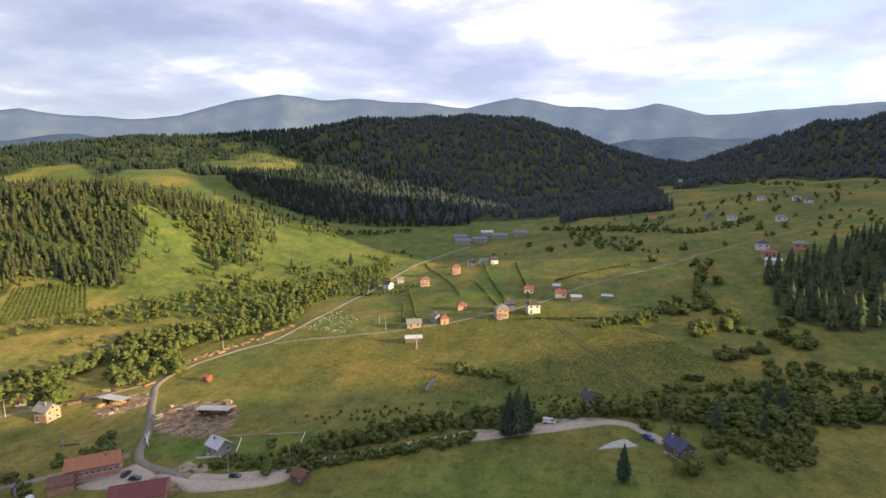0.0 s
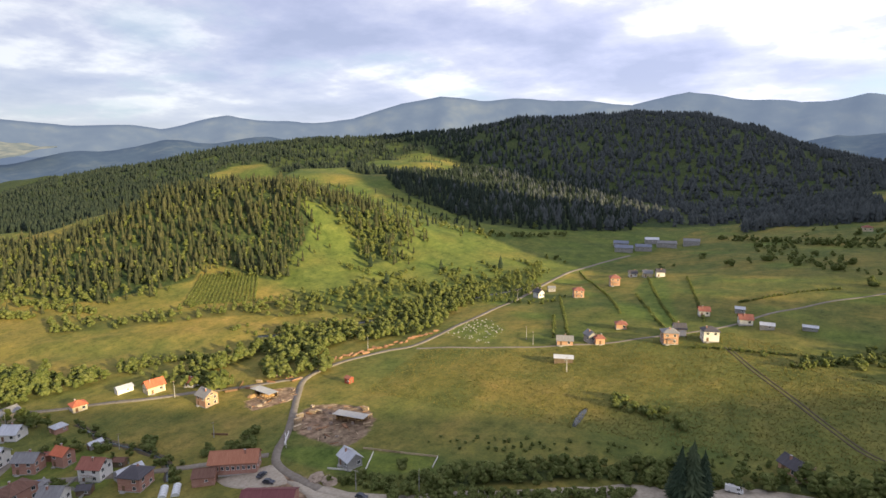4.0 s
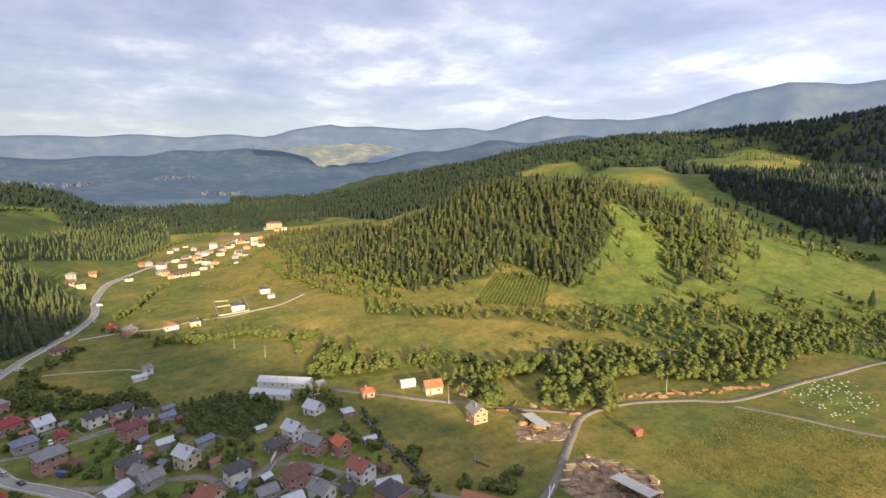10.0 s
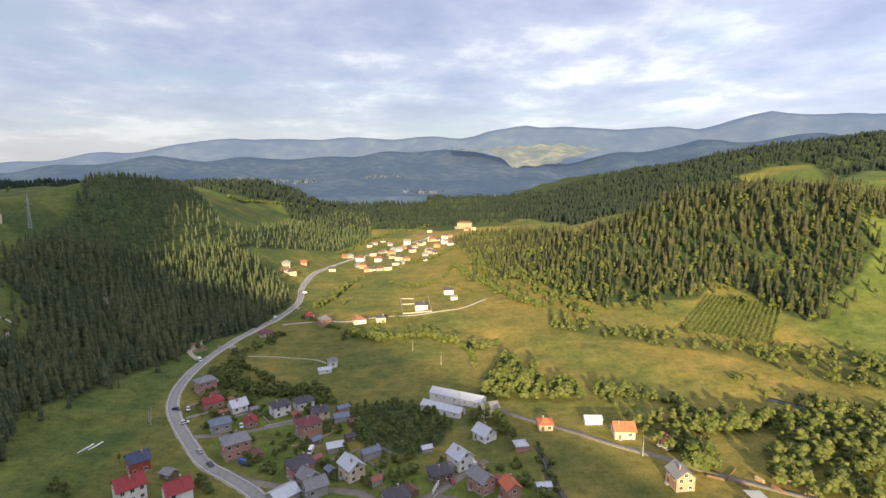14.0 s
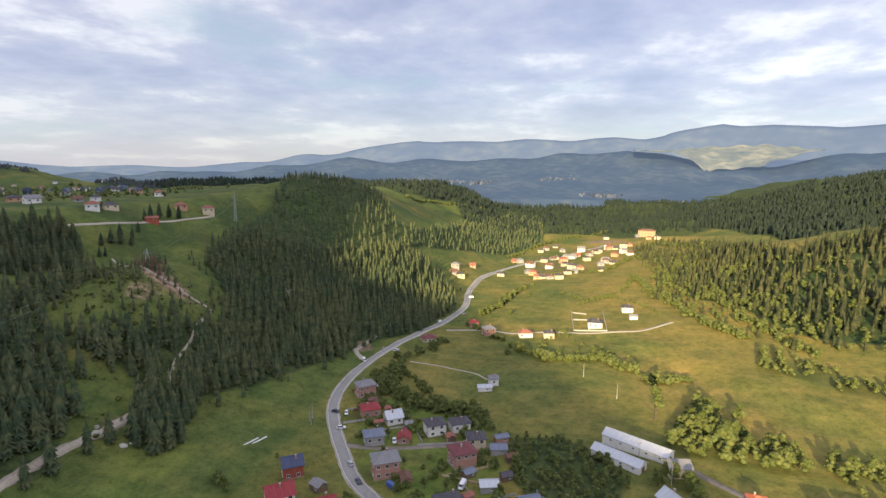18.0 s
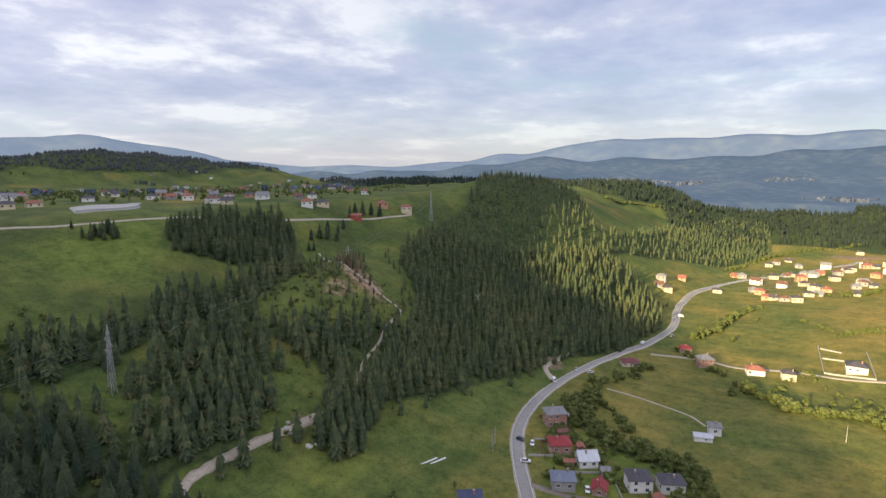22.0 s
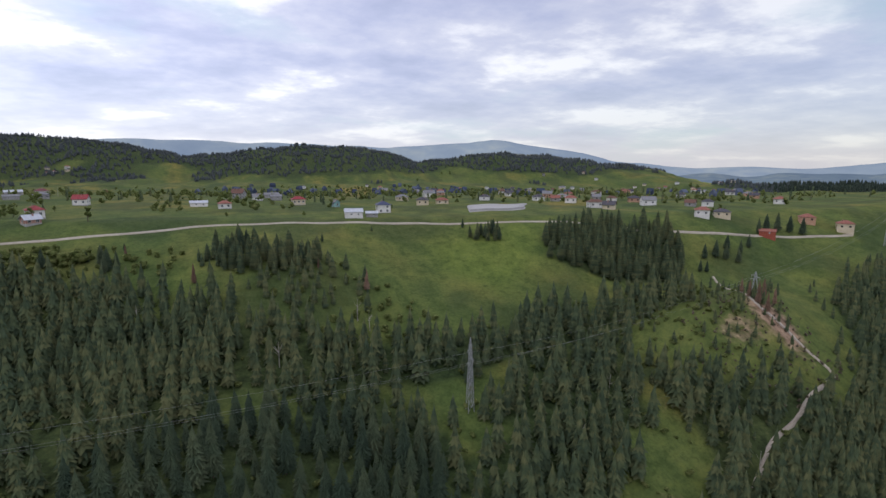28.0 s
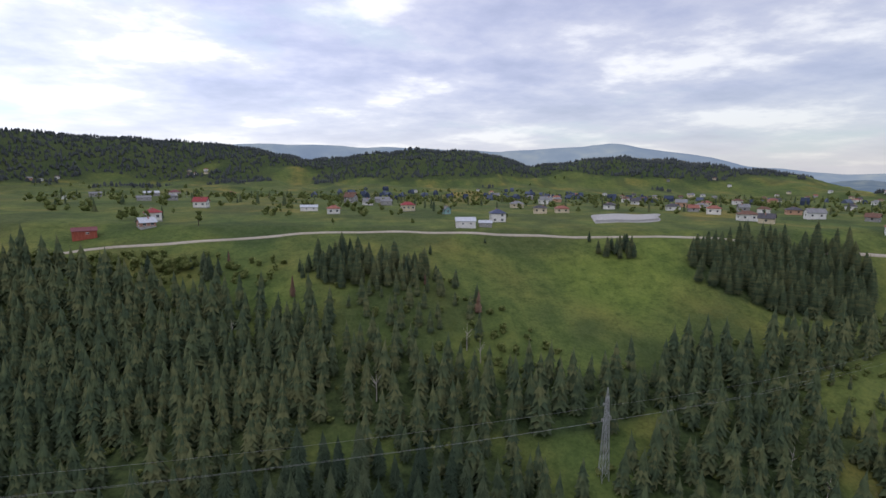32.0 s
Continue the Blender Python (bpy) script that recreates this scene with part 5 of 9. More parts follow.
TUFTS = [tuft_form(k) for k in range(4)]
ROUGH_TERRACE = [(-176, 222), (-182, 282), (-110, 306), (-62, 336), (-30, 362), (20, 330), (62, 268), (70, 240), (10, 228), (-60, 226)]
tufts = clear_of(clear_of(scatter(ROUGH_TERRACE, 32000, 81, 0, 0.15), RUTS, 1.2), TERRACE_LANE, 2.5)
wood("tussock_grass", tufts, 0.3, 0.9, TUFTS, TUSSOCK, "rough golden tussock grass over the terrace", "grass", seed=82, squash=1.2)
tufts = clear_of(clear_of(scatter([(-206, 200), (-240, 196), (-300, 142), (-285, 118), (-240, 125), (-205, 140), (-182, 172)], 12000, 83, 0, 0.6), VALLEY_ROAD, 3.5), LANE, 3.5)
wood("tussock_grass", outside(tufts, [SAND_YARD]), 0.2, 0.6, TUFTS, TUSSOCK, "rough golden grass of the valley field", "grass", seed=84, squash=1.2)
tufts = clear_of(scatter([(-182, 215), (-150, 215), (-120, 195), (-60, 208), (20, 228), (-60, 226), (-150, 230), (-176, 262)], 5000, 85, 0, 0.7), VALLEY_ROAD, 3.5)
wood("tussock_grass", outside(tufts, [TIMBER_YARD]), 0.15, 0.45, TUFTS, TUSSOCK, "olive meadow grass of the mown field", "grass", seed=86, squash=1.2)


# ---- houses ----
WHITE = material("white_plaster", [(0.55, 0.54, 0.50), (0.70, 0.68, 0.64), (0.80, 0.78, 0.74)], 0.35, 0.9, fine=3)
CREAM = material("cream_plaster", [(0.48, 0.40, 0.27), (0.60, 0.51, 0.36), (0.70, 0.62, 0.46)], 0.35, 0.9, fine=3)
PINK = material("orange_brickwork", [(0.40, 0.22, 0.14), (0.49, 0.29, 0.19), (0.56, 0.37, 0.26)], 0.5, 0.95, fine=5, stretch=(1, 1, 3))
BRICK = material("red_brickwork", [(0.31, 0.15, 0.11), (0.40, 0.22, 0.17), (0.48, 0.31, 0.25)], 0.5, 0.95, fine=5, stretch=(1, 1, 3))
GREY_WALL = material("grey_render", [(0.22, 0.215, 0.21), (0.31, 0.30, 0.29), (0.40, 0.39, 0.37)], 0.4, 0.95, fine=3)
RED_WALL = material("painted_red_boards", [(0.22, 0.05, 0.035), (0.32, 0.08, 0.05), (0.40, 0.14, 0.09)], 0.6, 0.85, fine=6, stretch=(4, 4, 0.5))
TEAL = material("teal_boards", [(0.16, 0.30, 0.29), (0.24, 0.40, 0.38), (0.32, 0.48, 0.45)], 0.6, 0.85, fine=6)
TIMBER = material("weathered_timber", [(0.09, 0.065, 0.045), (0.16, 0.12, 0.085), (0.24, 0.19, 0.14)], 0.8, 0.95, fine=7, stretch=(4, 4, 0.5))


def roof_material(name, dark, light, rough=0.6, metal=0.0):
    mid = tuple((a + b) / 2 for a, b in zip(dark, light))
    return material(name, [dark, mid, light], 0.5, rough, metal, fine=1.6, stretch=(5, 0.5, 0.5), bump=0.02)


RED_ROOF = roof_material("dark_red_sheet", (0.20, 0.022, 0.028), (0.32, 0.055, 0.055))
MAROON = roof_material("maroon_sheet", (0.12, 0.035, 0.04), (0.20, 0.07, 0.07))
ORANGE = roof_material("orange_tiles", (0.42, 0.10, 0.05), (0.58, 0.19, 0.10), 0.85)
ORANGE_OLD = roof_material("faded_orange_tiles", (0.30, 0.12, 0.07), (0.44, 0.21, 0.13), 0.9)
RUST = roof_material("rusty_sheet", (0.20, 0.07, 0.05), (0.34, 0.15, 0.11), 0.8)
BROWN = roof_material("brown_tiles", (0.11, 0.055, 0.04), (0.19, 0.11, 0.08), 0.85)
SLATE = roof_material("grey_fibre_cement", (0.15, 0.15, 0.155), (0.27, 0.27, 0.27), 0.85)
DARK_ROOF = roof_material("anthracite_tiles", (0.045, 0.043, 0.05), (0.10, 0.095, 0.105), 0.7)
BLUE_ROOF = roof_material("blue_grey_sheet", (0.11, 0.13, 0.18), (0.20, 0.225, 0.28), 0.6)
NAVY = roof_material("navy_sheet", (0.035, 0.045, 0.09), (0.07, 0.085, 0.15), 0.55)
SILVER = roof_material("zinc_sheet", (0.38, 0.40, 0.43), (0.58, 0.60, 0.63), 0.45, 0.25)
GLASS = material("window_glass", [(0.02, 0.025, 0.03), (0.03, 0.035, 0.045), (0.05, 0.06, 0.07)], 0.4, 0.12, spec=0.6)
FRAME = material("white_window_frame", [(0.6, 0.6, 0.58), (0.7, 0.7, 0.68), (0.78, 0.78, 0.76)], 2, 0.6)
WOODEN = material("brown_wood", [(0.12, 0.07, 0.04), (0.20, 0.12, 0.07), (0.28, 0.18, 0.11)], 1, 0.8, fine=9, stretch=(1, 1, 0.2))
CONCRETE = material("concrete", [(0.28, 0.27, 0.25), (0.37, 0.36, 0.34), (0.45, 0.44, 0.41)], 0.6, 0.95, fine=6)


def boxes_mesh(name, boxes, mat):
    """One mesh of boxes given as (x0, x1, y0, y1, z0, z1)."""
    verts, faces = [], []
    for x0, x1, y0, y1, z0, z1 in boxes:
        c = len(verts)
        verts += [(x0, y0, z0), (x1, y0, z0), (x1, y1, z0), (x0, y1, z0), (x0, y0, z1), (x1, y0, z1), (x1, y1, z1), (x0, y1, z1)]
        faces += [(c, c + 3, c + 2, c + 1), (c + 4, c + 5, c + 6, c + 7), (c, c + 1, c + 5, c + 4), (c + 1, c + 2, c + 6, c + 5), (c + 2, c + 3, c + 7, c + 6), (c + 3, c, c + 4, c + 7)]
    me = bpy.data.meshes.new(name)
    me.from_pydata(verts, [], faces)
    me.materials.append(mat)
    me.update()
    return me


def placed(name, me, parent, m=None, label=""):
    """A part that shares the mesh me, under its thing."""
    ob = new(name, me)
    ob.parent = parent
    if m is not None:
        ob.matrix_basis = m
    if label:
        ob["label"] = label
    return ob


WINDOW_FRAMES = {}


def window_meshes(w, h):
    """Frame with mullion and sill, and its pane, for a wall that faces -y."""
    key = (round(w, 2), round(h, 2))
    if key not in WINDOW_FRAMES:
        a, b = w / 2, h / 2
        frame_me = boxes_mesh("window", [(-a - 0.09, -a, -0.05, 0.05, -b, b), (a, a + 0.09, -0.05, 0.05, -b, b), (-a - 0.09, a + 0.09, -0.05, 0.05, b, b + 0.09), (-a - 0.16, a + 0.16, -0.14, 0.05, -b - 0.09, -b), (-0.03, 0.03, -0.035, 0.03, -b, b)], FRAME)
        pane_me = boxes_mesh("pane", [(-a, a, -0.015, 0.02, -b, b)], GLASS)
        WINDOW_FRAMES[key] = (frame_me, pane_me)
    return WINDOW_FRAMES[key]


def house(x, y, yaw, long, deep, tall, roof, wall_mat, roof_mat, label, plain=False, far=False, row=0):
    """A house at its plan place: walls, roof, windows with panes, door, chimney."""
    c, s = math.cos(radians(yaw)), math.sin(radians(yaw))
    corners = [height(x + u * long / 2 * c - v * deep / 2 * s, y + u * long / 2 * s + v * deep / 2 * c) for u in (-1, 1) for v in (-1, 1)]
    z = 0.5 * (max(corners) + sum(corners) / 4)
    sunk = z - min(corners) + 0.8
    r = random.Random(int(abs(x) * 31 + abs(y) * 17))
    base = new("shed" if plain and long < 16 else "barn" if plain else "house")
    base.matrix_world = pose(x, y, z, 0, 0, yaw)
    a, b = long / 2, deep / 2
    pitch = math.tan(radians(26 if plain else 36 if roof == "gable" else 27))
    rise = b * pitch
    # walls
    verts = [(-a, -b, -sunk), (a, -b, -sunk), (a, b, -sunk), (-a, b, -sunk), (-a, -b, tall), (a, -b, tall), (a, b, tall), (-a, b, tall)]
    faces = [(0, 1, 5, 4), (2, 3, 7, 6)]
    if roof == "gable":
        verts += [(-a, 0, tall + rise), (a, 0, tall + rise)]
        faces += [(1, 2, 6, 9, 5), (3, 0, 4, 8, 7), (4, 5, 9, 8), (6, 7, 8, 9)]
    else:
        faces += [(1, 2, 6, 5), (3, 0, 4, 7), (4, 5, 6, 7)]
    mesh_ob("wall", verts, faces, wall_mat, base)
    if not far and not plain:
        placed("plinth", boxes_mesh("plinth", [(-a - 0.06, a + 0.06, -b - 0.06, b + 0.06, -sunk, 0.25)], CONCRETE), base)
    # roof
    o, th = (0.35 if plain else 0.6), 0.16
    if roof == "gable":
        e = b + o
        low, top = tall - o * pitch, tall + rise
        prof = [(-e, low), (0, top), (e, low), (e, low + th), (0, top + th * 1.2), (-e, low + th)]
        verts = [(sx * (a + o), py, pz + 0.02) for sx in (-1, 1) for py, pz in prof]
        faces = [(0, 1, 7, 6), (1, 2, 8, 7), (2, 3, 9, 8), (3, 4, 10, 9), (4, 5, 11, 10), (5, 0, 6, 11), (0, 5, 4, 1), (1, 4, 3, 2), (6, 7, 10, 11), (7, 8, 9, 10)]
        mesh_ob("roof", verts, faces, roof_mat, base)
        if not far:
            placed("ridge_cap", boxes_mesh("ridge_cap", [(-a - o, a + o, -0.14, 0.14, top + th * 1.05, top + th * 1.2 + 0.08)], roof_mat), base)
    else:
        e, f = b + o, a + o
        ridge = max(a - b, 0.12 * a)
        low, top = tall - 0.12, tall - 0.12 + e * pitch
        verts = [(-f, -e, low), (f, -e, low), (f, e, low), (-f, e, low), (-f, -e, low + th), (f, -e, low + th), (f, e, low + th), (-f, e, low + th), (-ridge, 0, top + th), (ridge, 0, top + th)]
        faces = [(3, 2, 1, 0), (0, 1, 5, 4), (1, 2, 6, 5), (2, 3, 7, 6), (3, 0, 4, 7), (4, 5, 9, 8), (5, 6, 9), (6, 7, 8, 9), (7, 4, 8)]
        mesh_ob("roof", verts, faces, roof_mat, base)
        top += 0
    if not plain:
        cx, cy = r.uniform(-0.3, 0.3) * long, r.choice((-1, 1)) * deep * 0.16
        peak = tall + rise
        chim = placed("chimney", boxes_mesh("chimney", [(cx - 0.28, cx + 0.28, cy - 0.28, cy + 0.28, tall, peak + 0.7)], BRICK if roof_mat != MAROON else CONCRETE), base)
        if not far:
            placed("chimney_cap", boxes_mesh("chimney_cap", [(cx - 0.36, cx + 0.36, cy - 0.36, cy + 0.36, peak + 0.7, peak + 0.82)], CONCRETE), chim)
    # openings
    storeys = max(1, int(tall // 2.5))
    step = tall / storeys
    sides = [(0, long, b), (180, long, b), (90, deep, a), (270, deep, a)]
    if plain:
        frame_me, pane_me = window_meshes(0.9, 0.7)
        for turn, run, off in sides[:2]:
            n = max(1, int(run // 5))
            for k in range(n):
                m = pose(0, 0, 0, 0, 0, turn) @ pose(-run / 2 + run * (k + 0.5) / n + (1.1 if k == 0 else 0), -off - 0.03, tall * 0.62)
                placed("pane", pane_me, placed("window", frame_me, base, m))
        dw, dh = min(2.4, deep * 0.4), min(tall * 0.8, 2.4)
        placed("door", boxes_mesh("door", [(-dw / 2, dw / 2, -0.08, 0.03, -0.1, dh), (-0.03, 0.03, -0.1, -0.06, 0, dh)], WOODEN), base, pose(0, 0, 0, 0, 0, 90) @ pose(0, -a - 0.01, 0))
        return tagged(base, label, "barn" if long >= 16 else "shed")
    w, h = (1.25, 1.25) if not row else (0.9, 1.3)
    frame_me, pane_me = window_meshes(w, h)
    for turn, run, off in sides:
        n = row if row and run == long else max(1, int(run // (4.4 if far else 2.9)))
        for lev in range(storeys):
            for k in range(n):
                if not far and not row and r.random() < 0.2:
                    continue
                u = -run / 2 + run * (k + 0.5) / n
                if lev == 0 and turn == 0 and k == 0 and not far:
                    placed("door", boxes_mesh("door", [(-0.55, 0.55, -0.07, 0.03, 0.05, 2.15), (0.36, 0.44, -0.13, -0.07, 1.0, 1.1)], WOODEN), base, pose(u, -off - 0.01, 0.1))
                    placed("step", boxes_mesh("step", [(u - 0.9, u + 0.9, -off - 1.1, -off, -sunk, 0.1)], CONCRETE), base)
                    continue
                m = pose(0, 0, 0, 0, 0, turn) @ pose(u, -off - 0.03, step * lev + step * 0.56)
                if far:
                    placed("window", pane_me, base, m)
                    continue
                win = placed("window", frame_me, base, m)
                placed("pane", pane_me, win)
        if far:
            continue
        if roof == "gable" and turn in (90, 270) and rise > 2.2:
            win = placed("window", frame_me, base, pose(0, 0, 0, 0, 0, turn) @ pose(0, -off - 0.03, tall + rise * 0.36))
            placed("pane", pane_me, win)
    if not far and not row and storeys > 1 and r.random() < 0.55:
        z1 = step - 0.12
        deck = placed("balcony", boxes_mesh("balcony", [(-a * 0.55, a * 0.55, -b - 1.3, -b, z1 - 0.14, z1)], CONCRETE), base)
        rails = [(-a * 0.55, a * 0.55, -b - 1.3, -b - 1.24, z1 + 0.86, z1 + 0.93)]
        rails += [(u - 0.02, u + 0.02, -b - 1.29, -b - 1.25, z1, z1 + 0.88) for u in np.linspace(-a * 0.54, a * 0.54, 16)]
        placed("railing", boxes_mesh("railing", rails, WOODEN), deck)
        for u in (-a * 0.5, a * 0.5):
            placed("post", boxes_mesh("post", [(u - 0.09, u + 0.09, -b - 1.25, -b - 1.07, -sunk, z1 - 0.14)], CONCRETE), base)
    return tagged(base, label, "house")


# the village in the bend of the road
house(-370, -22, -53, 9.5, 7.7, 6.6, "hip", BRICK, SLATE, "unplastered three-storey brick house under a grey roof")
house(-345, -11, -58, 8.6, 7.7, 4.8, "hip", BRICK, RED_ROOF, "brick house with a dark red roof")
house(-341, 2, -55, 7.7, 6.9, 3.7, "gable", WHITE, SILVER, "white house with a pale sheet-metal roof")
house(-320, -1, -64, 8.6, 6.9, 4.4, "hip", GREY_WALL, BLUE_ROOF, "grey house with a blue-grey hipped roof")
house(-324, 12, 13, 6.0, 5.2, 2.6, "gable", BRICK, RED_ROOF, "small brick house with a steep red roof")
house(-334, 24, -60, 8.6, 7.7, 5.3, "hip", WHITE, DARK_ROOF, "white house with a dark hipped roof")
house(-338, 35, -62, 8.6, 6.9, 4.4, "hip", WHITE, DARK_ROOF, "white house with a dark roof beside its twin")
house(-321, 45, -74, 7.7, 6.9, 5.3, "hip", CREAM, DARK_ROOF, "cream two-storey house with a dark roof")
house(-317, 55, -76, 6.9, 5.2, 2.6, "gable", GREY_WALL, BLUE_ROOF, "low outbuilding with a blue-grey roof", plain=True)
house(-295, 12, -63, 10.3, 8.6, 7.0, "hip", BRICK, SLATE, "large unplastered brick house with a grey roof")
house(-307, 41, -57, 9.5, 8.6, 6.2, "hip", BRICK, MAROON, "unfinished brick house with a maroon roof")
house(-289, 54, -75, 6.9, 5.2, 2.6, "gable", GREY_WALL, SILVER, "grey shed with a pale roof", plain=True)
house(-271, 42, -61, 8.6, 7.7, 6.2, "hip", BRICK, DARK_ROOF, "brick house with a dark pyramid roof")
house(-266, 62, 33, 8.6, 6.9, 5.3, "gable", CREAM, SILVER, "cream timber-faced house with a silver roof")
house(-279, 69, -64, 7.7, 4.3, 3.1, "gable", GREY_WALL, BLUE_ROOF, "lean-to with a blue-grey roof", plain=True)
house(-257, 49, -63, 7.7, 6.0, 4.4, "gable", GREY_WALL, SLATE, "grey rendered house with a slate-grey roof")
house(-287, -24, -56, 7.7, 6.9, 5.3, "gable", RED_WALL, NAVY, "red and white house with a navy roof")
house(-265, -18, -53, 9.5, 7.7, 6.2, "gable", WHITE, RED_ROOF, "white house with a bright red roof by the road")
house(-261, -0, -57, 8.6, 7.7, 5.7, "gable", WHITE, RED_ROOF, "white house with a red roof behind the hedge")
house(-278, -9, 61, 5.2, 4.3, 2.6, "gable", TIMBER, SLATE, "weathered timber barn with a grey roof", plain=True)
house(-255, 38, -49, 9.5, 7.7, 3.5, "gable", GREY_WALL, SILVER, "low house under a wide silver roof", plain=True)
house(-240, 78, -71, 7.7, 6.9, 5.7, "hip", WHITE, DARK_ROOF, "white two-storey house with a dark roof")
house(-227, 97, -77, 9.5, 7.7, 5.3, "hip", BRICK, BROWN, "brick house with a brown hipped roof and a low wall")
house(-265, 104, 29, 7.7, 6.9, 5.3, "gable", WHITE, SILVER, "white house with a silver gable roof")
house(-257, 95, -75, 7.7, 6.9, 3.5, "hip", TIMBER, DARK_ROOF, "dark low house beside the lane")
house(-248, 109, 31, 8.6, 6.0, 5.3, "gable", BRICK, SLATE, "brick house with a weathered grey roof")
house(-241, 118, 14, 6.0, 5.2, 5.3, "gable", BRICK, ORANGE, "small tall brick house with an orange roof")
house(-219, 119, 26, 8.6, 6.9, 5.3, "gable", WHITE, RUST, "white and brick house with a rusty red roof")
house(-214, 103, 31, 7.7, 6.0, 4.4, "gable", WHITE, SLATE, "white house with a grey gable roof")
house(-230, 68, 42, 7.7, 6.9, 4.4, "gable", CREAM, RUST, "cream house with a brown tin roof")
house(-224, 86, -79, 6.9, 6.0, 2.6, "gable", GREY_WALL, SLATE, "low grey garage with a flat roof", plain=True)
house(-286, 118, 31, 7.7, 6.9, 3.5, "gable", WHITE, SILVER, "white house with a pale metal roof")
house(-275, 131, -87, 5.2, 5.2, 2.6, "hip", BRICK, SILVER, "small brick house with a pale hipped roof", plain=True)
house(-215, 93, -81, 6.9, 5.2, 2.6, "gable", GREY_WALL, SILVER, "shed with a pale tin roof", plain=True)
house(-244, 131, -89, 5.2, 3.0, 2.1, "gable", GREY_WALL, SILVER, "little tin-roofed shed behind the house", plain=True)
house(-204, 124, 19, 7.7, 5.2, 2.6, "gable", GREY_WALL, SILVER, "shed with a patched silver roof", plain=True)
house(-199, 123, 23, 8.6, 7.7, 5.3, "hip", BRICK, DARK_ROOF, "brick house with a dark hipped roof")
house(-278, 92, -75, 4.3, 3.0, 2.1, "gable", GREY_WALL, SILVER, "white-roofed shed in a garden", plain=True)
house(-264, 46, 43, 6.9, 6.0, 4.4, "gable", GREY_WALL, SLATE, "grey house with a slate gable roof")
# houses along the valley lane
house(-292, 147, 81, 6.0, 6.0, 3.1, "hip", CREAM, ORANGE, "small cream house with an orange hipped roof")
house(-294, 170, 82, 7.7, 4.3, 2.5, "gable", WHITE, SILVER, "white shed with a silver roof", plain=True)
house(-280, 178, 81, 8.6, 6.9, 4.0, "gable", CREAM, ORANGE, "cream house with a bright orange roof")
house(-268, 192, 4, 6.0, 5.2, 2.8, "gable", WHITE, ORANGE, "white cottage with a steep orange roof")
house(-240, 181, -2, 7.7, 6.9, 5.3, "gable", PINK, SLATE, "pink unplastered house with a grey gable roof")
house(-327.5, 112.5, 57, 28, 7.5, 3.4, "gable", WHITE, SILVER, "long white stable with a silver roof", plain=True)
house(-315.5, 103.5, 55, 21, 6.5, 3.0, "gable", WHITE, SILVER, "long white shed with a silver roof", plain=True)
house(-311, 125, -80, 8.6, 7.7, 4.0, "gable", CREAM, SLATE, "flat-roofed cream workshop beside the stable", plain=True)
# works by the valley road
house(-175, 147, 38, 17.0, 7.7, 4.8, "gable", BRICK, ORANGE_OLD, "long two-storey brick hall with an orange roof", row=9)
house(-179, 137, 41, 7.7, 6.9, 3.2, "gable", BRICK, BROWN, "brick workshop with a brown gable roof", plain=True)
house(-144, 136, 33, 17.0, 10.3, 4.0, "gable", BRICK, MAROON, "wide hall with a maroon sheet roof", plain=True)
house(-207, 125, 84, 8.6, 6.9, 2.6, "gable", GREY_WALL, SILVER, "shed with a pale roof", plain=True)
house(-95, 156, -8, 5.2, 4.3, 2.6, "gable", TIMBER, BROWN, "brown timber hut beside the road", plain=True)
house(-138, 169, -19, 7.3, 6.0, 3.5, "gable", GREY_WALL, SILVER, "grey house with a steep pale metal roof")
house(-190, 228, -7, 3.4, 3.1, 2.6, "gable", RED_WALL, RUST, "little orange timber hut in the meadow", plain=True)
# the terrace hamlet
house(-98, 290, 21, 9.5, 4.3, 2.3, "gable", TIMBER, SILVER, "hay shed with a silver roof", plain=True)
house(-106, 315, 22, 8.6, 5.2, 3.0, "gable", PINK, SLATE, "pink farmhouse with a grey roof")
house(-94, 324, -45, 6.0, 5.2, 4.4, "gable", GREY_WALL, SLATE, "grey gabled house beside the lane")
house(-89, 323, 34, 5.2, 5.2, 3.5, "hip", PINK, RUST, "small orange house with a hipped roof")
house(-168, 433, -29, 6.9, 6.0, 4.4, "gable", WHITE, DARK_ROOF, "white house with a dark gable roof")
house(-167, 459, 30, 6.0, 5.2, 3.1, "gable", GREY_WALL, SLATE, "grey roofed farm building", plain=True)
house(-136, 434, 27, 7.7, 6.9, 5.7, "hip", PINK, RUST, "orange-pink house with a rusty hipped roof")
house(-121, 484, 24, 7.7, 7.7, 6.6, "hip", PINK, RUST, "tall orange-pink house with a hipped roof")
house(-116, 528, 22, 6.9, 6.0, 3.5, "gable", WHITE, DARK_ROOF, "white house on the terrace rim")
house(-103, 526, 21, 7.7, 6.0, 3.5, "gable", CREAM, SLATE, "cream house on the terrace rim")
house(-92, 524, 20, 6.9, 6.0, 4.4, "gable", WHITE, DARK_ROOF, "white gabled house on the terrace rim")
house(-84, 352, 23, 6.0, 5.2, 3.0, "hip", PINK, RUST, "orange cottage with a hipped roof")
house(-54, 334, 24, 7.7, 6.9, 6.2, "hip", PINK, SLATE, "orange brick house with a grey roof")
house(-51, 348, 23, 6.0, 6.0, 4.4, "gable", WHITE, DARK_ROOF, "white house behind the brick house")
house(-35, 342, 21, 7.7, 6.9, 5.7, "hip", WHITE, DARK_ROOF, "bright white house with a dark roof")
house(-20, 377, 13, 6.9, 6.0, 3.5, "gable", WHITE, RUST, "white house with a rusty roof")
house(-43, 389, 16, 6.0, 5.2, 3.5, "gable", WHITE, RUST, "white cottage with a brown roof")
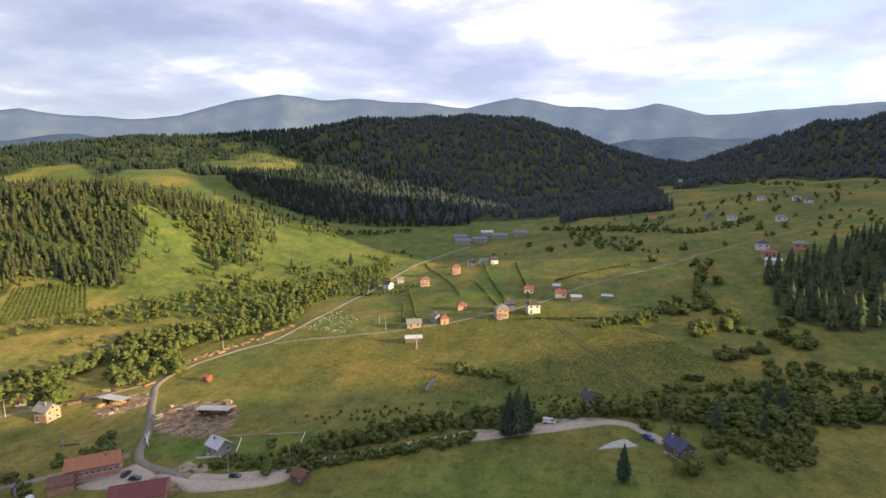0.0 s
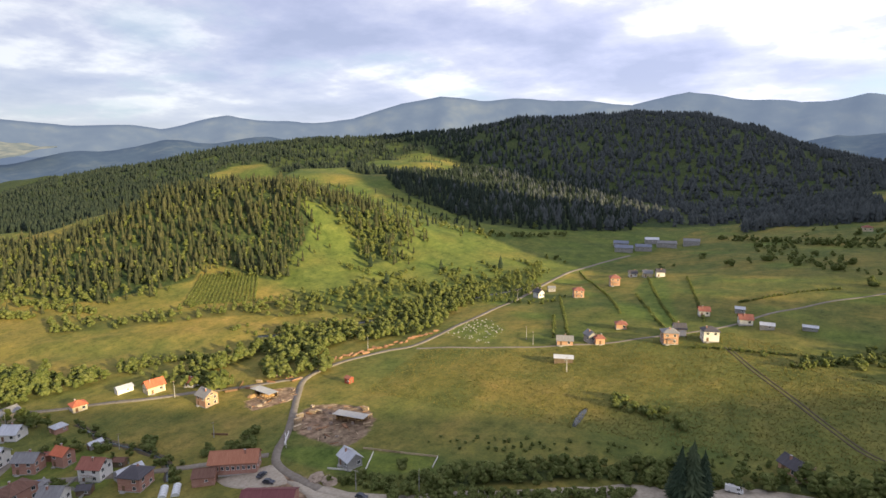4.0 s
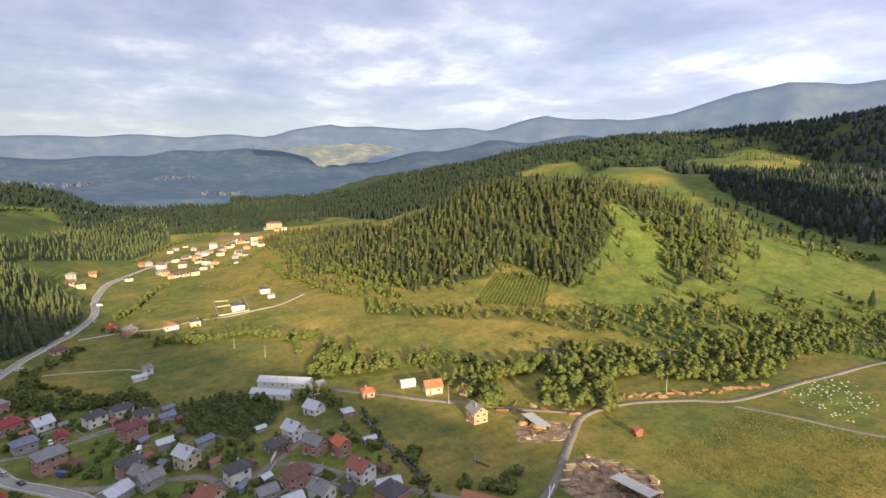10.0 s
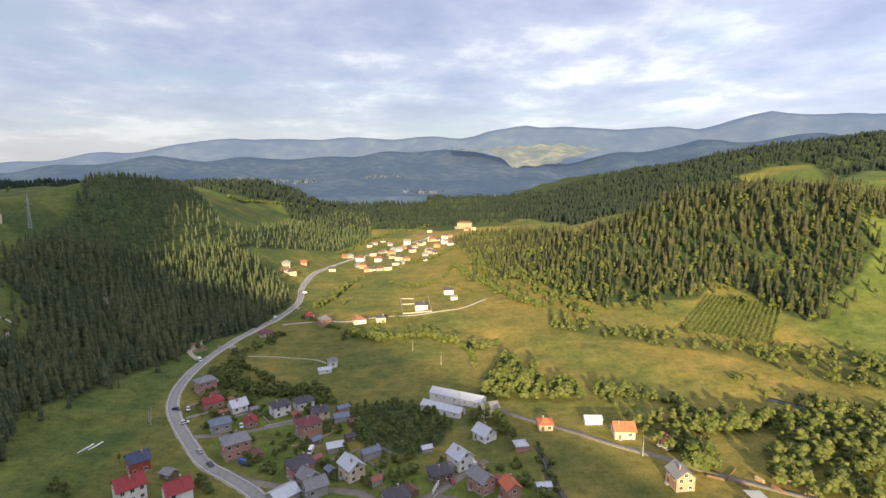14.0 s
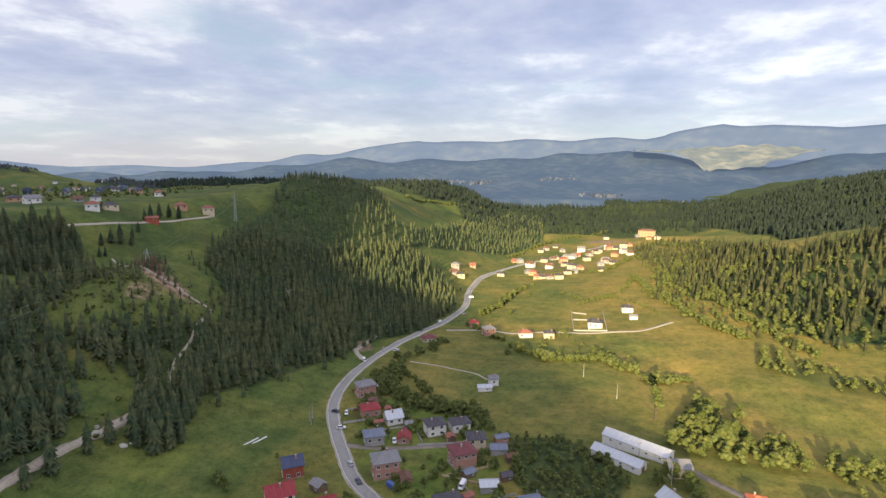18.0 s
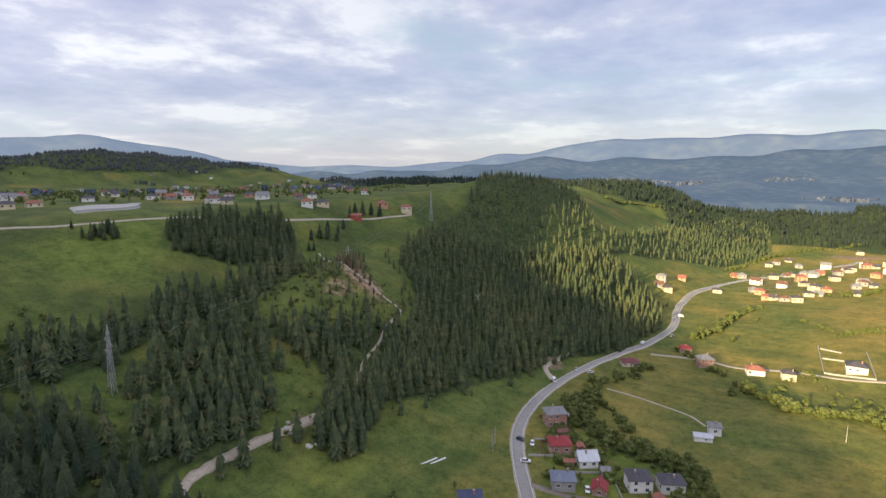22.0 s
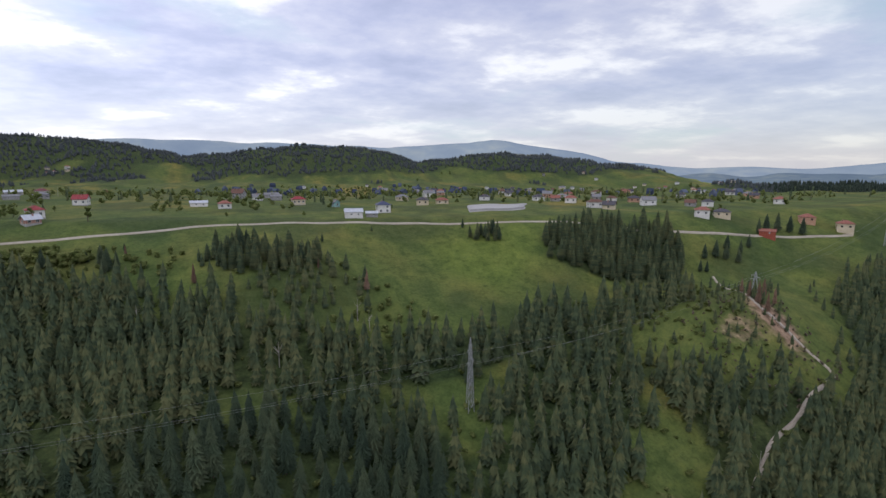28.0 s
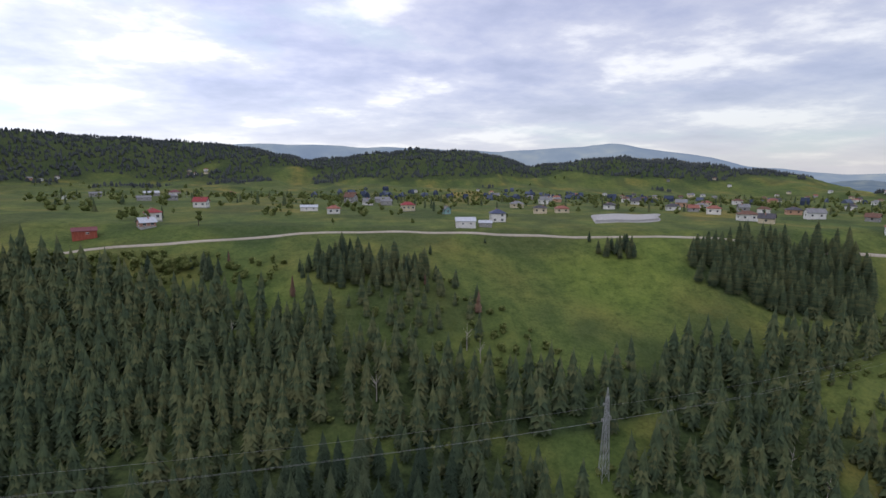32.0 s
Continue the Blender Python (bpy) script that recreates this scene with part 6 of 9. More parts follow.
house(-9, 370, 5, 6.9, 4.3, 2.3, "gable", GREY_WALL, SILVER, "grey shed with a silver roof", plain=True)
house(11, 373, 2, 6.9, 3.4, 1.9, "gable", GREY_WALL, SILVER, "low tin-roofed sheepfold in the pasture", plain=True)
house(-24, 399, 7, 5.2, 4.3, 2.3, "gable", GREY_WALL, SILVER, "small silver-roofed hut on the terrace", plain=True)
house(2, 223, -42, 7.3, 5.6, 3.0, "gable", PINK, DARK_ROOF, "orange timber hut with a dark roof beside the brook")
house(31, 190, -55, 7.7, 6.0, 3.5, "gable", TIMBER, NAVY, "timber house with a dark blue roof")
# houses on the north-eastern upland
house(128, 452, -6, 9.5, 7.7, 4.4, "hip", PINK, RUST, "distant upland house with a rusty roof", far=True)
house(152, 465, -9, 9.5, 7.7, 4.4, "hip", PINK, SLATE, "distant upland house with a grey roof", far=True)
house(133, 489, -6, 9.5, 7.7, 4.4, "hip", WHITE, DARK_ROOF, "distant upland house with a dark roof", far=True)
house(134, 709, -1, 9.5, 7.7, 4.4, "hip", GREY_WALL, DARK_ROOF, "distant upland house with a dark roof", far=True)
house(154, 688, -3, 9.5, 7.7, 4.4, "hip", WHITE, SLATE, "distant upland house with a grey roof", far=True)
house(78, 787, 4, 9.5, 7.7, 4.4, "hip", CREAM, RUST, "distant upland house with a rusty roof", far=True)
house(199, 1398, 2, 9.5, 7.7, 4.4, "hip", WHITE, DARK_ROOF, "distant upland house with a dark roof", far=True)
house(220, 1403, 1, 9.5, 7.7, 4.4, "hip", WHITE, DARK_ROOF, "distant upland house with a dark roof", far=True)
house(242, 1407, 0, 9.5, 7.7, 4.4, "hip", WHITE, DARK_ROOF, "distant upland house with a dark roof", far=True)
house(223, 842, -5, 9.5, 7.7, 4.4, "hip", WHITE, SLATE, "distant upland house with a grey roof", far=True)
house(255, 808, -8, 9.5, 7.7, 4.4, "hip", WHITE, SLATE, "distant upland house with a grey roof", far=True)
house(261, 784, -9, 9.5, 7.7, 4.4, "hip", WHITE, DARK_ROOF, "distant upland house with a dark roof", far=True)
house(191, 645, -7, 9.5, 7.7, 4.4, "hip", WHITE, SLATE, "distant upland house with a grey roof", far=True)
house(126, 435, -12, 10.3, 5.2, 2.6, "gable", WHITE, SILVER, "pale shed on the upland slope", plain=True)
# farms across the meadow
house(-398, 45, -75, 5.2, 5.2, 4.4, "hip", WHITE, SLATE, "white house alone in the field")
house(-389, 41, -74, 7.7, 4.3, 2.3, "gable", WHITE, SILVER, "white-roofed shed in the field", plain=True)
house(-502, 31, -65, 8.6, 7.7, 5.3, "hip", BRICK, SLATE, "brick house with a grey roof at the bend")
house(-527, 16, -68, 7.7, 6.0, 3.5, "hip", BRICK, RED_ROOF, "house with a red roof at the bend")
house(-477, -10, -64, 10.3, 6.9, 3.1, "hip", CREAM, MAROON, "inn with a dark red roof beside the road")
house(-497, 59, -78, 9.5, 6.9, 3.5, "hip", WHITE, RUST, "white house with a reddish roof in the sun")
house(-495, 76, -80, 6.9, 6.0, 4.4, "hip", CREAM, DARK_ROOF, "yellow house with a dark roof in the sun")
house(-525, 111, -90, 10.3, 8.6, 4.4, "hip", WHITE, DARK_ROOF, "white villa with a dark roof inside a walled plot")
house(-572, 141, -88, 8.6, 6.9, 4.4, "hip", WHITE, DARK_ROOF, "white house in the dry meadow")
house(-550, 143, -88, 6.0, 4.3, 2.6, "gable", WHITE, SLATE, "white outbuilding in the dry meadow", plain=True)
# the far hamlet in the sun
house(-762, 18, -86, 8.6, 6.9, 3.5, "hip", CREAM, DARK_ROOF, "sunlit cream house of the far hamlet with a dark roof", far=True)
house(-871, 36, -77, 9.5, 6.9, 4.4, "hip", GREY_WALL, SLATE, "sunlit grey house of the far hamlet with a grey roof", far=True)
house(-875, 28, -67, 7.7, 6.9, 2.6, "gable", PINK, RUST, "sunlit orange house of the far hamlet with a rusty roof", far=True)
house(-965, 64, 81, 8.6, 6.9, 3.5, "hip", CREAM, DARK_ROOF, "sunlit cream house of the far hamlet with a dark roof", far=True)
house(-978, 72, -90, 9.5, 6.9, 4.4, "hip", GREY_WALL, BROWN, "sunlit grey house of the far hamlet with a brown roof", far=True)
house(-1010, 86, -81, 7.7, 6.9, 2.6, "gable", CREAM, DARK_ROOF, "sunlit cream house of the far hamlet with a dark roof", far=True)
house(-780, 51, -68, 8.6, 6.9, 3.5, "hip", GREY_WALL, SLATE, "sunlit grey house of the far hamlet with a grey roof", far=True)
house(-770, 57, 81, 9.5, 6.9, 4.4, "hip", PINK, RUST, "sunlit orange house of the far hamlet with a rusty roof", far=True)
house(-738, 69, -90, 7.7, 6.9, 2.6, "gable", CREAM, DARK_ROOF, "sunlit cream house of the far hamlet with a dark roof", far=True)
house(-732, 77, -80, 8.6, 6.9, 3.5, "hip", GREY_WALL, BROWN, "sunlit grey house of the far hamlet with a brown roof", far=True)
house(-733, 87, -71, 9.5, 6.9, 4.4, "hip", CREAM, DARK_ROOF, "sunlit cream house of the far hamlet with a dark roof", far=True)
house(-770, 107, 77, 7.7, 6.9, 2.6, "gable", GREY_WALL, SLATE, "sunlit grey house of the far hamlet with a grey roof", far=True)
house(-795, 115, 87, 8.6, 6.9, 3.5, "hip", PINK, RUST, "sunlit orange house of the far hamlet with a rusty roof", far=True)
house(-880, 69, -80, 9.5, 6.9, 4.4, "hip", CREAM, DARK_ROOF, "sunlit cream house of the far hamlet with a dark roof", far=True)
house(-900, 82, -71, 7.7, 6.9, 2.6, "gable", GREY_WALL, BROWN, "sunlit grey house of the far hamlet with a brown roof", far=True)
house(-905, 89, 79, 8.6, 6.9, 3.5, "hip", CREAM, DARK_ROOF, "sunlit cream house of the far hamlet with a dark roof", far=True)
house(-908, 101, 88, 9.5, 6.9, 4.4, "hip", GREY_WALL, SLATE, "sunlit grey house of the far hamlet with a grey roof", far=True)
house(-912, 117, -83, 7.7, 6.9, 2.6, "gable", PINK, RUST, "sunlit orange house of the far hamlet with a rusty roof", far=True)
house(-935, 146, -75, 8.6, 6.9, 3.5, "hip", CREAM, DARK_ROOF, "sunlit cream house of the far hamlet with a dark roof", far=True)
house(-845, 150, 74, 9.5, 6.9, 4.4, "hip", GREY_WALL, BROWN, "sunlit grey house of the far hamlet with a brown roof", far=True)
house(-837, 158, 84, 7.7, 6.9, 2.6, "gable", CREAM, DARK_ROOF, "sunlit cream house of the far hamlet with a dark roof", far=True)
house(-826, 142, -85, 8.6, 6.9, 3.5, "hip", GREY_WALL, SLATE, "sunlit grey house of the far hamlet with a grey roof", far=True)
house(-977, 168, -76, 9.5, 6.9, 4.4, "hip", PINK, RUST, "sunlit orange house of the far hamlet with a rusty roof", far=True)
house(-977, 178, 73, 7.7, 6.9, 2.6, "gable", CREAM, DARK_ROOF, "sunlit cream house of the far hamlet with a dark roof", far=True)
house(-947, 144, 85, 8.6, 6.9, 3.5, "hip", GREY_WALL, BROWN, "sunlit grey house of the far hamlet with a brown roof", far=True)
house(-1162, 182, -86, 9.5, 6.9, 4.4, "hip", CREAM, DARK_ROOF, "sunlit cream house of the far hamlet with a dark roof", far=True)
house(-1175, 240, -79, 7.7, 6.9, 2.6, "gable", GREY_WALL, SLATE, "sunlit grey house of the far hamlet with a grey roof", far=True)
house(-1078, 244, 70, 8.6, 6.9, 3.5, "hip", PINK, RUST, "sunlit orange house of the far hamlet with a rusty roof", far=True)
house(-1076, 257, 80, 9.5, 6.9, 4.4, "hip", CREAM, DARK_ROOF, "sunlit cream house of the far hamlet with a dark roof", far=True)
house(-711, -32, -71, 7.7, 6.9, 2.6, "gable", GREY_WALL, BROWN, "sunlit grey house of the far hamlet with a brown roof", far=True)
house(-708, -24, -61, 8.6, 6.9, 3.5, "hip", CREAM, DARK_ROOF, "sunlit cream house of the far hamlet with a dark roof", far=True)
house(-736, -34, 89, 9.5, 6.9, 4.4, "hip", GREY_WALL, SLATE, "sunlit grey house of the far hamlet with a grey roof", far=True)
house(-777, -19, -83, 7.7, 6.9, 2.6, "gable", PINK, RUST, "sunlit orange house of the far hamlet with a rusty roof", far=True)
house(-764, 98, -82, 8.6, 6.9, 3.5, "hip", CREAM, DARK_ROOF, "sunlit cream house of the far hamlet with a dark roof", far=True)
house(-915, 134, -74, 9.5, 6.9, 4.4, "hip", GREY_WALL, BROWN, "sunlit grey house of the far hamlet with a brown roof", far=True)
house(-784, 138, 75, 7.7, 6.9, 2.6, "gable", CREAM, DARK_ROOF, "sunlit cream house of the far hamlet with a dark roof", far=True)
house(-965, 97, 88, 8.6, 6.9, 3.5, "hip", GREY_WALL, SLATE, "sunlit grey house of the far hamlet with a grey roof", far=True)
house(-878, 128, -70, 9.5, 7.0, 4.4, "hip", CREAM, DARK_ROOF, "sunlit cream house of the far hamlet with a dark roof", far=True)
house(-829, 52, 62, 11.0, 7.0, 5.6, "gable", WHITE, BROWN, "sunlit white house of the far hamlet with a brown roof", far=True)
house(-740, 63, 85, 8.5, 7.0, 3.5, "hip", PINK, RUST, "sunlit orange house of the far hamlet with a rusty roof", far=True)
house(-933, 184, -55, 9.5, 7.0, 4.4, "gable", WHITE, SLATE, "sunlit white house of the far hamlet with a grey roof", far=True)
house(-1000, 193, 74, 11.0, 7.0, 5.6, "hip", CREAM, DARK_ROOF, "sunlit cream house of the far hamlet with a dark roof", far=True)
house(-914, 190, -70, 8.5, 7.0, 3.5, "gable", WHITE, BROWN, "sunlit white house of the far hamlet with a brown roof", far=True)
house(-907, 169, 62, 9.5, 7.0, 4.4, "hip", PINK, RUST, "sunlit orange house of the far hamlet with a rusty roof", far=True)
house(-958, 125, 85, 11.0, 7.0, 5.6, "gable", WHITE, SLATE, "sunlit white house of the far hamlet with a grey roof", far=True)
house(-825, 97, -55, 8.5, 7.0, 3.5, "hip", CREAM, DARK_ROOF, "sunlit cream house of the far hamlet with a dark roof", far=True)
house(-818, 77, 74, 9.5, 7.0, 4.4, "gable", WHITE, BROWN, "sunlit white house of the far hamlet with a brown roof", far=True)
house(-870, 96, -70, 11.0, 7.0, 5.6, "hip", PINK, RUST, "sunlit orange house of the far hamlet with a rusty roof", far=True)
house(-900, 110, 62, 8.5, 7.0, 3.5, "gable", WHITE, SLATE, "sunlit white house of the far hamlet with a grey roof", far=True)
house(-945, 150, 85, 9.5, 7.0, 4.4, "hip", CREAM, DARK_ROOF, "sunlit cream house of the far hamlet with a dark roof", far=True)
house(-985, 168, -55, 11.0, 7.0, 5.6, "gable", WHITE, BROWN, "sunlit white house of the far hamlet with a brown roof", far=True)
house(-1020, 205, 74, 8.5, 7.0, 3.5, "hip", PINK, RUST, "sunlit orange house of the far hamlet with a rusty roof", far=True)
house(-850, 150, -70, 9.5, 7.0, 4.4, "gable", WHITE, SLATE, "sunlit white house of the far hamlet with a grey roof", far=True)
house(-795, 105, 62, 11.0, 7.0, 5.6, "hip", CREAM, DARK_ROOF, "sunlit cream house of the far hamlet with a dark roof", far=True)
house(-1178, 257, 80, 30, 11, 11.5, "hip", PINK, BROWN, "large pinkish four-storey block at the end of the hamlet", far=True)
# the plateau farms
house(45, -635, 24, 15, 7, 3.4, "gable", GREY_WALL, SILVER, "long pale shed of a plateau farm", plain=True)
house(19, -626, 20, 11, 8, 4.4, "hip", WHITE, MAROON, "white plateau farmhouse with a dark red roof", far=True)
house(-162, -694, -8, 13, 9, 5.6, "gable", GREY_WALL, BROWN, "large grey farmhouse with a brown gable roof", far=True)
house(-193, -550, 4, 14, 7, 3.4, "gable", GREY_WALL, SLATE, "grey barn beside the plateau farmhouse", plain=True)
house(-46, -282, 26, 9.5, 5.2, 2.8, "gable", RED_WALL, MAROON, "long dark red barn below the farm", plain=True)
house(-68, -294, 39, 6.9, 5.2, 2.3, "gable", BRICK, SILVER, "brick house with a pale steep roof")
house(-63, -318, 23, 7.7, 6.9, 4.4, "hip", WHITE, RED_ROOF, "white house with a red roof")
house(74, -576, 25, 10.3, 5.2, 3.1, "gable", GREY_WALL, SLATE, "long grey barn on the plateau", plain=True)
house(-1, -483, 23, 10.3, 5.2, 2.6, "gable", GREY_WALL, SLATE, "low grey farm building on the rise", plain=True)
house(-13, -509, 23, 10.3, 6.9, 3.5, "hip", GREY_WALL, SLATE, "grey farmhouse with outbuildings")
house(-63, -410, -6, 8.6, 6.9, 4.4, "gable", WHITE, RED_ROOF, "white house with a reddish gable")
house(-11, -755, 22, 7.7, 6.9, 4.8, "hip", PINK, RUST, "pink house with a hipped roof")
house(-136, -392, 5, 11.2, 5.2, 2.6, "gable", WHITE, SILVER, "white shed with a pale roof", plain=True)
house(-153, -368, 7, 7.7, 6.0, 3.5, "hip", WHITE, RUST, "white cottage with a rusty roof")
house(-163, -513, -30, 9.5, 7.7, 5.3, "gable", GREY_WALL, BROWN, "grey-brown gabled farmhouse on the plateau")
house(-177, -472, 9, 7.7, 6.0, 3.5, "gable", WHITE, SLATE, "white farmhouse with a grey roof")
house(-193, -486, 2, 9.5, 6.0, 3.5, "gable", GREY_WALL, SLATE, "grey barn with a wide roof", plain=True)
house(-204, -407, 3, 9.5, 6.9, 4.4, "hip", CREAM, RED_ROOF, "house with a bright red roof")
house(-227, -377, -69, 4.3, 4.3, 3.5, "gable", TEAL, SLATE, "small teal gabled house beside a tree")
house(-224, -298, -7, 10.3, 6.9, 3.5, "gable", WHITE, SILVER, "low house with a silver roof", plain=True)
house(-236, -303, -9, 6.9, 4.3, 2.3, "gable", GREY_WALL, SILVER, "small silver-roofed shed by the road", plain=True)
house(-250, -330, -5, 8.6, 7.7, 5.3, "hip", WHITE, NAVY, "white house with a dark blue roof")
house(-298, -1205, 4, 7.7, 6.9, 4.4, "hip", WHITE, SLATE, "white house on the rise", far=True)
house(-487, -241, -47, 9.5, 5.2, 2.6, "gable", RED_WALL, RUST, "low red-roofed hut at the wood's edge", plain=True)
house(-537, -251, -43, 9.5, 6.9, 3.5, "hip", PINK, RUST, "orange house at the edge of the plateau", far=True)
house(-550, -233, -46, 9.5, 6.9, 4.4, "hip", CREAM, RUST, "orange-roofed house near the wood", far=True)
house(-463, -273, -45, 9.5, 6.9, 4.4, "hip", WHITE, RUST, "distant white plateau house with a rusty roof", far=True)
house(-479, -271, -37, 10.3, 6.9, 3.5, "hip", CREAM, DARK_ROOF, "distant cream plateau house with a dark roof", far=True)
house(-348, -521, 0, 11.2, 6.9, 4.4, "gable", WHITE, SLATE, "distant white plateau house with a grey roof", far=True)
house(-396, -614, -31, 8.6, 6.9, 3.5, "hip", PINK, SLATE, "distant pink plateau house with a grey roof", far=True)
house(-487, -628, -27, 9.5, 6.9, 4.4, "hip", WHITE, BROWN, "distant white plateau house with a brown roof", far=True)
house(-445, -525, -18, 10.3, 6.9, 3.5, "gable", WHITE, DARK_ROOF, "distant white plateau house with a dark roof", far=True)
house(-588, -769, -9, 11.2, 6.9, 4.4, "hip", CREAM, RUST, "distant cream plateau house with a rusty roof", far=True)
house(-371, -433, -35, 8.6, 6.9, 3.5, "hip", WHITE, DARK_ROOF, "distant white plateau house with a dark roof", far=True)
house(-466, -482, -31, 9.5, 6.9, 4.4, "gable", PINK, SLATE, "distant pink plateau house with a grey roof", far=True)
house(-452, -432, -23, 10.3, 6.9, 3.5, "hip", WHITE, SLATE, "distant white plateau house with a grey roof", far=True)
house(-417, -332, -16, 11.2, 6.9, 4.4, "hip", WHITE, BROWN, "distant white plateau house with a brown roof", far=True)
house(-417, -315, -47, 8.6, 6.9, 3.5, "gable", CREAM, DARK_ROOF, "distant cream plateau house with a dark roof", far=True)
house(-427, -380, -34, 9.5, 6.9, 4.4, "hip", WHITE, RUST, "distant white plateau house with a rusty roof", far=True)
house(-497, -384, -29, 10.3, 6.9, 3.5, "hip", PINK, DARK_ROOF, "distant pink plateau house with a dark roof", far=True)
house(-476, -342, -21, 11.2, 6.9, 4.4, "gable", WHITE, SLATE, "distant white plateau house with a grey roof", far=True)
house(-761, -559, -56, 8.6, 6.9, 3.5, "hip", WHITE, SLATE, "distant white plateau house with a grey roof", far=True)
house(-1134, -892, -47, 9.5, 6.9, 4.4, "hip", CREAM, BROWN, "distant cream plateau house with a brown roof", far=True)
house(-744, -502, -38, 10.3, 6.9, 3.5, "gable", WHITE, DARK_ROOF, "distant white plateau house with a dark roof", far=True)
house(-726, -677, -19, 11.2, 6.9, 4.4, "hip", PINK, RUST, "distant pink plateau house with a rusty roof", far=True)
house(-608, -443, -53, 8.6, 6.9, 3.5, "hip", WHITE, DARK_ROOF, "distant white plateau house with a dark roof", far=True)
house(-422, -985, -15, 9.5, 6.9, 4.4, "gable", WHITE, SLATE, "distant white plateau house with a grey roof", far=True)
house(-301, -460, -7, 10.3, 6.9, 3.5, "hip", CREAM, SLATE, "distant cream plateau house with a grey roof", far=True)
house(-999, -912, -22, 11.2, 6.9, 4.4, "hip", WHITE, BROWN, "distant white plateau house with a brown roof", far=True)
house(-676, -410, -59, 8.6, 6.9, 3.5, "gable", PINK, DARK_ROOF, "distant pink plateau house with a dark roof", far=True)
house(-603, -324, -51, 9.5, 6.9, 4.4, "hip", WHITE, RUST, "distant white plateau house with a rusty roof", far=True)
house(-418, -418, -22, 10.3, 6.9, 3.5, "hip", WHITE, DARK_ROOF, "distant white plateau house with a dark roof", far=True)
house(-820, -1004, -13, 11.2, 6.9, 4.4, "gable", CREAM, SLATE, "distant cream plateau house with a grey roof", far=True)
house(-841, -995, -44, 8.6, 6.9, 3.5, "hip", WHITE, SLATE, "distant white plateau house with a grey roof", far=True)
house(-955, -970, -39, 9.5, 6.9, 4.4, "hip", PINK, BROWN, "distant pink plateau house with a brown roof", far=True)
house(-745, -692, -30, 10.3, 6.9, 3.5, "gable", WHITE, DARK_ROOF, "distant white plateau house with a dark roof", far=True)
house(-1010, -823, -25, 11.2, 6.9, 4.4, "hip", WHITE, RUST, "distant white plateau house with a rusty roof", far=True)
house(-830, -584, -58, 8.6, 6.9, 3.5, "hip", CREAM, DARK_ROOF, "distant cream plateau house with a dark roof", far=True)
house(-758, -503, -48, 9.5, 6.9, 4.4, "gable", WHITE, SLATE, "distant white plateau house with a grey roof", far=True)
house(-717, -452, -39, 10.3, 6.9, 3.5, "hip", PINK, SLATE, "distant pink plateau house with a grey roof", far=True)
house(-599, -579, -17, 11.2, 6.9, 4.4, "hip", WHITE, BROWN, "distant white plateau house with a brown roof", far=True)
house(-448, -803, -30, 8.6, 6.9, 3.5, "gable", WHITE, DARK_ROOF, "distant white plateau house with a dark roof", far=True)
house(-409, -651, -21, 9.5, 6.9, 4.4, "hip", CREAM, RUST, "distant cream plateau house with a rusty roof", far=True)
house(-520, -879, -12, 10.3, 6.9, 3.5, "hip", WHITE, DARK_ROOF, "distant white plateau house with a dark roof", far=True)
house(565, -1405, 48, 11.2, 6.9, 4.4, "gable", PINK, SLATE, "distant pink plateau house with a grey roof", far=True)
house(544, -1412, 17, 8.6, 6.9, 3.5, "hip", WHITE, SLATE, "distant white plateau house with a grey roof", far=True)
house(520, -1433, 26, 9.5, 6.9, 4.4, "hip", WHITE, BROWN, "distant white plateau house with a brown roof", far=True)
house(271, -1590, 25, 10.3, 6.9, 3.5, "gable", CREAM, DARK_ROOF, "distant cream plateau house with a dark roof", far=True)
house(233, -1608, 34, 11.2, 6.9, 4.4, "hip", WHITE, RUST, "distant white plateau house with a rusty roof", far=True)
house(-467, -1334, -13, 8.6, 6.0, 4.0, "hip", WHITE, DARK_ROOF, "far white plateau house with a dark roof", far=True)
house(-472, -1222, -4, 9.5, 6.0, 3.2, "hip", CREAM, RUST, "far cream plateau house with a rusty roof", far=True)
house(-429, -814, 2, 7.7, 6.0, 4.0, "gable", GREY_WALL, SLATE, "far grey plateau house with a grey roof", far=True)
house(-491, -903, -30, 8.6, 6.0, 3.2, "hip", WHITE, BROWN, "far white plateau house with a brown roof", far=True)
house(-520, -878, -22, 9.5, 6.0, 4.0, "hip", CREAM, DARK_ROOF, "far cream plateau house with a dark roof", far=True)
house(-599, -1045, -13, 7.7, 6.0, 3.2, "gable", GREY_WALL, RUST, "far grey plateau house with a rusty roof", far=True)
house(-699, -1127, -5, 8.6, 6.0, 4.0, "hip", WHITE, SLATE, "far white plateau house with a grey roof", far=True)
house(-695, -1040, -37, 9.5, 6.0, 3.2, "hip", CREAM, BROWN, "far cream plateau house with a brown roof", far=True)
house(-726, -1051, -28, 7.7, 6.0, 4.0, "gable", GREY_WALL, DARK_ROOF, "far grey plateau house with a dark roof", far=True)
house(-642, -855, -19, 8.6, 6.0, 3.2, "hip", WHITE, RUST, "far white plateau house with a rusty roof", far=True)
house(-670, -876, -10, 9.5, 6.0, 4.0, "hip", CREAM, SLATE, "far cream plateau house with a grey roof", far=True)
house(-799, -1003, -42, 7.7, 6.0, 3.2, "gable", GREY_WALL, BROWN, "far grey plateau house with a brown roof", far=True)
house(-830, -1012, -33, 8.6, 6.0, 4.0, "hip", WHITE, DARK_ROOF, "far white plateau house with a dark roof", far=True)
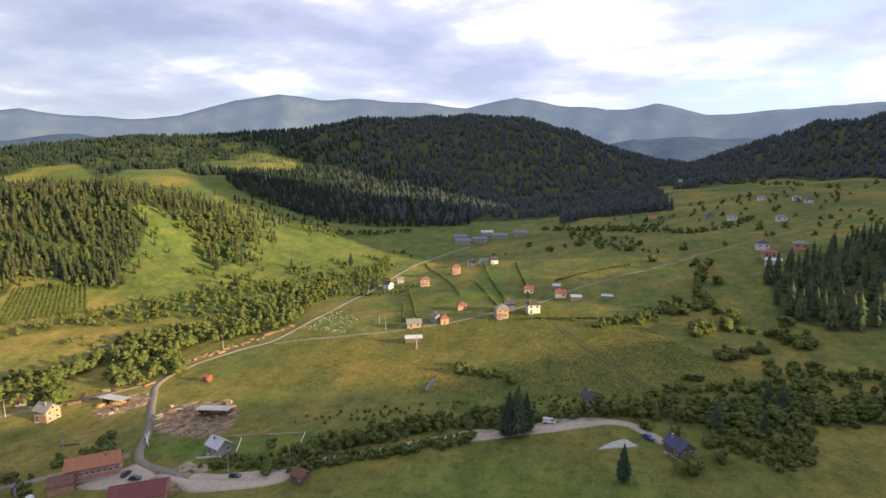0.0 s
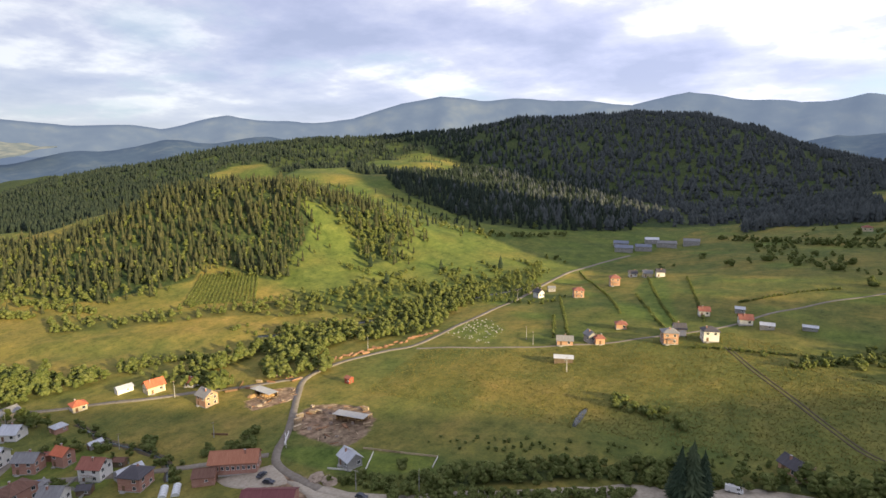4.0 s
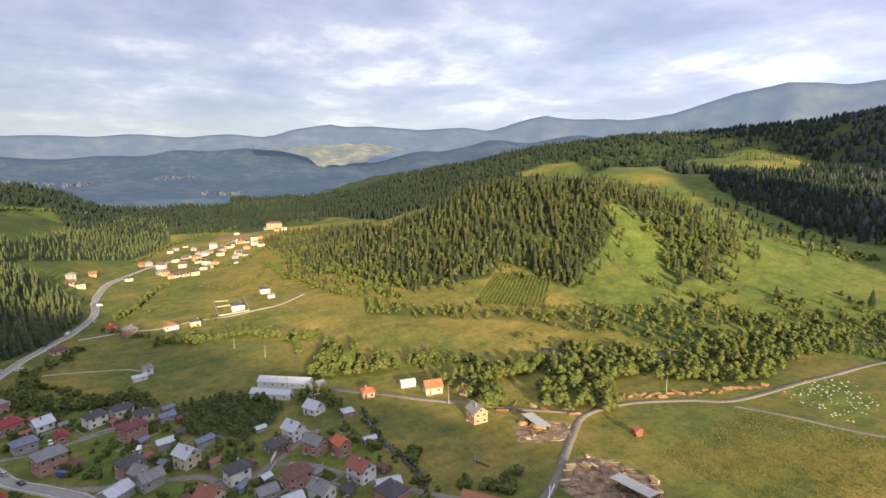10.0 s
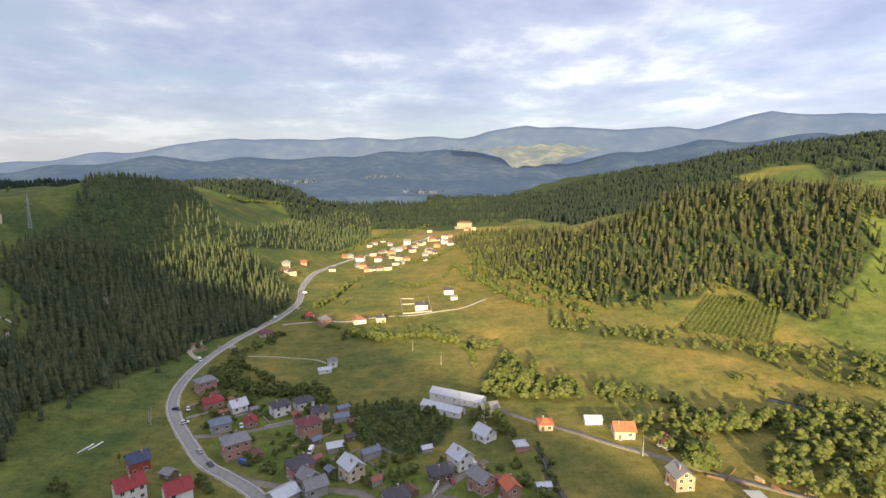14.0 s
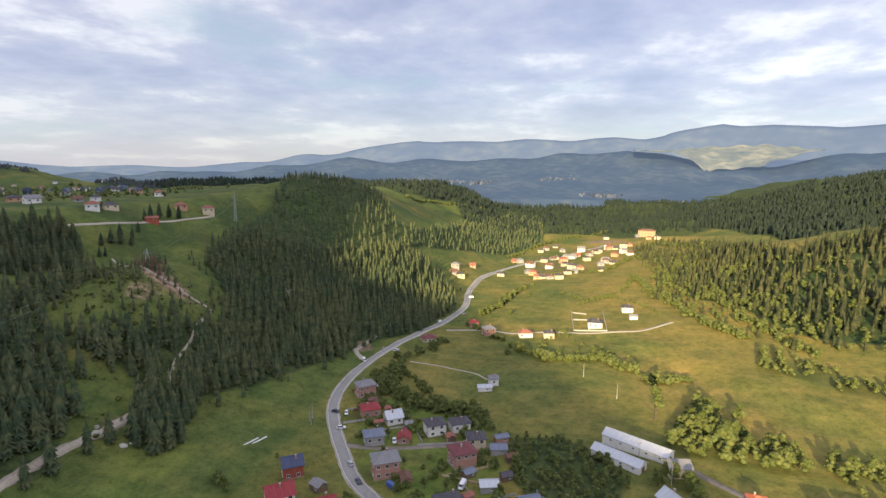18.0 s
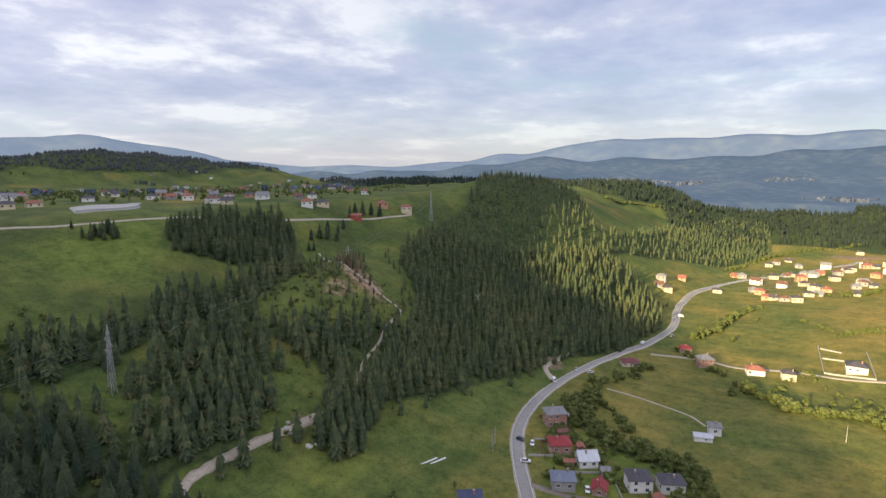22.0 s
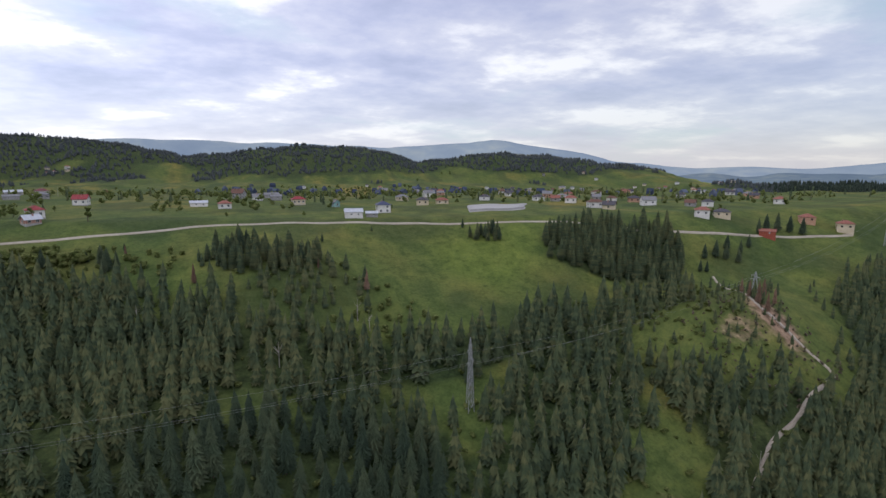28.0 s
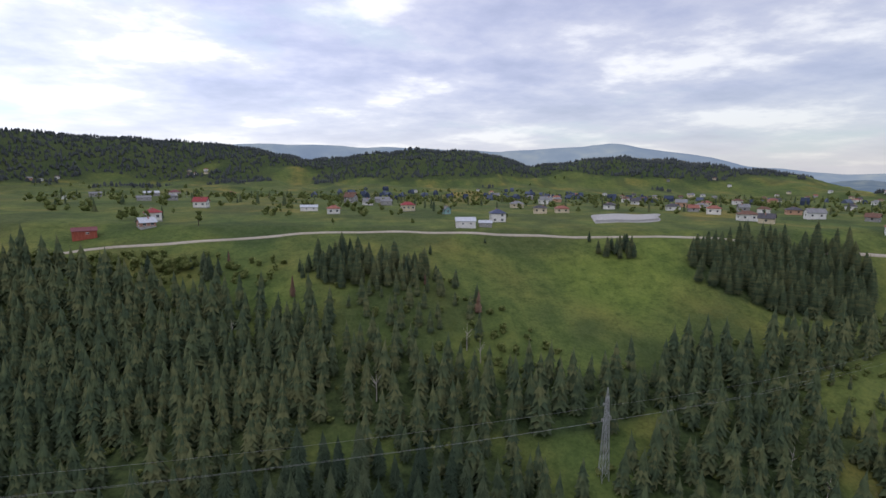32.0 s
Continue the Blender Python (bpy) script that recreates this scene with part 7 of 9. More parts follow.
house(-523, -527, -24, 9.5, 6.0, 3.2, "hip", CREAM, RUST, "far cream plateau house with a rusty roof", far=True)
house(-839, -957, -15, 7.7, 6.0, 4.0, "gable", GREY_WALL, SLATE, "far grey plateau house with a grey roof", far=True)
house(-1153, -1169, -50, 8.6, 6.0, 3.2, "hip", WHITE, BROWN, "far white plateau house with a brown roof", far=True)
house(-1184, -1169, -41, 9.5, 6.0, 4.0, "hip", CREAM, DARK_ROOF, "far cream plateau house with a dark roof", far=True)
house(-1177, -1084, -33, 7.7, 6.0, 3.2, "gable", GREY_WALL, RUST, "far grey plateau house with a rusty roof", far=True)
house(-1210, -1080, -24, 8.6, 6.0, 4.0, "hip", WHITE, SLATE, "far white plateau house with a grey roof", far=True)
house(-1191, -1008, -56, 9.5, 6.0, 3.2, "hip", CREAM, BROWN, "far cream plateau house with a brown roof", far=True)
house(-1149, -948, -46, 7.7, 6.0, 4.0, "gable", GREY_WALL, DARK_ROOF, "far grey plateau house with a dark roof", far=True)
house(-1331, -1058, -38, 8.6, 6.0, 3.2, "hip", WHITE, RUST, "far white plateau house with a rusty roof", far=True)
house(-1342, -1028, -29, 9.5, 6.0, 4.0, "hip", CREAM, SLATE, "far cream plateau house with a grey roof", far=True)
house(-505, -326, -57, 7.7, 6.0, 3.2, "gable", GREY_WALL, BROWN, "far grey plateau house with a brown roof", far=True)
house(-519, -322, -48, 8.6, 6.0, 4.0, "hip", WHITE, DARK_ROOF, "far white plateau house with a dark roof", far=True)
house(-314, -391, -11, 9.5, 6.0, 3.2, "hip", CREAM, RUST, "far cream plateau house with a rusty roof", far=True)
house(-476, -412, -17, 7.7, 6.0, 4.0, "gable", GREY_WALL, SLATE, "far grey plateau house with a grey roof", far=True)
house(-484, -399, -49, 8.6, 6.0, 3.2, "hip", WHITE, BROWN, "far white plateau house with a brown roof", far=True)
house(-298, -392, -19, 9.5, 6.0, 4.0, "hip", CREAM, DARK_ROOF, "far cream plateau house with a dark roof", far=True)
house(-431, -411, -23, 7.7, 6.0, 3.2, "gable", GREY_WALL, RUST, "far grey plateau house with a rusty roof", far=True)
house(-1134, -1312, -17, 8.6, 6.0, 4.0, "hip", WHITE, SLATE, "far white plateau house with a grey roof", far=True)
house(-1140, -1383, -45, 9.5, 6.0, 3.2, "hip", CREAM, BROWN, "far cream plateau house with a brown roof", far=True)
house(-1004, -1386, -31, 7.7, 6.0, 4.0, "gable", GREY_WALL, DARK_ROOF, "far grey plateau house with a dark roof", far=True)
house(252, -1570, 25, 8.6, 6.0, 3.2, "hip", WHITE, RUST, "far white plateau house with a rusty roof", far=True)
house(226, -1577, 34, 9.5, 6.0, 4.0, "hip", CREAM, SLATE, "far cream plateau house with a grey roof", far=True)
house(262, -1555, 5, 7.7, 6.0, 3.2, "gable", GREY_WALL, BROWN, "far grey plateau house with a brown roof", far=True)


# ---- lone trees and hedges ----
leafy_meshes = [form_mesh("crown", leafy_form(60 + k, 340, 11, w, lo), LEAF) for k, (w, lo) in enumerate(((0.42, 0.14), (0.48, 0.12), (0.36, 0.18), (0.24, 0.16)))]
bush_meshes = [form_mesh("crown", leafy_form(64 + k, 300, 12, w, 0.0), LEAF) for k, w in enumerate((0.62, 0.70, 0.55))]
leafy_trunk = trunk_mesh("trunk", 0.022, 0.62, 5, 9)


def broadleaf(x, y, tall, form, label, seed):
    r = random.Random(seed)
    tree = new("bush" if "bush" in label or "hedgerow" in label else "tree")
    tree.matrix_world = pose(x, y, height(x, y), 0, 0, r.uniform(0, 360)) @ Matrix.Diagonal((tall, tall, tall, 1))
    placed("trunk", leafy_trunk, tree)
    bush = "bush" in label or "hedgerow" in label
    placed("crown", bush_meshes[form] if bush else leafy_meshes[form], tree)
    return tagged(tree, label, "bush" if bush else "tree")


def lone_spruce(x, y, tall, label, seed):
    r = random.Random(seed)
    tree = new("spruce")
    tree.matrix_world = pose(x, y, height(x, y), 0, 0, r.uniform(0, 360)) @ Matrix.Diagonal((tall * 1.2, tall * 1.2, tall, 1))
    placed("trunk", trunk, tree)
    placed("crown", crowns[seed % 5], tree)
    return tagged(tree, label, "tree")


DEAD = material("dead_needles", [(0.11, 0.065, 0.045), (0.16, 0.10, 0.065), (0.22, 0.145, 0.095)], 0.4, 0.95, fine=3, random_amount=0.3)
dead_crowns = [form_mesh("crown", spruce_form(70 + k, 16, 7, 0.13), DEAD) for k in range(2)]
PALE_BARK = material("bare_pale_trunk", [(0.26, 0.24, 0.21), (0.36, 0.33, 0.29), (0.46, 0.43, 0.38)], 1, 0.95, fine=8)
snag_me = trunk_mesh("snag", 0.014, 1.0, 6, 33)
snag_me.materials[0] = PALE_BARK


def dead_spruce(x, y, tall, seed):
    tree = new("dead_spruce")
    tree.matrix_world = pose(x, y, height(x, y), 0, 0, seed * 50) @ Matrix.Diagonal((tall * 1.2, tall * 1.2, tall, 1))
    placed("trunk", trunk, tree)
    placed("crown", dead_crowns[seed % 2], tree)
    return tagged(tree, "dead reddish-brown spruce on the slope", "tree", "dead spruces")


def snag(x, y, tall, seed):
    ob = new("snag", snag_me)
    ob.matrix_world = pose(x, y, height(x, y), 2, 3, seed * 47) @ Matrix.Diagonal((tall, tall, tall, 1))
    return tagged(ob, "bare pale dead trunk among dark spruces", "tree", "snags")


broadleaf(-361, 126, 20, 3, "tall pale poplar alone in the meadow", 0)
broadleaf(-250, 192, 13, 1, "light green tree beside the cottage", 1)
broadleaf(-248, 196, 11, 0, "light green tree beside the lane", 2)
broadleaf(-304, 122, 9, 2, "sunlit garden tree beside the white stable", 3)
broadleaf(-300, 127, 9, 1, "sunlit garden tree beside the white stable", 4)
broadleaf(-301, 116, 8, 0, "sunlit garden tree beside the white stable", 5)
broadleaf(-289, 128, 8, 1, "sunlit garden tree beside the white stable", 6)
broadleaf(-281, 129, 8, 2, "sunlit garden tree beside the white stable", 7)
broadleaf(-310, 121, 6, 1, "sunlit garden tree beside the white stable", 8)
broadleaf(-349, 144, 12, 0, "sunlit willow at the meadow edge", 9)
broadleaf(-341, 150, 13, 1, "sunlit willow at the meadow edge", 10)
broadleaf(-357, 142, 10, 0, "sunlit willow at the meadow edge", 11)
broadleaf(-335, 159, 9, 0, "sunlit willow at the meadow edge", 12)
broadleaf(-329, 170, 9, 1, "sunlit willow at the meadow edge", 13)
broadleaf(-369, 165, 9, 0, "sunlit willow at the meadow edge", 14)
broadleaf(-375, 154, 10, 1, "sunlit willow at the meadow edge", 15)
broadleaf(-326, 193, 8, 0, "sunlit willow at the meadow edge", 16)
broadleaf(-334, 190, 7, 1, "sunlit willow at the meadow edge", 17)
broadleaf(-456, 94, 5, 0, "small broadleaf tree in the dry meadow", 18)
broadleaf(-458, 105, 7, 1, "small broadleaf tree in the dry meadow", 19)
broadleaf(-451, 82, 6, 0, "small broadleaf tree in the dry meadow", 20)
broadleaf(-455, 66, 5, 2, "small broadleaf tree in the dry meadow", 21)
broadleaf(-455, 49, 5, 1, "small broadleaf tree in the dry meadow", 22)
broadleaf(-627, 29, 7, 2, "small broadleaf tree in the dry meadow", 23)
broadleaf(-571, 43, 6, 1, "small broadleaf tree in the dry meadow", 24)
broadleaf(-589, 21, 7, 0, "small broadleaf tree in the dry meadow", 25)
broadleaf(-639, 34, 6, 0, "small broadleaf tree in the dry meadow", 26)
broadleaf(-644, 57, 5, 1, "small broadleaf tree in the dry meadow", 27)
broadleaf(-97, 175, 7, 0, "rounded bush beside the works", 28)
broadleaf(-119, 176, 5, 2, "rounded bush beside the works", 29)
broadleaf(-102, 176, 4, 1, "rounded bush beside the works", 30)
broadleaf(-188, 157, 4, 1, "rounded bush beside the works", 31)
broadleaf(-226, 145, 5, 2, "rounded bush beside the works", 32)
broadleaf(-192, 170, 5, 0, "rounded bush beside the works", 33)
broadleaf(-223, 142, 6, 1, "round light green bush in the field", 34)
broadleaf(-186, 162, 7, 1, "broad green bush behind the brick hall", 35)
broadleaf(-195, 150, 5, 1, "low bush behind the brick hall", 36)
broadleaf(-191, 156, 5, 0, "low bush behind the long hall", 37)
lone_spruce(-25, 195, 21, "tall dark fir at the brook", 38)
lone_spruce(-28, 194, 19, "dark fir beside its twin", 39)
lone_spruce(-22, 197, 17, "dark fir at the gravel road", 40)
lone_spruce(-30, 195, 12, "small dark fir at the brook", 41)
lone_spruce(12, 171, 14, "dark fir standing on the lawn", 42)
lone_spruce(46, 207, 13, "dark fir on the eastern slope", 43)
lone_spruce(61, 205, 10, "dark fir on the eastern slope", 44)
lone_spruce(68, 227, 12, "dark fir near the brook", 45)
lone_spruce(72, 224, 13, "dark fir near the brook", 46)
broadleaf(58, 310, 9, 0, "broad green bush on the terrace slope", 47)
broadleaf(62, 312, 8, 2, "broad green bush on the terrace slope", 48)
broadleaf(54, 310, 7, 0, "broad green bush on the terrace slope", 49)
broadleaf(28, 323, 6, 2, "broad green bush on the terrace slope", 50)
broadleaf(38, 328, 6, 2, "broad green bush on the terrace slope", 51)
broadleaf(48, 338, 7, 1, "broad green bush on the terrace slope", 52)
broadleaf(53, 339, 6, 1, "broad green bush on the terrace slope", 53)
broadleaf(64, 273, 7, 0, "broad green bush on the terrace slope", 54)
broadleaf(72, 277, 6, 0, "broad green bush on the terrace slope", 55)
broadleaf(78, 281, 6, 1, "broad green bush on the terrace slope", 56)
broadleaf(94, 298, 8, 0, "broad green bush on the terrace slope", 57)
broadleaf(97, 289, 8, 0, "broad green bush on the terrace slope", 58)
broadleaf(102, 289, 8, 1, "broad green bush on the terrace slope", 59)
broadleaf(78, 257, 7, 1, "broad green bush on the terrace slope", 60)
broadleaf(85, 256, 7, 2, "broad green bush on the terrace slope", 61)
broadleaf(94, 260, 7, 0, "broad green bush on the terrace slope", 62)
broadleaf(17, 330, 5, 1, "broad green bush on the terrace slope", 63)
broadleaf(-61, 250, 5, 1, "broad green bush on the terrace slope", 64)
broadleaf(-54, 248, 5, 2, "broad green bush on the terrace slope", 65)
broadleaf(-46, 245, 5, 0, "broad green bush on the terrace slope", 66)
broadleaf(-42, 250, 5, 2, "broad green bush on the terrace slope", 67)
broadleaf(-35, 240, 6, 0, "broad green bush on the terrace slope", 68)
broadleaf(74, 324, 9, 1, "broad green bush on the terrace slope", 69)
broadleaf(99, 315, 8, 0, "broad green bush on the terrace slope", 70)
broadleaf(-41, 572, 9, 0, "hedgerow tree on the terrace", 71)
broadleaf(-12, 596, 10, 1, "hedgerow tree on the terrace", 72)
broadleaf(10, 563, 9, 2, "hedgerow tree on the terrace", 73)
broadleaf(33, 533, 9, 1, "hedgerow tree on the terrace", 74)
broadleaf(49, 480, 7, 1, "hedgerow tree on the terrace", 75)
broadleaf(-70, 635, 9, 2, "hedgerow tree on the terrace", 76)
broadleaf(-24, 700, 8, 1, "hedgerow tree on the terrace", 77)
broadleaf(78, 518, 7, 1, "hedgerow tree on the terrace", 78)
broadleaf(46, 559, 8, 2, "hedgerow tree on the terrace", 79)
broadleaf(24, 617, 7, 0, "hedgerow tree on the terrace", 80)
broadleaf(87, 451, 8, 0, "hedgerow tree on the terrace", 81)
broadleaf(75, 406, 9, 2, "hedgerow tree on the terrace", 82)
broadleaf(67, 372, 9, 1, "hedgerow tree on the terrace", 83)
broadleaf(82, 398, 8, 0, "hedgerow tree on the terrace", 84)
broadleaf(67, 350, 8, 1, "hedgerow tree on the terrace", 85)
broadleaf(21, 205, 5, 0, "shaded bush on the eastern slope", 86)
broadleaf(32, 202, 5, 0, "shaded bush on the eastern slope", 87)
broadleaf(33, 179, 8, 0, "shaded bush on the eastern slope", 88)
broadleaf(44, 187, 6, 0, "shaded bush on the eastern slope", 89)
broadleaf(54, 193, 6, 0, "shaded bush on the eastern slope", 90)
broadleaf(64, 197, 7, 0, "shaded bush on the eastern slope", 91)
broadleaf(75, 212, 6, 1, "shaded bush on the eastern slope", 92)
broadleaf(42, 196, 5, 1, "shaded bush on the eastern slope", 93)
broadleaf(55, 208, 6, 1, "shaded bush on the eastern slope", 94)
lone_spruce(-337, 428, 15, "lone spruce on the bright meadow", 95)
lone_spruce(-299, 403, 13, "dark spruce in the hedgerow", 96)
lone_spruce(-429, 391, 12, "lone spruce under the knoll", 97)
lone_spruce(-286, 474, 11, "spruce at the meadow edge", 98)
lone_spruce(-299, 403, 13, "dark spruce in the hedgerow", 99)
lone_spruce(-240, 512, 15, "tall spruce at the river bend", 100)
broadleaf(429, -1296, 8, 0, "dark broadleaf tree beside the farm", 101)
broadleaf(458, -1419, 6, 1, "dark broadleaf tree beside the farm", 102)
broadleaf(153, -937, 8, 0, "dark broadleaf tree beside the farm", 103)
broadleaf(146, -1111, 9, 1, "dark broadleaf tree beside the farm", 104)
broadleaf(-115, -408, 4, 1, "dark broadleaf tree beside the farm", 105)
broadleaf(-91, -296, 8, 2, "dark broadleaf tree beside the farm", 106)
broadleaf(-66, -299, 7, 0, "dark broadleaf tree beside the farm", 107)
broadleaf(-520, -888, 9, 0, "dark broadleaf tree beside the farm", 108)
broadleaf(-491, -780, 8, 0, "dark broadleaf tree beside the farm", 109)
broadleaf(-194, -600, 5, 2, "dark broadleaf tree beside the farm", 110)
lone_spruce(-99, -251, 5, "young spruce on the plateau meadow", 111)
lone_spruce(-112, -260, 4, "young spruce on the plateau meadow", 112)
lone_spruce(-107, -243, 9, "young spruce on the plateau meadow", 113)
lone_spruce(-111, -246, 8, "young spruce on the plateau meadow", 114)
lone_spruce(-84, -247, 9, "young spruce on the plateau meadow", 115)
lone_spruce(-447, -236, 10, "young spruce on the plateau meadow", 116)
lone_spruce(-453, -231, 9, "young spruce on the plateau meadow", 117)
lone_spruce(-436, -234, 10, "young spruce on the plateau meadow", 118)
lone_spruce(-418, -223, 7, "young spruce on the plateau meadow", 119)
lone_spruce(-463, -234, 9, "young spruce on the plateau meadow", 120)
lone_spruce(-229, -274, 3, "young spruce on the plateau meadow", 121)
lone_spruce(-200, -260, 5, "young spruce on the plateau meadow", 122)
lone_spruce(-492, -246, 13, "dark spruce in the clump on the plateau", 123)
lone_spruce(-501, -245, 14, "dark spruce in the clump on the plateau", 124)
lone_spruce(-509, -242, 13, "dark spruce in the clump on the plateau", 125)
lone_spruce(-516, -238, 12, "dark spruce in the clump on the plateau", 126)
lone_spruce(-484, -245, 11, "dark spruce in the clump on the plateau", 127)
lone_spruce(-426, -233, 10, "dark spruce in the clump on the plateau", 128)
lone_spruce(-434, -232, 12, "dark spruce in the clump on the plateau", 129)
lone_spruce(-439, -229, 11, "dark spruce in the clump on the plateau", 130)
lone_spruce(-445, -225, 9, "dark spruce in the clump on the plateau", 131)
lone_spruce(-414, -224, 8, "dark spruce in the clump on the plateau", 132)
broadleaf(-372, -12, 6, 1, "dark broadleaf tree beside the road", 133)
broadleaf(-399, -10, 6, 2, "dark broadleaf tree beside the road", 134)
broadleaf(-351, 40, 6, 2, "dark broadleaf tree beside the road", 135)
broadleaf(-268, 1, 6, 0, "dark garden tree near the road", 136)
broadleaf(-271, 5, 6, 1, "dark garden tree near the road", 137)
broadleaf(-266, 9, 5, 1, "dark garden tree near the road", 138)
broadleaf(-296, -35, 4, 2, "dark garden tree near the road", 139)
broadleaf(-274, -48, 6, 1, "dark garden tree near the road", 140)
broadleaf(-270, -42, 6, 0, "dark garden tree near the road", 141)
broadleaf(-349, 412, 7, 0, "small tree on the bright slope", 142)
broadleaf(-402, 385, 6, 0, "small tree on the bright slope", 143)
broadleaf(-393, 411, 6, 2, "small tree on the bright slope", 144)
broadleaf(-390, 430, 7, 2, "small tree on the bright slope", 145)
broadleaf(-334, 523, 8, 2, "small tree on the bright slope", 146)
broadleaf(-322, 577, 8, 2, "small tree on the bright slope", 147)
broadleaf(-328, 722, 10, 1, "small tree on the bright slope", 148)
broadleaf(-335, 646, 9, 2, "small tree on the bright slope", 149)
broadleaf(-292, 729, 9, 1, "small tree on the bright slope", 150)
broadleaf(-353, 508, 8, 1, "small tree on the bright slope", 151)
dead_spruce(-392, -172, 9, 152)
dead_spruce(-391, -166, 11, 153)
dead_spruce(-390, -160, 10, 154)
dead_spruce(-402, -166, 9, 155)
dead_spruce(-395, -179, 8, 156)
dead_spruce(-403, -173, 10, 157)
dead_spruce(-213, -217, 10, 158)
dead_spruce(-142, -228, 9, 159)
dead_spruce(-113, -256, 5, 160)
dead_spruce(-194, -232, 5, 161)
snag(-469, -115, 15, 162)
snag(-264, -125, 10, 163)
snag(-295, -137, 7, 164)
snag(-291, -146, 8, 165)
snag(-324, -106, 9, 166)
snag(-205, -200, 10, 167)
snag(-209, -195, 9, 168)
snag(-75, -181, 11, 169)
snag(-123, -211, 9, 170)
snag(-172, -182, 10, 171)
broadleaf(-46, -330, 7, 2, "dark broadleaf tree beside the farm", 172)
broadleaf(-48, -318, 6, 1, "dark broadleaf tree beside the farm", 173)
broadleaf(-51, -327, 7, 0, "dark broadleaf tree beside the farm", 174)
broadleaf(-62, -354, 4, 2, "dark broadleaf tree beside the farm", 175)
broadleaf(-120, -374, 4, 2, "dark broadleaf tree beside the farm", 176)
broadleaf(-155, -307, 4, 2, "dark broadleaf tree beside the farm", 177)
broadleaf(-69, -436, 4, 0, "dark broadleaf tree beside the farm", 178)
broadleaf(315, -1118, 8, 0, "dark broadleaf tree beside the farm", 179)
broadleaf(351, -1238, 8, 0, "dark broadleaf tree beside the farm", 180)
broadleaf(58, -865, 6, 2, "dark broadleaf tree beside the farm", 181)
broadleaf(278, -1291, 8, 0, "dark broadleaf tree beside the farm", 182)
broadleaf(340, -1277, 5, 1, "dark broadleaf tree beside the farm", 183)
broadleaf(465, -1233, 7, 2, "dark broadleaf tree beside the farm", 184)
broadleaf(453, -1248, 7, 1, "dark broadleaf tree beside the farm", 185)
broadleaf(-244, -487, 7, 2, "dark broadleaf tree beside the farm", 186)
broadleaf(-198, -318, 3, 1, "dark broadleaf tree beside the farm", 187)
broadleaf(-382, -484, 7, 1, "dark broadleaf tree between the plateau houses", 188)
broadleaf(-377, -454, 6, 1, "dark broadleaf tree between the plateau houses", 189)
broadleaf(-437, -501, 8, 0, "dark broadleaf tree between the plateau houses", 190)
broadleaf(-607, -785, 8, 0, "dark broadleaf tree between the plateau houses", 191)
broadleaf(-612, -1375, 11, 2, "dark broadleaf tree between the plateau houses", 192)
broadleaf(-776, -1558, 12, 2, "dark broadleaf tree between the plateau houses", 193)
broadleaf(-756, -1575, 12, 2, "dark broadleaf tree between the plateau houses", 194)
broadleaf(-260, -346, 4, 2, "dark broadleaf tree between the plateau houses", 195)
broadleaf(-377, -408, 4, 1, "dark broadleaf tree between the plateau houses", 196)
broadleaf(-666, -852, 7, 2, "dark broadleaf tree between the plateau houses", 197)
broadleaf(-333, -406, 4, 1, "dark broadleaf tree between the plateau houses", 198)
broadleaf(-487, -465, 6, 0, "dark broadleaf tree between the plateau houses", 199)
broadleaf(-597, -601, 6, 2, "dark broadleaf tree between the plateau houses", 200)
broadleaf(-772, -820, 6, 2, "dark broadleaf tree between the plateau houses", 201)
broadleaf(-1208, -1033, 12, 1, "dark broadleaf tree between the plateau houses", 202)
broadleaf(-1213, -1016, 10, 1, "dark broadleaf tree between the plateau houses", 203)
broadleaf(-476, -277, 6, 2, "dark broadleaf tree between the plateau houses", 204)
broadleaf(-486, -280, 7, 2, "dark broadleaf tree between the plateau houses", 205)
broadleaf(-484, -274, 6, 0, "dark broadleaf tree between the plateau houses", 206)
broadleaf(-980, -842, 8, 1, "dark broadleaf tree between the plateau houses", 207)
lone_spruce(-297, -262, 10, "dark spruce at the top of the slope", 208)
lone_spruce(-291, -260, 9, "dark spruce at the top of the slope", 209)
lone_spruce(-298, -256, 8, "dark spruce at the top of the slope", 210)
lone_spruce(-290, -264, 7, "dark spruce at the top of the slope", 211)
lone_spruce(-283, -274, 6, "dark spruce at the top of the slope", 212)
lone_spruce(-156, -248, 9, "dark spruce at the top of the slope", 213)
lone_spruce(-159, -245, 10, "dark spruce at the top of the slope", 214)
lone_spruce(-161, -250, 11, "dark spruce at the top of the slope", 215)
lone_spruce(-153, -246, 8, "dark spruce at the top of the slope", 216)
lone_spruce(-164, -256, 9, "dark spruce at the top of the slope", 217)
lone_spruce(-147, -245, 8, "dark spruce at the top of the slope", 218)
lone_spruce(-173, -239, 9, "dark spruce at the top of the slope", 219)
lone_spruce(-177, -237, 10, "dark spruce at the top of the slope", 220)
lone_spruce(-180, -240, 9, "dark spruce at the top of the slope", 221)
lone_spruce(-187, -237, 10, "dark spruce at the top of the slope", 222)
lone_spruce(-190, -240, 9, "dark spruce at the top of the slope", 223)
lone_spruce(-194, -245, 7, "dark spruce at the top of the slope", 224)
lone_spruce(-108, -244, 11, "dark spruce at the top of the slope", 225)
lone_spruce(-105, -248, 10, "dark spruce at the top of the slope", 226)
broadleaf(62, 347, 7, 1, "sunlit bush on the rough terrace", 227)
broadleaf(43, 353, 6, 2, "sunlit bush on the rough terrace", 228)
broadleaf(34, 343, 6, 2, "sunlit bush on the rough terrace", 229)
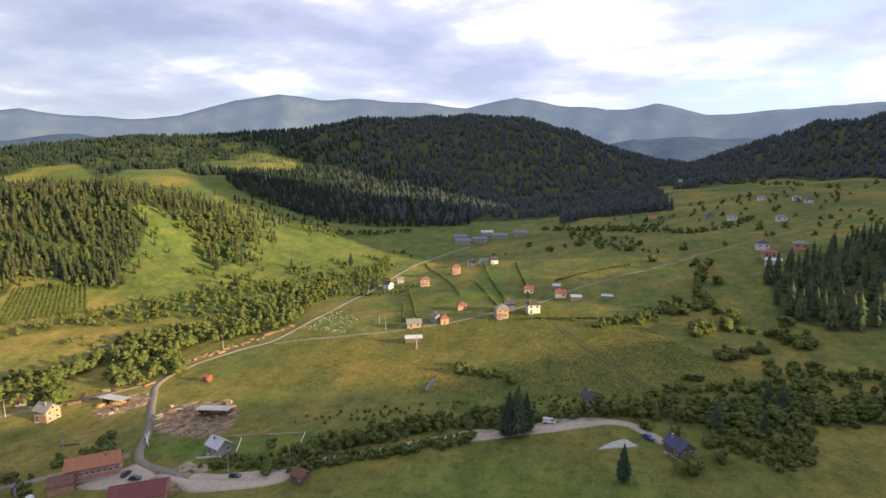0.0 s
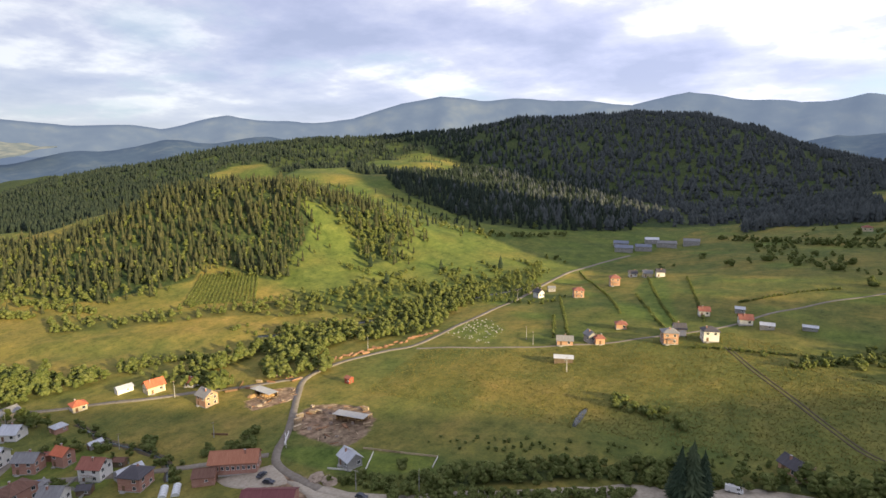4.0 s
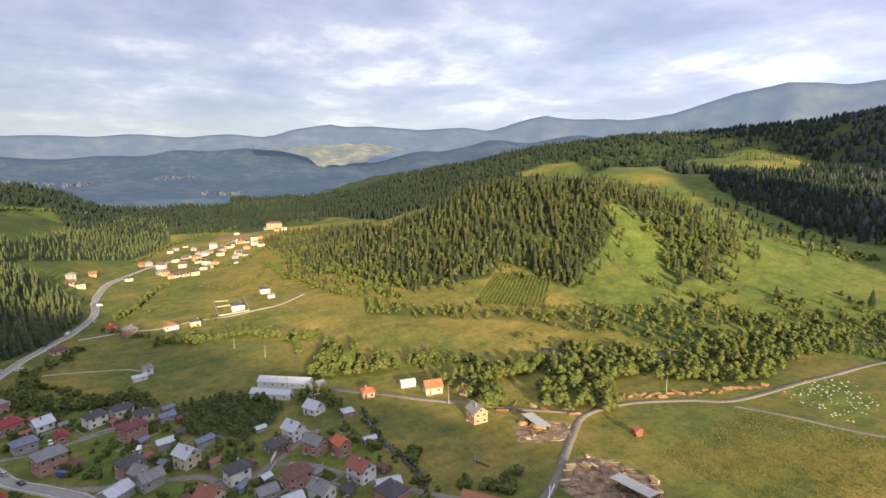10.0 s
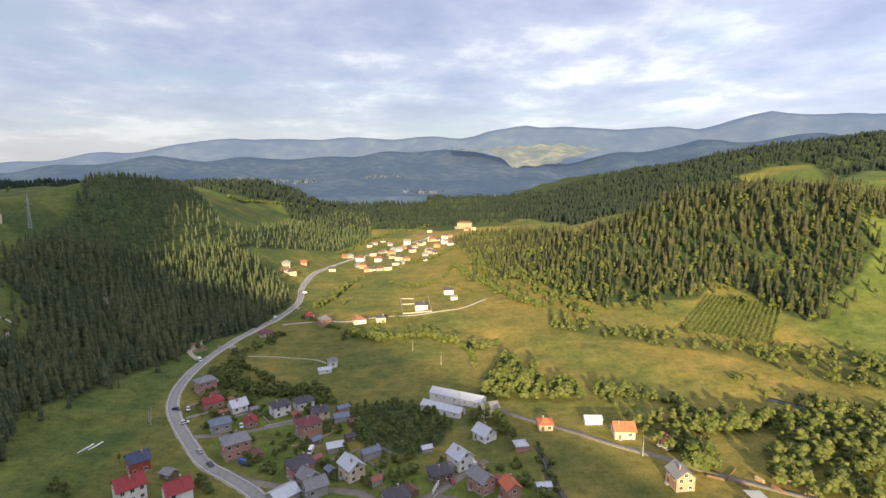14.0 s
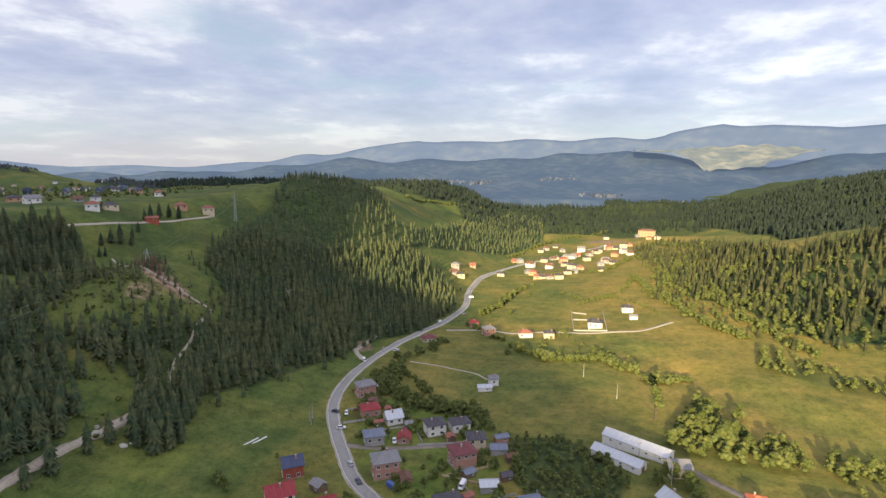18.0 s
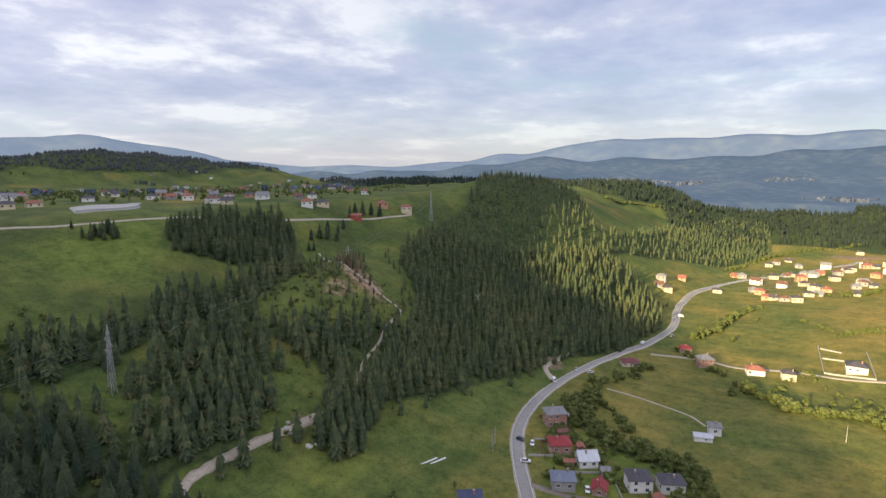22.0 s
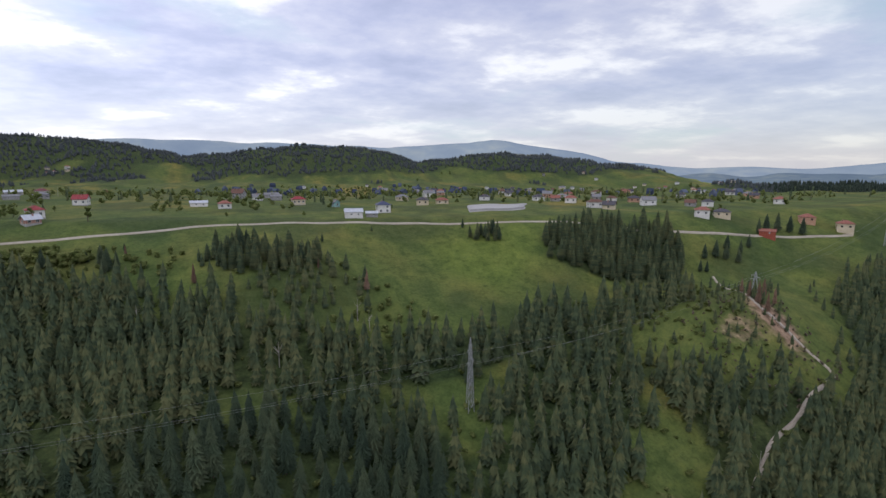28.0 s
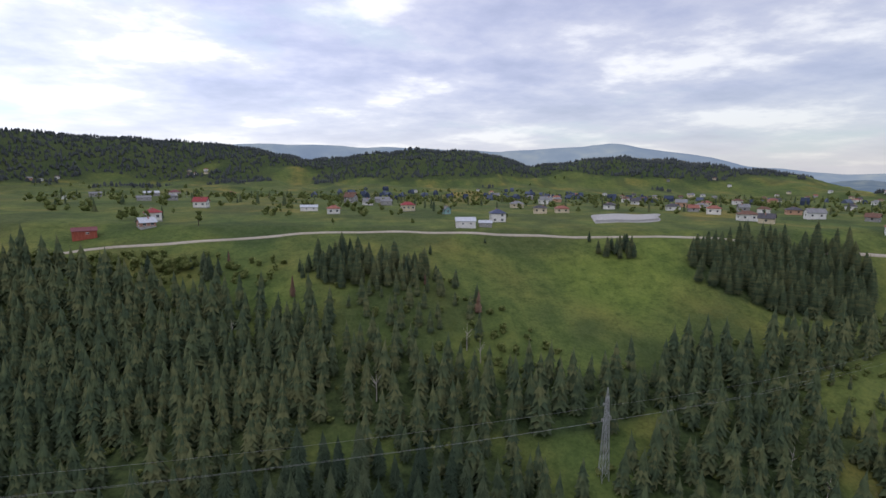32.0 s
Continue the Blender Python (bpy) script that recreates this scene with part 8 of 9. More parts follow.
broadleaf(70, 340, 7, 2, "sunlit bush on the rough terrace", 230)
broadleaf(52, 359, 8, 2, "sunlit bush on the rough terrace", 231)
broadleaf(46, 349, 8, 2, "sunlit bush on the rough terrace", 232)
broadleaf(58, 308, 8, 2, "sunlit bush on the rough terrace", 233)
broadleaf(61, 308, 8, 2, "sunlit bush on the rough terrace", 234)
broadleaf(55, 304, 7, 1, "sunlit bush on the rough terrace", 235)
broadleaf(70, 314, 9, 0, "sunlit bush on the rough terrace", 236)
broadleaf(76, 326, 10, 0, "sunlit bush on the rough terrace", 237)
broadleaf(28, 326, 5, 0, "sunlit bush on the rough terrace", 238)
broadleaf(15, 328, 4, 1, "sunlit bush on the rough terrace", 239)
broadleaf(7, 324, 4, 1, "sunlit bush on the rough terrace", 240)
broadleaf(2, 317, 4, 2, "sunlit bush on the rough terrace", 241)
broadleaf(-9, 328, 3, 1, "sunlit bush on the rough terrace", 242)
broadleaf(44, 248, 5, 2, "sunlit bush on the rough terrace", 243)
broadleaf(47, 248, 5, 2, "sunlit bush on the rough terrace", 244)
broadleaf(42, 249, 4, 2, "sunlit bush on the rough terrace", 245)
broadleaf(61, 274, 7, 1, "sunlit bush on the rough terrace", 246)
broadleaf(64, 272, 7, 0, "sunlit bush on the rough terrace", 247)
broadleaf(-36, 240, 3, 2, "sunlit bush on the rough terrace", 248)
broadleaf(-34, 244, 3, 2, "sunlit bush on the rough terrace", 249)
broadleaf(-49, 247, 4, 0, "sunlit bush on the rough terrace", 250)
broadleaf(-47, 248, 4, 1, "sunlit bush on the rough terrace", 251)
broadleaf(-54, 251, 4, 0, "sunlit bush on the rough terrace", 252)
broadleaf(-59, 256, 4, 0, "sunlit bush on the rough terrace", 253)
broadleaf(-44, 245, 3, 2, "sunlit bush on the rough terrace", 254)
broadleaf(-63, 257, 4, 0, "sunlit bush on the rough terrace", 255)
broadleaf(-26, 210, 3, 0, "sunlit bush on the rough terrace", 256)


def hedge(name, line, low, high, gap, label, seed, jitter=1.5):
    """A row of bushes along a line of the plan."""
    r = np.random.RandomState(seed)
    p = [(q.x + r.normal(0, jitter), q.y + r.normal(0, jitter)) for q in flow(line, gap) if r.uniform() > 0.12]
    return wood(name, np.array(p), low, high, BUSHY_FAR if max(abs(q[1] - 40) for q in line) > 300 else BUSHY, LEAF, label, "hedge", seed=seed)


hedge("hedge", [(-470, 53), (-440, 77), (-445, 97), (-449, 110), (-430, 124), (-412, 136), (-424, 155)], 4, 9, 2.6, "sunlit hedge across the dry meadow", 100)
hedge("hedge", [(-564, 165), (-612, 150), (-636, 129), (-601, 103)], 2, 4, 3, "low hedge curving over the dry meadow", 103)
hedge("hedge", [(-726, 166), (-609, 179), (-537, 191), (-491, 208)], 4, 9, 3.2, "tree belt running down the knoll", 104)
hedge("hedge", [(-749, 199), (-607, 214), (-497, 224), (-454, 236)], 4, 8, 3.5, "young tree belt on the knoll's shoulder", 105)
hedge("hedge", [(-96, 446), (-75, 391), (-61, 359)], 1.0, 2.5, 0.9, "dark hedge between two terrace fields", 106, 0.35)
hedge("hedge", [(-105, 533), (-74, 420), (-54, 364)], 1.0, 2.5, 0.9, "dark hedge beside the bright field", 107, 0.35)
hedge("hedge", [(-152, 436), (-122, 362), (-107, 324)], 1.0, 2.7, 0.9, "dark hedge below the orange house", 108, 0.35)
hedge("hedge", [(-133, 371), (-116, 324)], 1.0, 2.5, 0.9, "short dark hedge on the terrace", 109, 0.35)
hedge("hedge", [(-73, 797), (15, 710), (80, 686)], 5, 9, 5, "dark tree row on the upper terrace", 110)
hedge("hedge", [(-42, 329), (-7, 332), (17, 330)], 1.0, 2.5, 0.9, "scrub along the terrace edge", 111, 0.35)
hedge("hedge", [(-364, 415), (-274, 428), (-256, 457)], 3, 6, 4, "tree row on the meadow's rim", 112)
hedge("hedge", [(-350, 599), (-294, 646), (-242, 720)], 5, 10, 5, "tree row under the saddle wood", 113)
hedge("hedge", [(-408, -8), (-367, 20), (-356, 40)], 3, 6, 3, "dark hedge behind the village", 114)
hedge("hedge", [(-40, -252), (-59, -253), (-81, -250), (-100, -247)], 4, 9, 4, "dark scrub under the plateau road", 115)
hedge("hedge", [(-185, -246), (-200, -242), (-212, -222)], 1.5, 4, 4, "scrub at the top of the wood", 116)
hedge("hedge", [(63, 242), (77, 241), (91, 246)], 3, 6, 3.5, "shaded hedge along the eastern lane", 117)
hedge("hedge", [(-335, -1038), (-415, -1099), (-330, -565)], 4, 8, 7, "far tree row on the plateau", 118)
hedge("hedge", [(-779, -997), (-581, -486), (-601, -322)], 4, 8, 9, "far tree row between the plateau houses", 119)
hedge("hedge", [(-565, 18), (-598, 31), (-668, 44), (-690, 56)], 4, 8, 3.4, "sunlit trees beside the far hamlet road", 120)
hedge("hedge", [(-534, 12), (-503, 29), (-483, 44)], 3, 6, 3, "dark hedge behind the brick house", 121)
hedge("hedge", [(-651, 88), (-617, 116), (-663, 151), (-726, 166)], 2, 5, 3.2, "hedge curving below the far hamlet", 122)
hedge("hedge", [(-912, 17), (-1092, 90), (-1248, 191)], 4, 8, 6, "trees between the far hamlet houses", 123)
hedge("hedge", [(-763, 91), (-788, 145), (-879, 188)], 4, 8, 5, "trees along the edge of the far hamlet", 124)
hedge("hedge", [(-170, 545), (-122, 455), (-92, 383)], 1.0, 2.5, 0.9, "dark hedge between the hamlet plots", 125, 0.35)
hedge("hedge", [(-70, 518), (-51, 424), (-41, 376)], 1.0, 2.5, 0.9, "dark hedge above the white house", 126, 0.35)
hedge("hedge", [(-26, 421), (-2, 447), (31, 466)], 1.0, 2.7, 0.9, "hedge along the upper lane", 127, 0.35)
hedge("hedge", [(24, 329), (35, 335), (43, 344), (53, 353)], 2, 4, 2, "bushy hedge on the shaded terrace", 128)
hedge("hedge", [(52, 345), (65, 339), (78, 334)], 2, 5, 3, "shaded hedge beyond the rough meadow", 129)
hedge("hedge", [(-65, 258), (-55, 251), (-45, 247), (-34, 244)], 1.5, 3, 1.5, "low hedge beside the pond", 130)
hedge("hedge", [(-198, 420), (-166, 408), (-145, 426)], 2, 5, 3, "sunlit bushes beside the river road", 131)
hedge("hedge", [(-326, 193), (-320, 208), (-307, 220)], 3, 7, 3, "sunlit willows beyond the valley lane", 132)
hedge("hedge", [(-465, 70), (-512, 84), (-483, 96), (-463, 129)], 2, 4, 3.5, "bushes along the dry ditch", 133)
hedge("hedge", [(-1129, -194), (-1315, -166), (-1515, -91)], 5, 9, 9, "tree row on the far pasture", 134)

hedge("hedge", [(-389, -13), (-430, -19), (-442, -15), (-451, -10), (-479, 2)], 3, 7, 2.4, "dark broadleaf trees along the main road", 145, 2.2)
hedge("hedge", [(8, 317), (23, 327), (48, 347), (66, 353)], 2, 5, 1.7, "bushy hedge climbing the rough meadow", 135, 1.2)
hedge("hedge", [(70, 313), (81, 309), (90, 300), (98, 292), (104, 285)], 3, 6.5, 2.0, "thick hedge above the brook meadow", 136, 1.8)
hedge("hedge", [(61, 274), (71, 278), (83, 283)], 2.5, 5, 1.8, "broad hedge beyond the rough meadow", 137, 1.6)
hedge("hedge", [(79, 266), (91, 261), (97, 259)], 2.5, 5.5, 1.8, "shaded hedge beside the brook pasture", 138, 1.6)
hedge("hedge", [(82, 465), (75, 415), (66, 378), (70, 355)], 3, 7, 3.0, "dark hedge between the upper pastures", 139, 2.2)
hedge("hedge", [(8, 712), (61, 668), (106, 611), (147, 646), (174, 675)], 4, 8, 3.5, "dark tree row behind the upper terrace", 140, 2.5)
hedge("hedge", [(-35, 797), (-4, 659), (12, 579), (35, 530), (51, 509)], 3, 7, 6.0, "scattered trees across the upper terrace", 141, 6.0)
hedge("hedge", [(210, 1363), (265, 1266), (293, 1118), (331, 1031)], 5, 9, 6.0, "far tree row on the north-eastern upland", 142, 4.0)
wood("scrub", scatter([(44, 209), (57, 232), (88, 237), (71, 187), (58, 184), (51, 192), (43, 196)], 240, 143, 1.8, 0.3), 1.5, 4.5, BUSHY, LEAF, "dense dark scrub beside the brown hut", "bushes", seed=144)

r_garden = random.Random(77)
PLAN = [(o.matrix_world.translation.x, o.matrix_world.translation.y) for o in scene.collection.objects if o.name.split(".")[0] in ("house", "shed", "barn") and not o.parent]
spots = scatter(VILLAGE, 330, 78, 3.2)
for lane in (MAIN_ROAD, VILLAGE_LANE, LOWER_LANE, CROSS_LANE):
    spots = clear_of(spots, lane, 6.5)
k = 0
for px, py in spots:
    if min((px - hx) ** 2 + (py - hy) ** 2 for hx, hy in PLAN) > 36 and k < 130:
        k += 1
        broadleaf(px, py, r_garden.uniform(2, 6.5), r_garden.randrange(3), r_garden.choice(("small fruit tree in a village garden", "dark green garden bush behind the houses")), 500 + k)


# ---- yards of the village ----
TIN = [SILVER, SLATE, RUST, DARK_ROOF, BLUE_ROOF, BROWN]
r_yard = random.Random(44)
inside = [p for p in PLAN if in_poly(np.array([p[0]]), np.array([p[1]]), VILLAGE)[0]]
taken = list(PLAN)
for hx, hy in inside:
    for tries in range(2):
        a, d = r_yard.uniform(0, 6.283), r_yard.uniform(8, 13)
        px, py = hx + d * math.cos(a), hy + d * math.sin(a)
        free = min((px - qx) ** 2 + (py - qy) ** 2 for qx, qy in taken) > 42
        lanes = min(float(along(np.array([px]), np.array([py]), [(*q, 0) for q in ln])[0][0]) for ln in (MAIN_ROAD, VILLAGE_LANE, LOWER_LANE, CROSS_LANE))
        if free and lanes > 5:
            taken.append((px, py))
            roof = r_yard.choice(TIN)
            house(round(px, 1), round(py, 1), r_yard.choice((-62, 28, -45, 40)), r_yard.uniform(3.5, 6), r_yard.uniform(2.8, 4), r_yard.uniform(2, 2.6), "gable", r_yard.choice((GREY_WALL, TIMBER, TIMBER, BRICK)), roof, "small outbuilding behind the village houses", plain=True)

# ---- planted rows ----
def planted_rows():
    """Rows of young bushes on the sloping plot."""
    a, b, c, d = [Vector(p) for p in ORCHARD]
    rows = 17
    forms = [leafy_form(80 + k, 20, 3, 0.62, 0.0) for k in range(3)]
    for k in range(rows):
        u = (k + 0.5) / rows
        p, q = a.lerp(d, u), b.lerp(c, u)
        n = int((q - p).length / 1.5)
        places = np.array([tuple(p.lerp(q, (i + 0.5) / n)) for i in range(n)])
        wood("planted_row", places, 1.9, 2.7, forms, LEAF, "row of young green bushes on the slope", "crop row", seed=90 + k)["group"] = "planted rows"


planted_rows()

# ---- pylons and cables ----
STEEL = material("galvanised_steel", [(0.30, 0.31, 0.31), (0.42, 0.43, 0.43), (0.54, 0.55, 0.54)], 1.5, 0.55, 0.5, fine=12)
WIRE = material("cable", [(0.22, 0.23, 0.23), (0.3, 0.31, 0.31), (0.38, 0.39, 0.39)], 0.2, 0.6, 0.4)


def beams_mesh(name, pairs, thick, mat):
    """Square bars between pairs of points, as one mesh."""
    verts, faces = [], []
    for a, b in pairs:
        a, b = Vector(a), Vector(b)
        q = (b - a).to_track_quat("Z", "Y")
        c = len(verts)
        for p in (a, b):
            verts += [tuple(p + q @ Vector((u * thick / 2, v * thick / 2, 0))) for u, v in ((-1, -1), (1, -1), (1, 1), (-1, 1))]
        faces += [(c + k, c + (k + 1) % 4, c + 4 + (k + 1) % 4, c + 4 + k) for k in range(4)] + [(c + 3, c + 2, c + 1, c), (c + 4, c + 5, c + 6, c + 7)]
    me = bpy.data.meshes.new(name)
    me.from_pydata(verts, [], faces)
    me.materials.append(mat)
    me.update()
    return me


ARMS = ((0.80, -1, 1.5), (0.72, 1, 1.7), (0.62, -1, 1.9))


def pylon(x, y, top, yaw):
    z = height(x, y)
    tall = top - z
    base = new("pylon")
    base.matrix_world = pose(x, y, z, 0, 0, yaw)

    def half(f):
        return 1.15 * (1 - f) + 0.28 * f if f < 0.9 else 0.28 * (1 - (f - 0.9) / 0.1) + 0.03

    lv = [0, 0.12, 0.24, 0.36, 0.47, 0.57, 0.66, 0.74, 0.82, 0.9, 1.0]
    for u, v in ((-1, -1), (1, -1), (1, 1), (-1, 1)):
        knee = (u * half(0.9), v * half(0.9), tall * 0.9)
        placed("leg", beams_mesh("leg", [((u * half(0), v * half(0), -0.6), knee)], 0.16, STEEL), base)
        placed("peak", beams_mesh("peak", [(knee, (u * 0.03, v * 0.03, tall))], 0.12, STEEL), base)
    ring4 = ((-1, -1), (1, -1), (1, 1), (-1, 1))
    for f, g in zip(lv[:-1], lv[1:]):
        bars = []
        for (u, v), (p, q) in zip(ring4, ring4[1:] + ring4[:1]):
            bars += [((u * half(f), v * half(f), tall * f), (p * half(g), q * half(g), tall * g)), ((p * half(f), q * half(f), tall * f), (u * half(g), v * half(g), tall * g)), ((u * half(g), v * half(g), tall * g), (p * half(g), q * half(g), tall * g))]
        placed("bracing", beams_mesh("bracing", bars, 0.08, STEEL), base)
    for f, sgn, reach in ARMS:
        zz = tall * f
        h = half(f)
        arm = placed("crossarm", beams_mesh("crossarm", [((0, -h, zz), (sgn * (reach + 0.5), 0, zz + 0.1)), ((0, h, zz), (sgn * (reach + 0.5), 0, zz + 0.1)), ((0, 0, zz + 0.9), (sgn * (reach + 0.5), 0, zz + 0.1))], 0.1, STEEL), base)
        placed("insulator", boxes_mesh("insulator", [(sgn * (reach + 0.5) - 0.07, sgn * (reach + 0.5) + 0.07, -0.07, 0.07, zz - 0.9, zz + 0.1)], CONCRETE), arm)
    return tagged(base, "grey lattice steel pylon standing among the spruces", "pylon", "pylons of the line")


PYLONS = [(-560, -212, 92), (-410, -184, 62), (-234, -149, 57.6), (20, -127, 64)]
for (px, py, pz), (qx, qy, qz) in zip(PYLONS, PYLONS[1:] + PYLONS[-2:-1]):
    pylon(px, py, pz, math.degrees(math.atan2(qy - py, qx - px)) % 180 + 90)


def cable(name, a, b, sag, thick, label):
    """A sagging wire between two holds."""
    a, b = Vector(a), Vector(b)
    pts = [a.lerp(b, i / 28) - Vector((0, 0, 4 * sag * (i / 28) * (1 - i / 28))) for i in range(29)]
    return tagged(new(name, beams_mesh(name, list(zip(pts, pts[1:])), thick, WIRE)), label, "cable")


for (px, py, pz), (qx, qy, qz) in zip(PYLONS, PYLONS[1:]):
    line = Vector((qx - px, qy - py)).normalized()
    side = Vector((-line.y, line.x))
    for f, sgn, reach in ARMS:
        ends = []
        for ex, ey, ez in ((px, py, pz), (qx, qy, qz)):
            g = height(ex, ey)
            ends.append((ex + side.x * sgn * (reach + 0.5), ey + side.y * sgn * (reach + 0.5), g + (ez - g) * f - 0.85))
        cable("power_cable", ends[0], ends[1], 4.0, 0.03, "thin grey power cable sagging between the pylons")


def pole(x, y, tall, yaw):
    base = new("utility_pole")
    base.matrix_world = pose(x, y, height(x, y), 0, 0, yaw)
    placed("shaft", trunk_like(tall), base)
    placed("crossarm", beams_mesh("crossarm", [((-0.8, 0, tall - 0.5), (0.8, 0, tall - 0.5))], 0.12, WOODEN), base)
    for u in (-0.7, 0, 0.7):
        placed("insulator", boxes_mesh("insulator", [(u - 0.05, u + 0.05, -0.05, 0.05, tall - 0.45, tall - 0.2)], CONCRETE), base)
    return tagged(base, "pale concrete utility pole with a short crossarm", "utility pole", "utility poles")


def trunk_like(tall):
    if "shaft%d" % tall not in bpy.data.meshes:
        me = trunk_mesh("shaft%d" % tall, 0.17, tall, 0, 3)
        me.materials[0] = CONCRETE
    return bpy.data.meshes["shaft%d" % tall]


pole(-331, -36, 8, 87)
pole(-334, -38, 8, 157)
pole(-362, -87, 8, 45)
pole(-262, 178, 9, 58)
pole(-302, 121, 9, 135)
pole(-123, 310, 8, 85)
pole(-92, 278, 7, 147)
pole(-233, 135, 7, 75)
pole(-206, 160, 7, 58)
pole(-184, 427, 8, 0)
pole(-130, 317, 8, 18)
pole(-216, 275, 8, 150)
pole(-93, 280, 7, 75)
pole(-125, 157, 8, 5)
pole(-105, 166, 8, 115)
pole(-11, -562, 8, 120)
pole(-37, -985, 8, 100)
pole(-133, -721, 8, 10)
pole(428, -1331, 8, 100)
pole(-319, 112, 8, 105)
pole(-337, -38, 8, 178)
pole(-415, 96, 8, 167)
pole(-384, 111, 8, 60)


# ---- timber, stones and yards ----
LOG = material("peeled_logs", [(0.20, 0.10, 0.055), (0.31, 0.17, 0.095), (0.42, 0.26, 0.15)], 0.6, 0.9, fine=5, random_amount=0.3)
SAWN = material("sawn_boards", [(0.30, 0.22, 0.14), (0.42, 0.32, 0.20), (0.54, 0.43, 0.29)], 0.8, 0.85, fine=6, random_amount=0.3)
SAND = material("sawdust", [(0.30, 0.18, 0.08), (0.40, 0.25, 0.12), (0.48, 0.32, 0.17)], 0.3, 1.0, fine=3, bump=0.06)
STONE = material("pale_stone", [(0.30, 0.28, 0.25), (0.42, 0.40, 0.36), (0.54, 0.52, 0.47)], 0.6, 0.95, fine=5, bump=0.04, random_amount=0.2)
log_me = trunk_mesh("log", 0.2, 1.0, 0, 2)
log_me.materials[0] = LOG


def round_log_mesh():
    n = 9
    verts = [(0.5 * sx, 0.17 * math.cos(6.283 * k / n), 0.17 * math.sin(6.283 * k / n)) for sx in (-1, 1) for k in range(n)]
    faces = [(k, (k + 1) % n, n + (k + 1) % n, n + k) for k in range(n)] + [tuple(range(n - 1, -1, -1)), tuple(range(n, 2 * n))]
    me = bpy.data.meshes.new("log")
    me.from_pydata(verts, [], faces)
    me.materials.append(LOG)
    return me


round_log = round_log_mesh()


def log_pile(x, y, yaw, length, wide, rows, seed):
    r = random.Random(seed)
    base = new("log_pile")
    base.matrix_world = pose(x, y, height(x, y), 0, 0, yaw)
    for j in range(rows):
        for k in range(wide - j):
            fat = r.uniform(0.9, 1.35)
            placed("log", round_log, base, pose(r.uniform(-0.4, 0.4), (k - (wide - j - 1) / 2) * 0.42, 0.16 + j * 0.36, 0, r.uniform(-1, 1), r.uniform(-3, 3)) @ Matrix.Diagonal((length * r.uniform(0.85, 1.1), fat, fat, 1)))
    return tagged(base, "pile of peeled orange-brown logs on the ground", "log pile", "log piles")


board_me = boxes_mesh("board_stack_layer", [(-1.7, 1.7, -0.55, 0.55, 0, 0.2)], SAWN)


def board_stack(x, y, yaw, layers, seed):
    r = random.Random(seed)
    base = new("board_stack")
    base.matrix_world = pose(x, y, height(x, y), 0, 0, yaw)
    for k in range(layers):
        placed("board_layer", board_me, base, pose(r.uniform(-0.15, 0.15), r.uniform(-0.08, 0.08), k * 0.24, 0, 0, r.uniform(-1.5, 1.5)))
    return tagged(base, "stack of pale sawn boards in the yard", "board stack", "board stacks")


def mound(name, x, y, wide, tall, mat, label, seed, category):
    """A heap with a lumpy outline."""
    bm = bmesh.new()
    bmesh.ops.create_icosphere(bm, subdivisions=3, radius=1.0)
    for v in bm.verts:
        n = noise.fractal(v.co * 2.1 + Vector((seed, seed * 2, 0)), 1.0, 2.0, 3)
        v.co *= 1 + 0.28 * n
        v.co.z = max(v.co.z, -0.25)
        v.co.x, v.co.y, v.co.z = v.co.x * wide, v.co.y * wide * 0.75, v.co.z * tall
    me = bpy.data.meshes.new(name)
    bm.to_mesh(me)
    bm.free()
    me.materials.append(mat)
    ob = new(name, me)
    ob.matrix_world = pose(x, y, height(x, y), 0, 0, seed * 40)
    return tagged(ob, label, category)


mound("sawdust_pile", -219, 201, 4.2, 2.0, SAND, "orange-brown heap of sawdust beside the shed", 1, "heap")
mound("sawdust_pile", -225, 196, 2.6, 1.1, SAND, "low orange heap of sawdust", 2, "heap")
RUBBLE = material("brown_rubble", [(0.20, 0.15, 0.11), (0.30, 0.24, 0.18), (0.42, 0.35, 0.28)], 0.8, 1.0, fine=5, bump=0.06)
mound("earth_mound", -143, 156.5, 3.6, 1.5, RUBBLE, "brown heap of rubble beside the road", 3, "heap")
mound("earth_mound", -137, 157, 3.4, 1.3, RUBBLE, "small heap of rubble beside the road", 4, "heap")
for k, (px, py, wd, tl) in enumerate(((-276, -103, 1.7, 1.2), (-279, -105, 1.2, 0.9), (-277.5, -92, 1.8, 1.1), (-281, -91, 1.0, 0.8), (-254, -99, 1.0, 0.7))):
    mound("boulder", px, py, wd, tl, STONE, "pale grey boulder in the forest clearing", 5 + k, "boulder")["group"] = "boulders"
plank_me = boxes_mesh("plank", [(-0.5, 0.5, -0.13, 0.13, -0.03, 0.03)], SAWN)
SCRAP = material("weathered_scrap", [(0.16, 0.13, 0.11), (0.28, 0.22, 0.18), (0.42, 0.36, 0.30)], 0.6, 0.9, fine=4, random_amount=0.4)
scrap_me = boxes_mesh("scrap_crate", [(-0.5, 0.5, -0.4, 0.4, 0, 0.12), (-0.5, 0.5, -0.4, -0.34, 0.12, 0.7), (-0.5, 0.5, 0.34, 0.4, 0.12, 0.7), (-0.5, -0.44, -0.34, 0.34, 0.12, 0.7), (0.44, 0.5, -0.34, 0.34, 0.12, 0.6)], SCRAP)


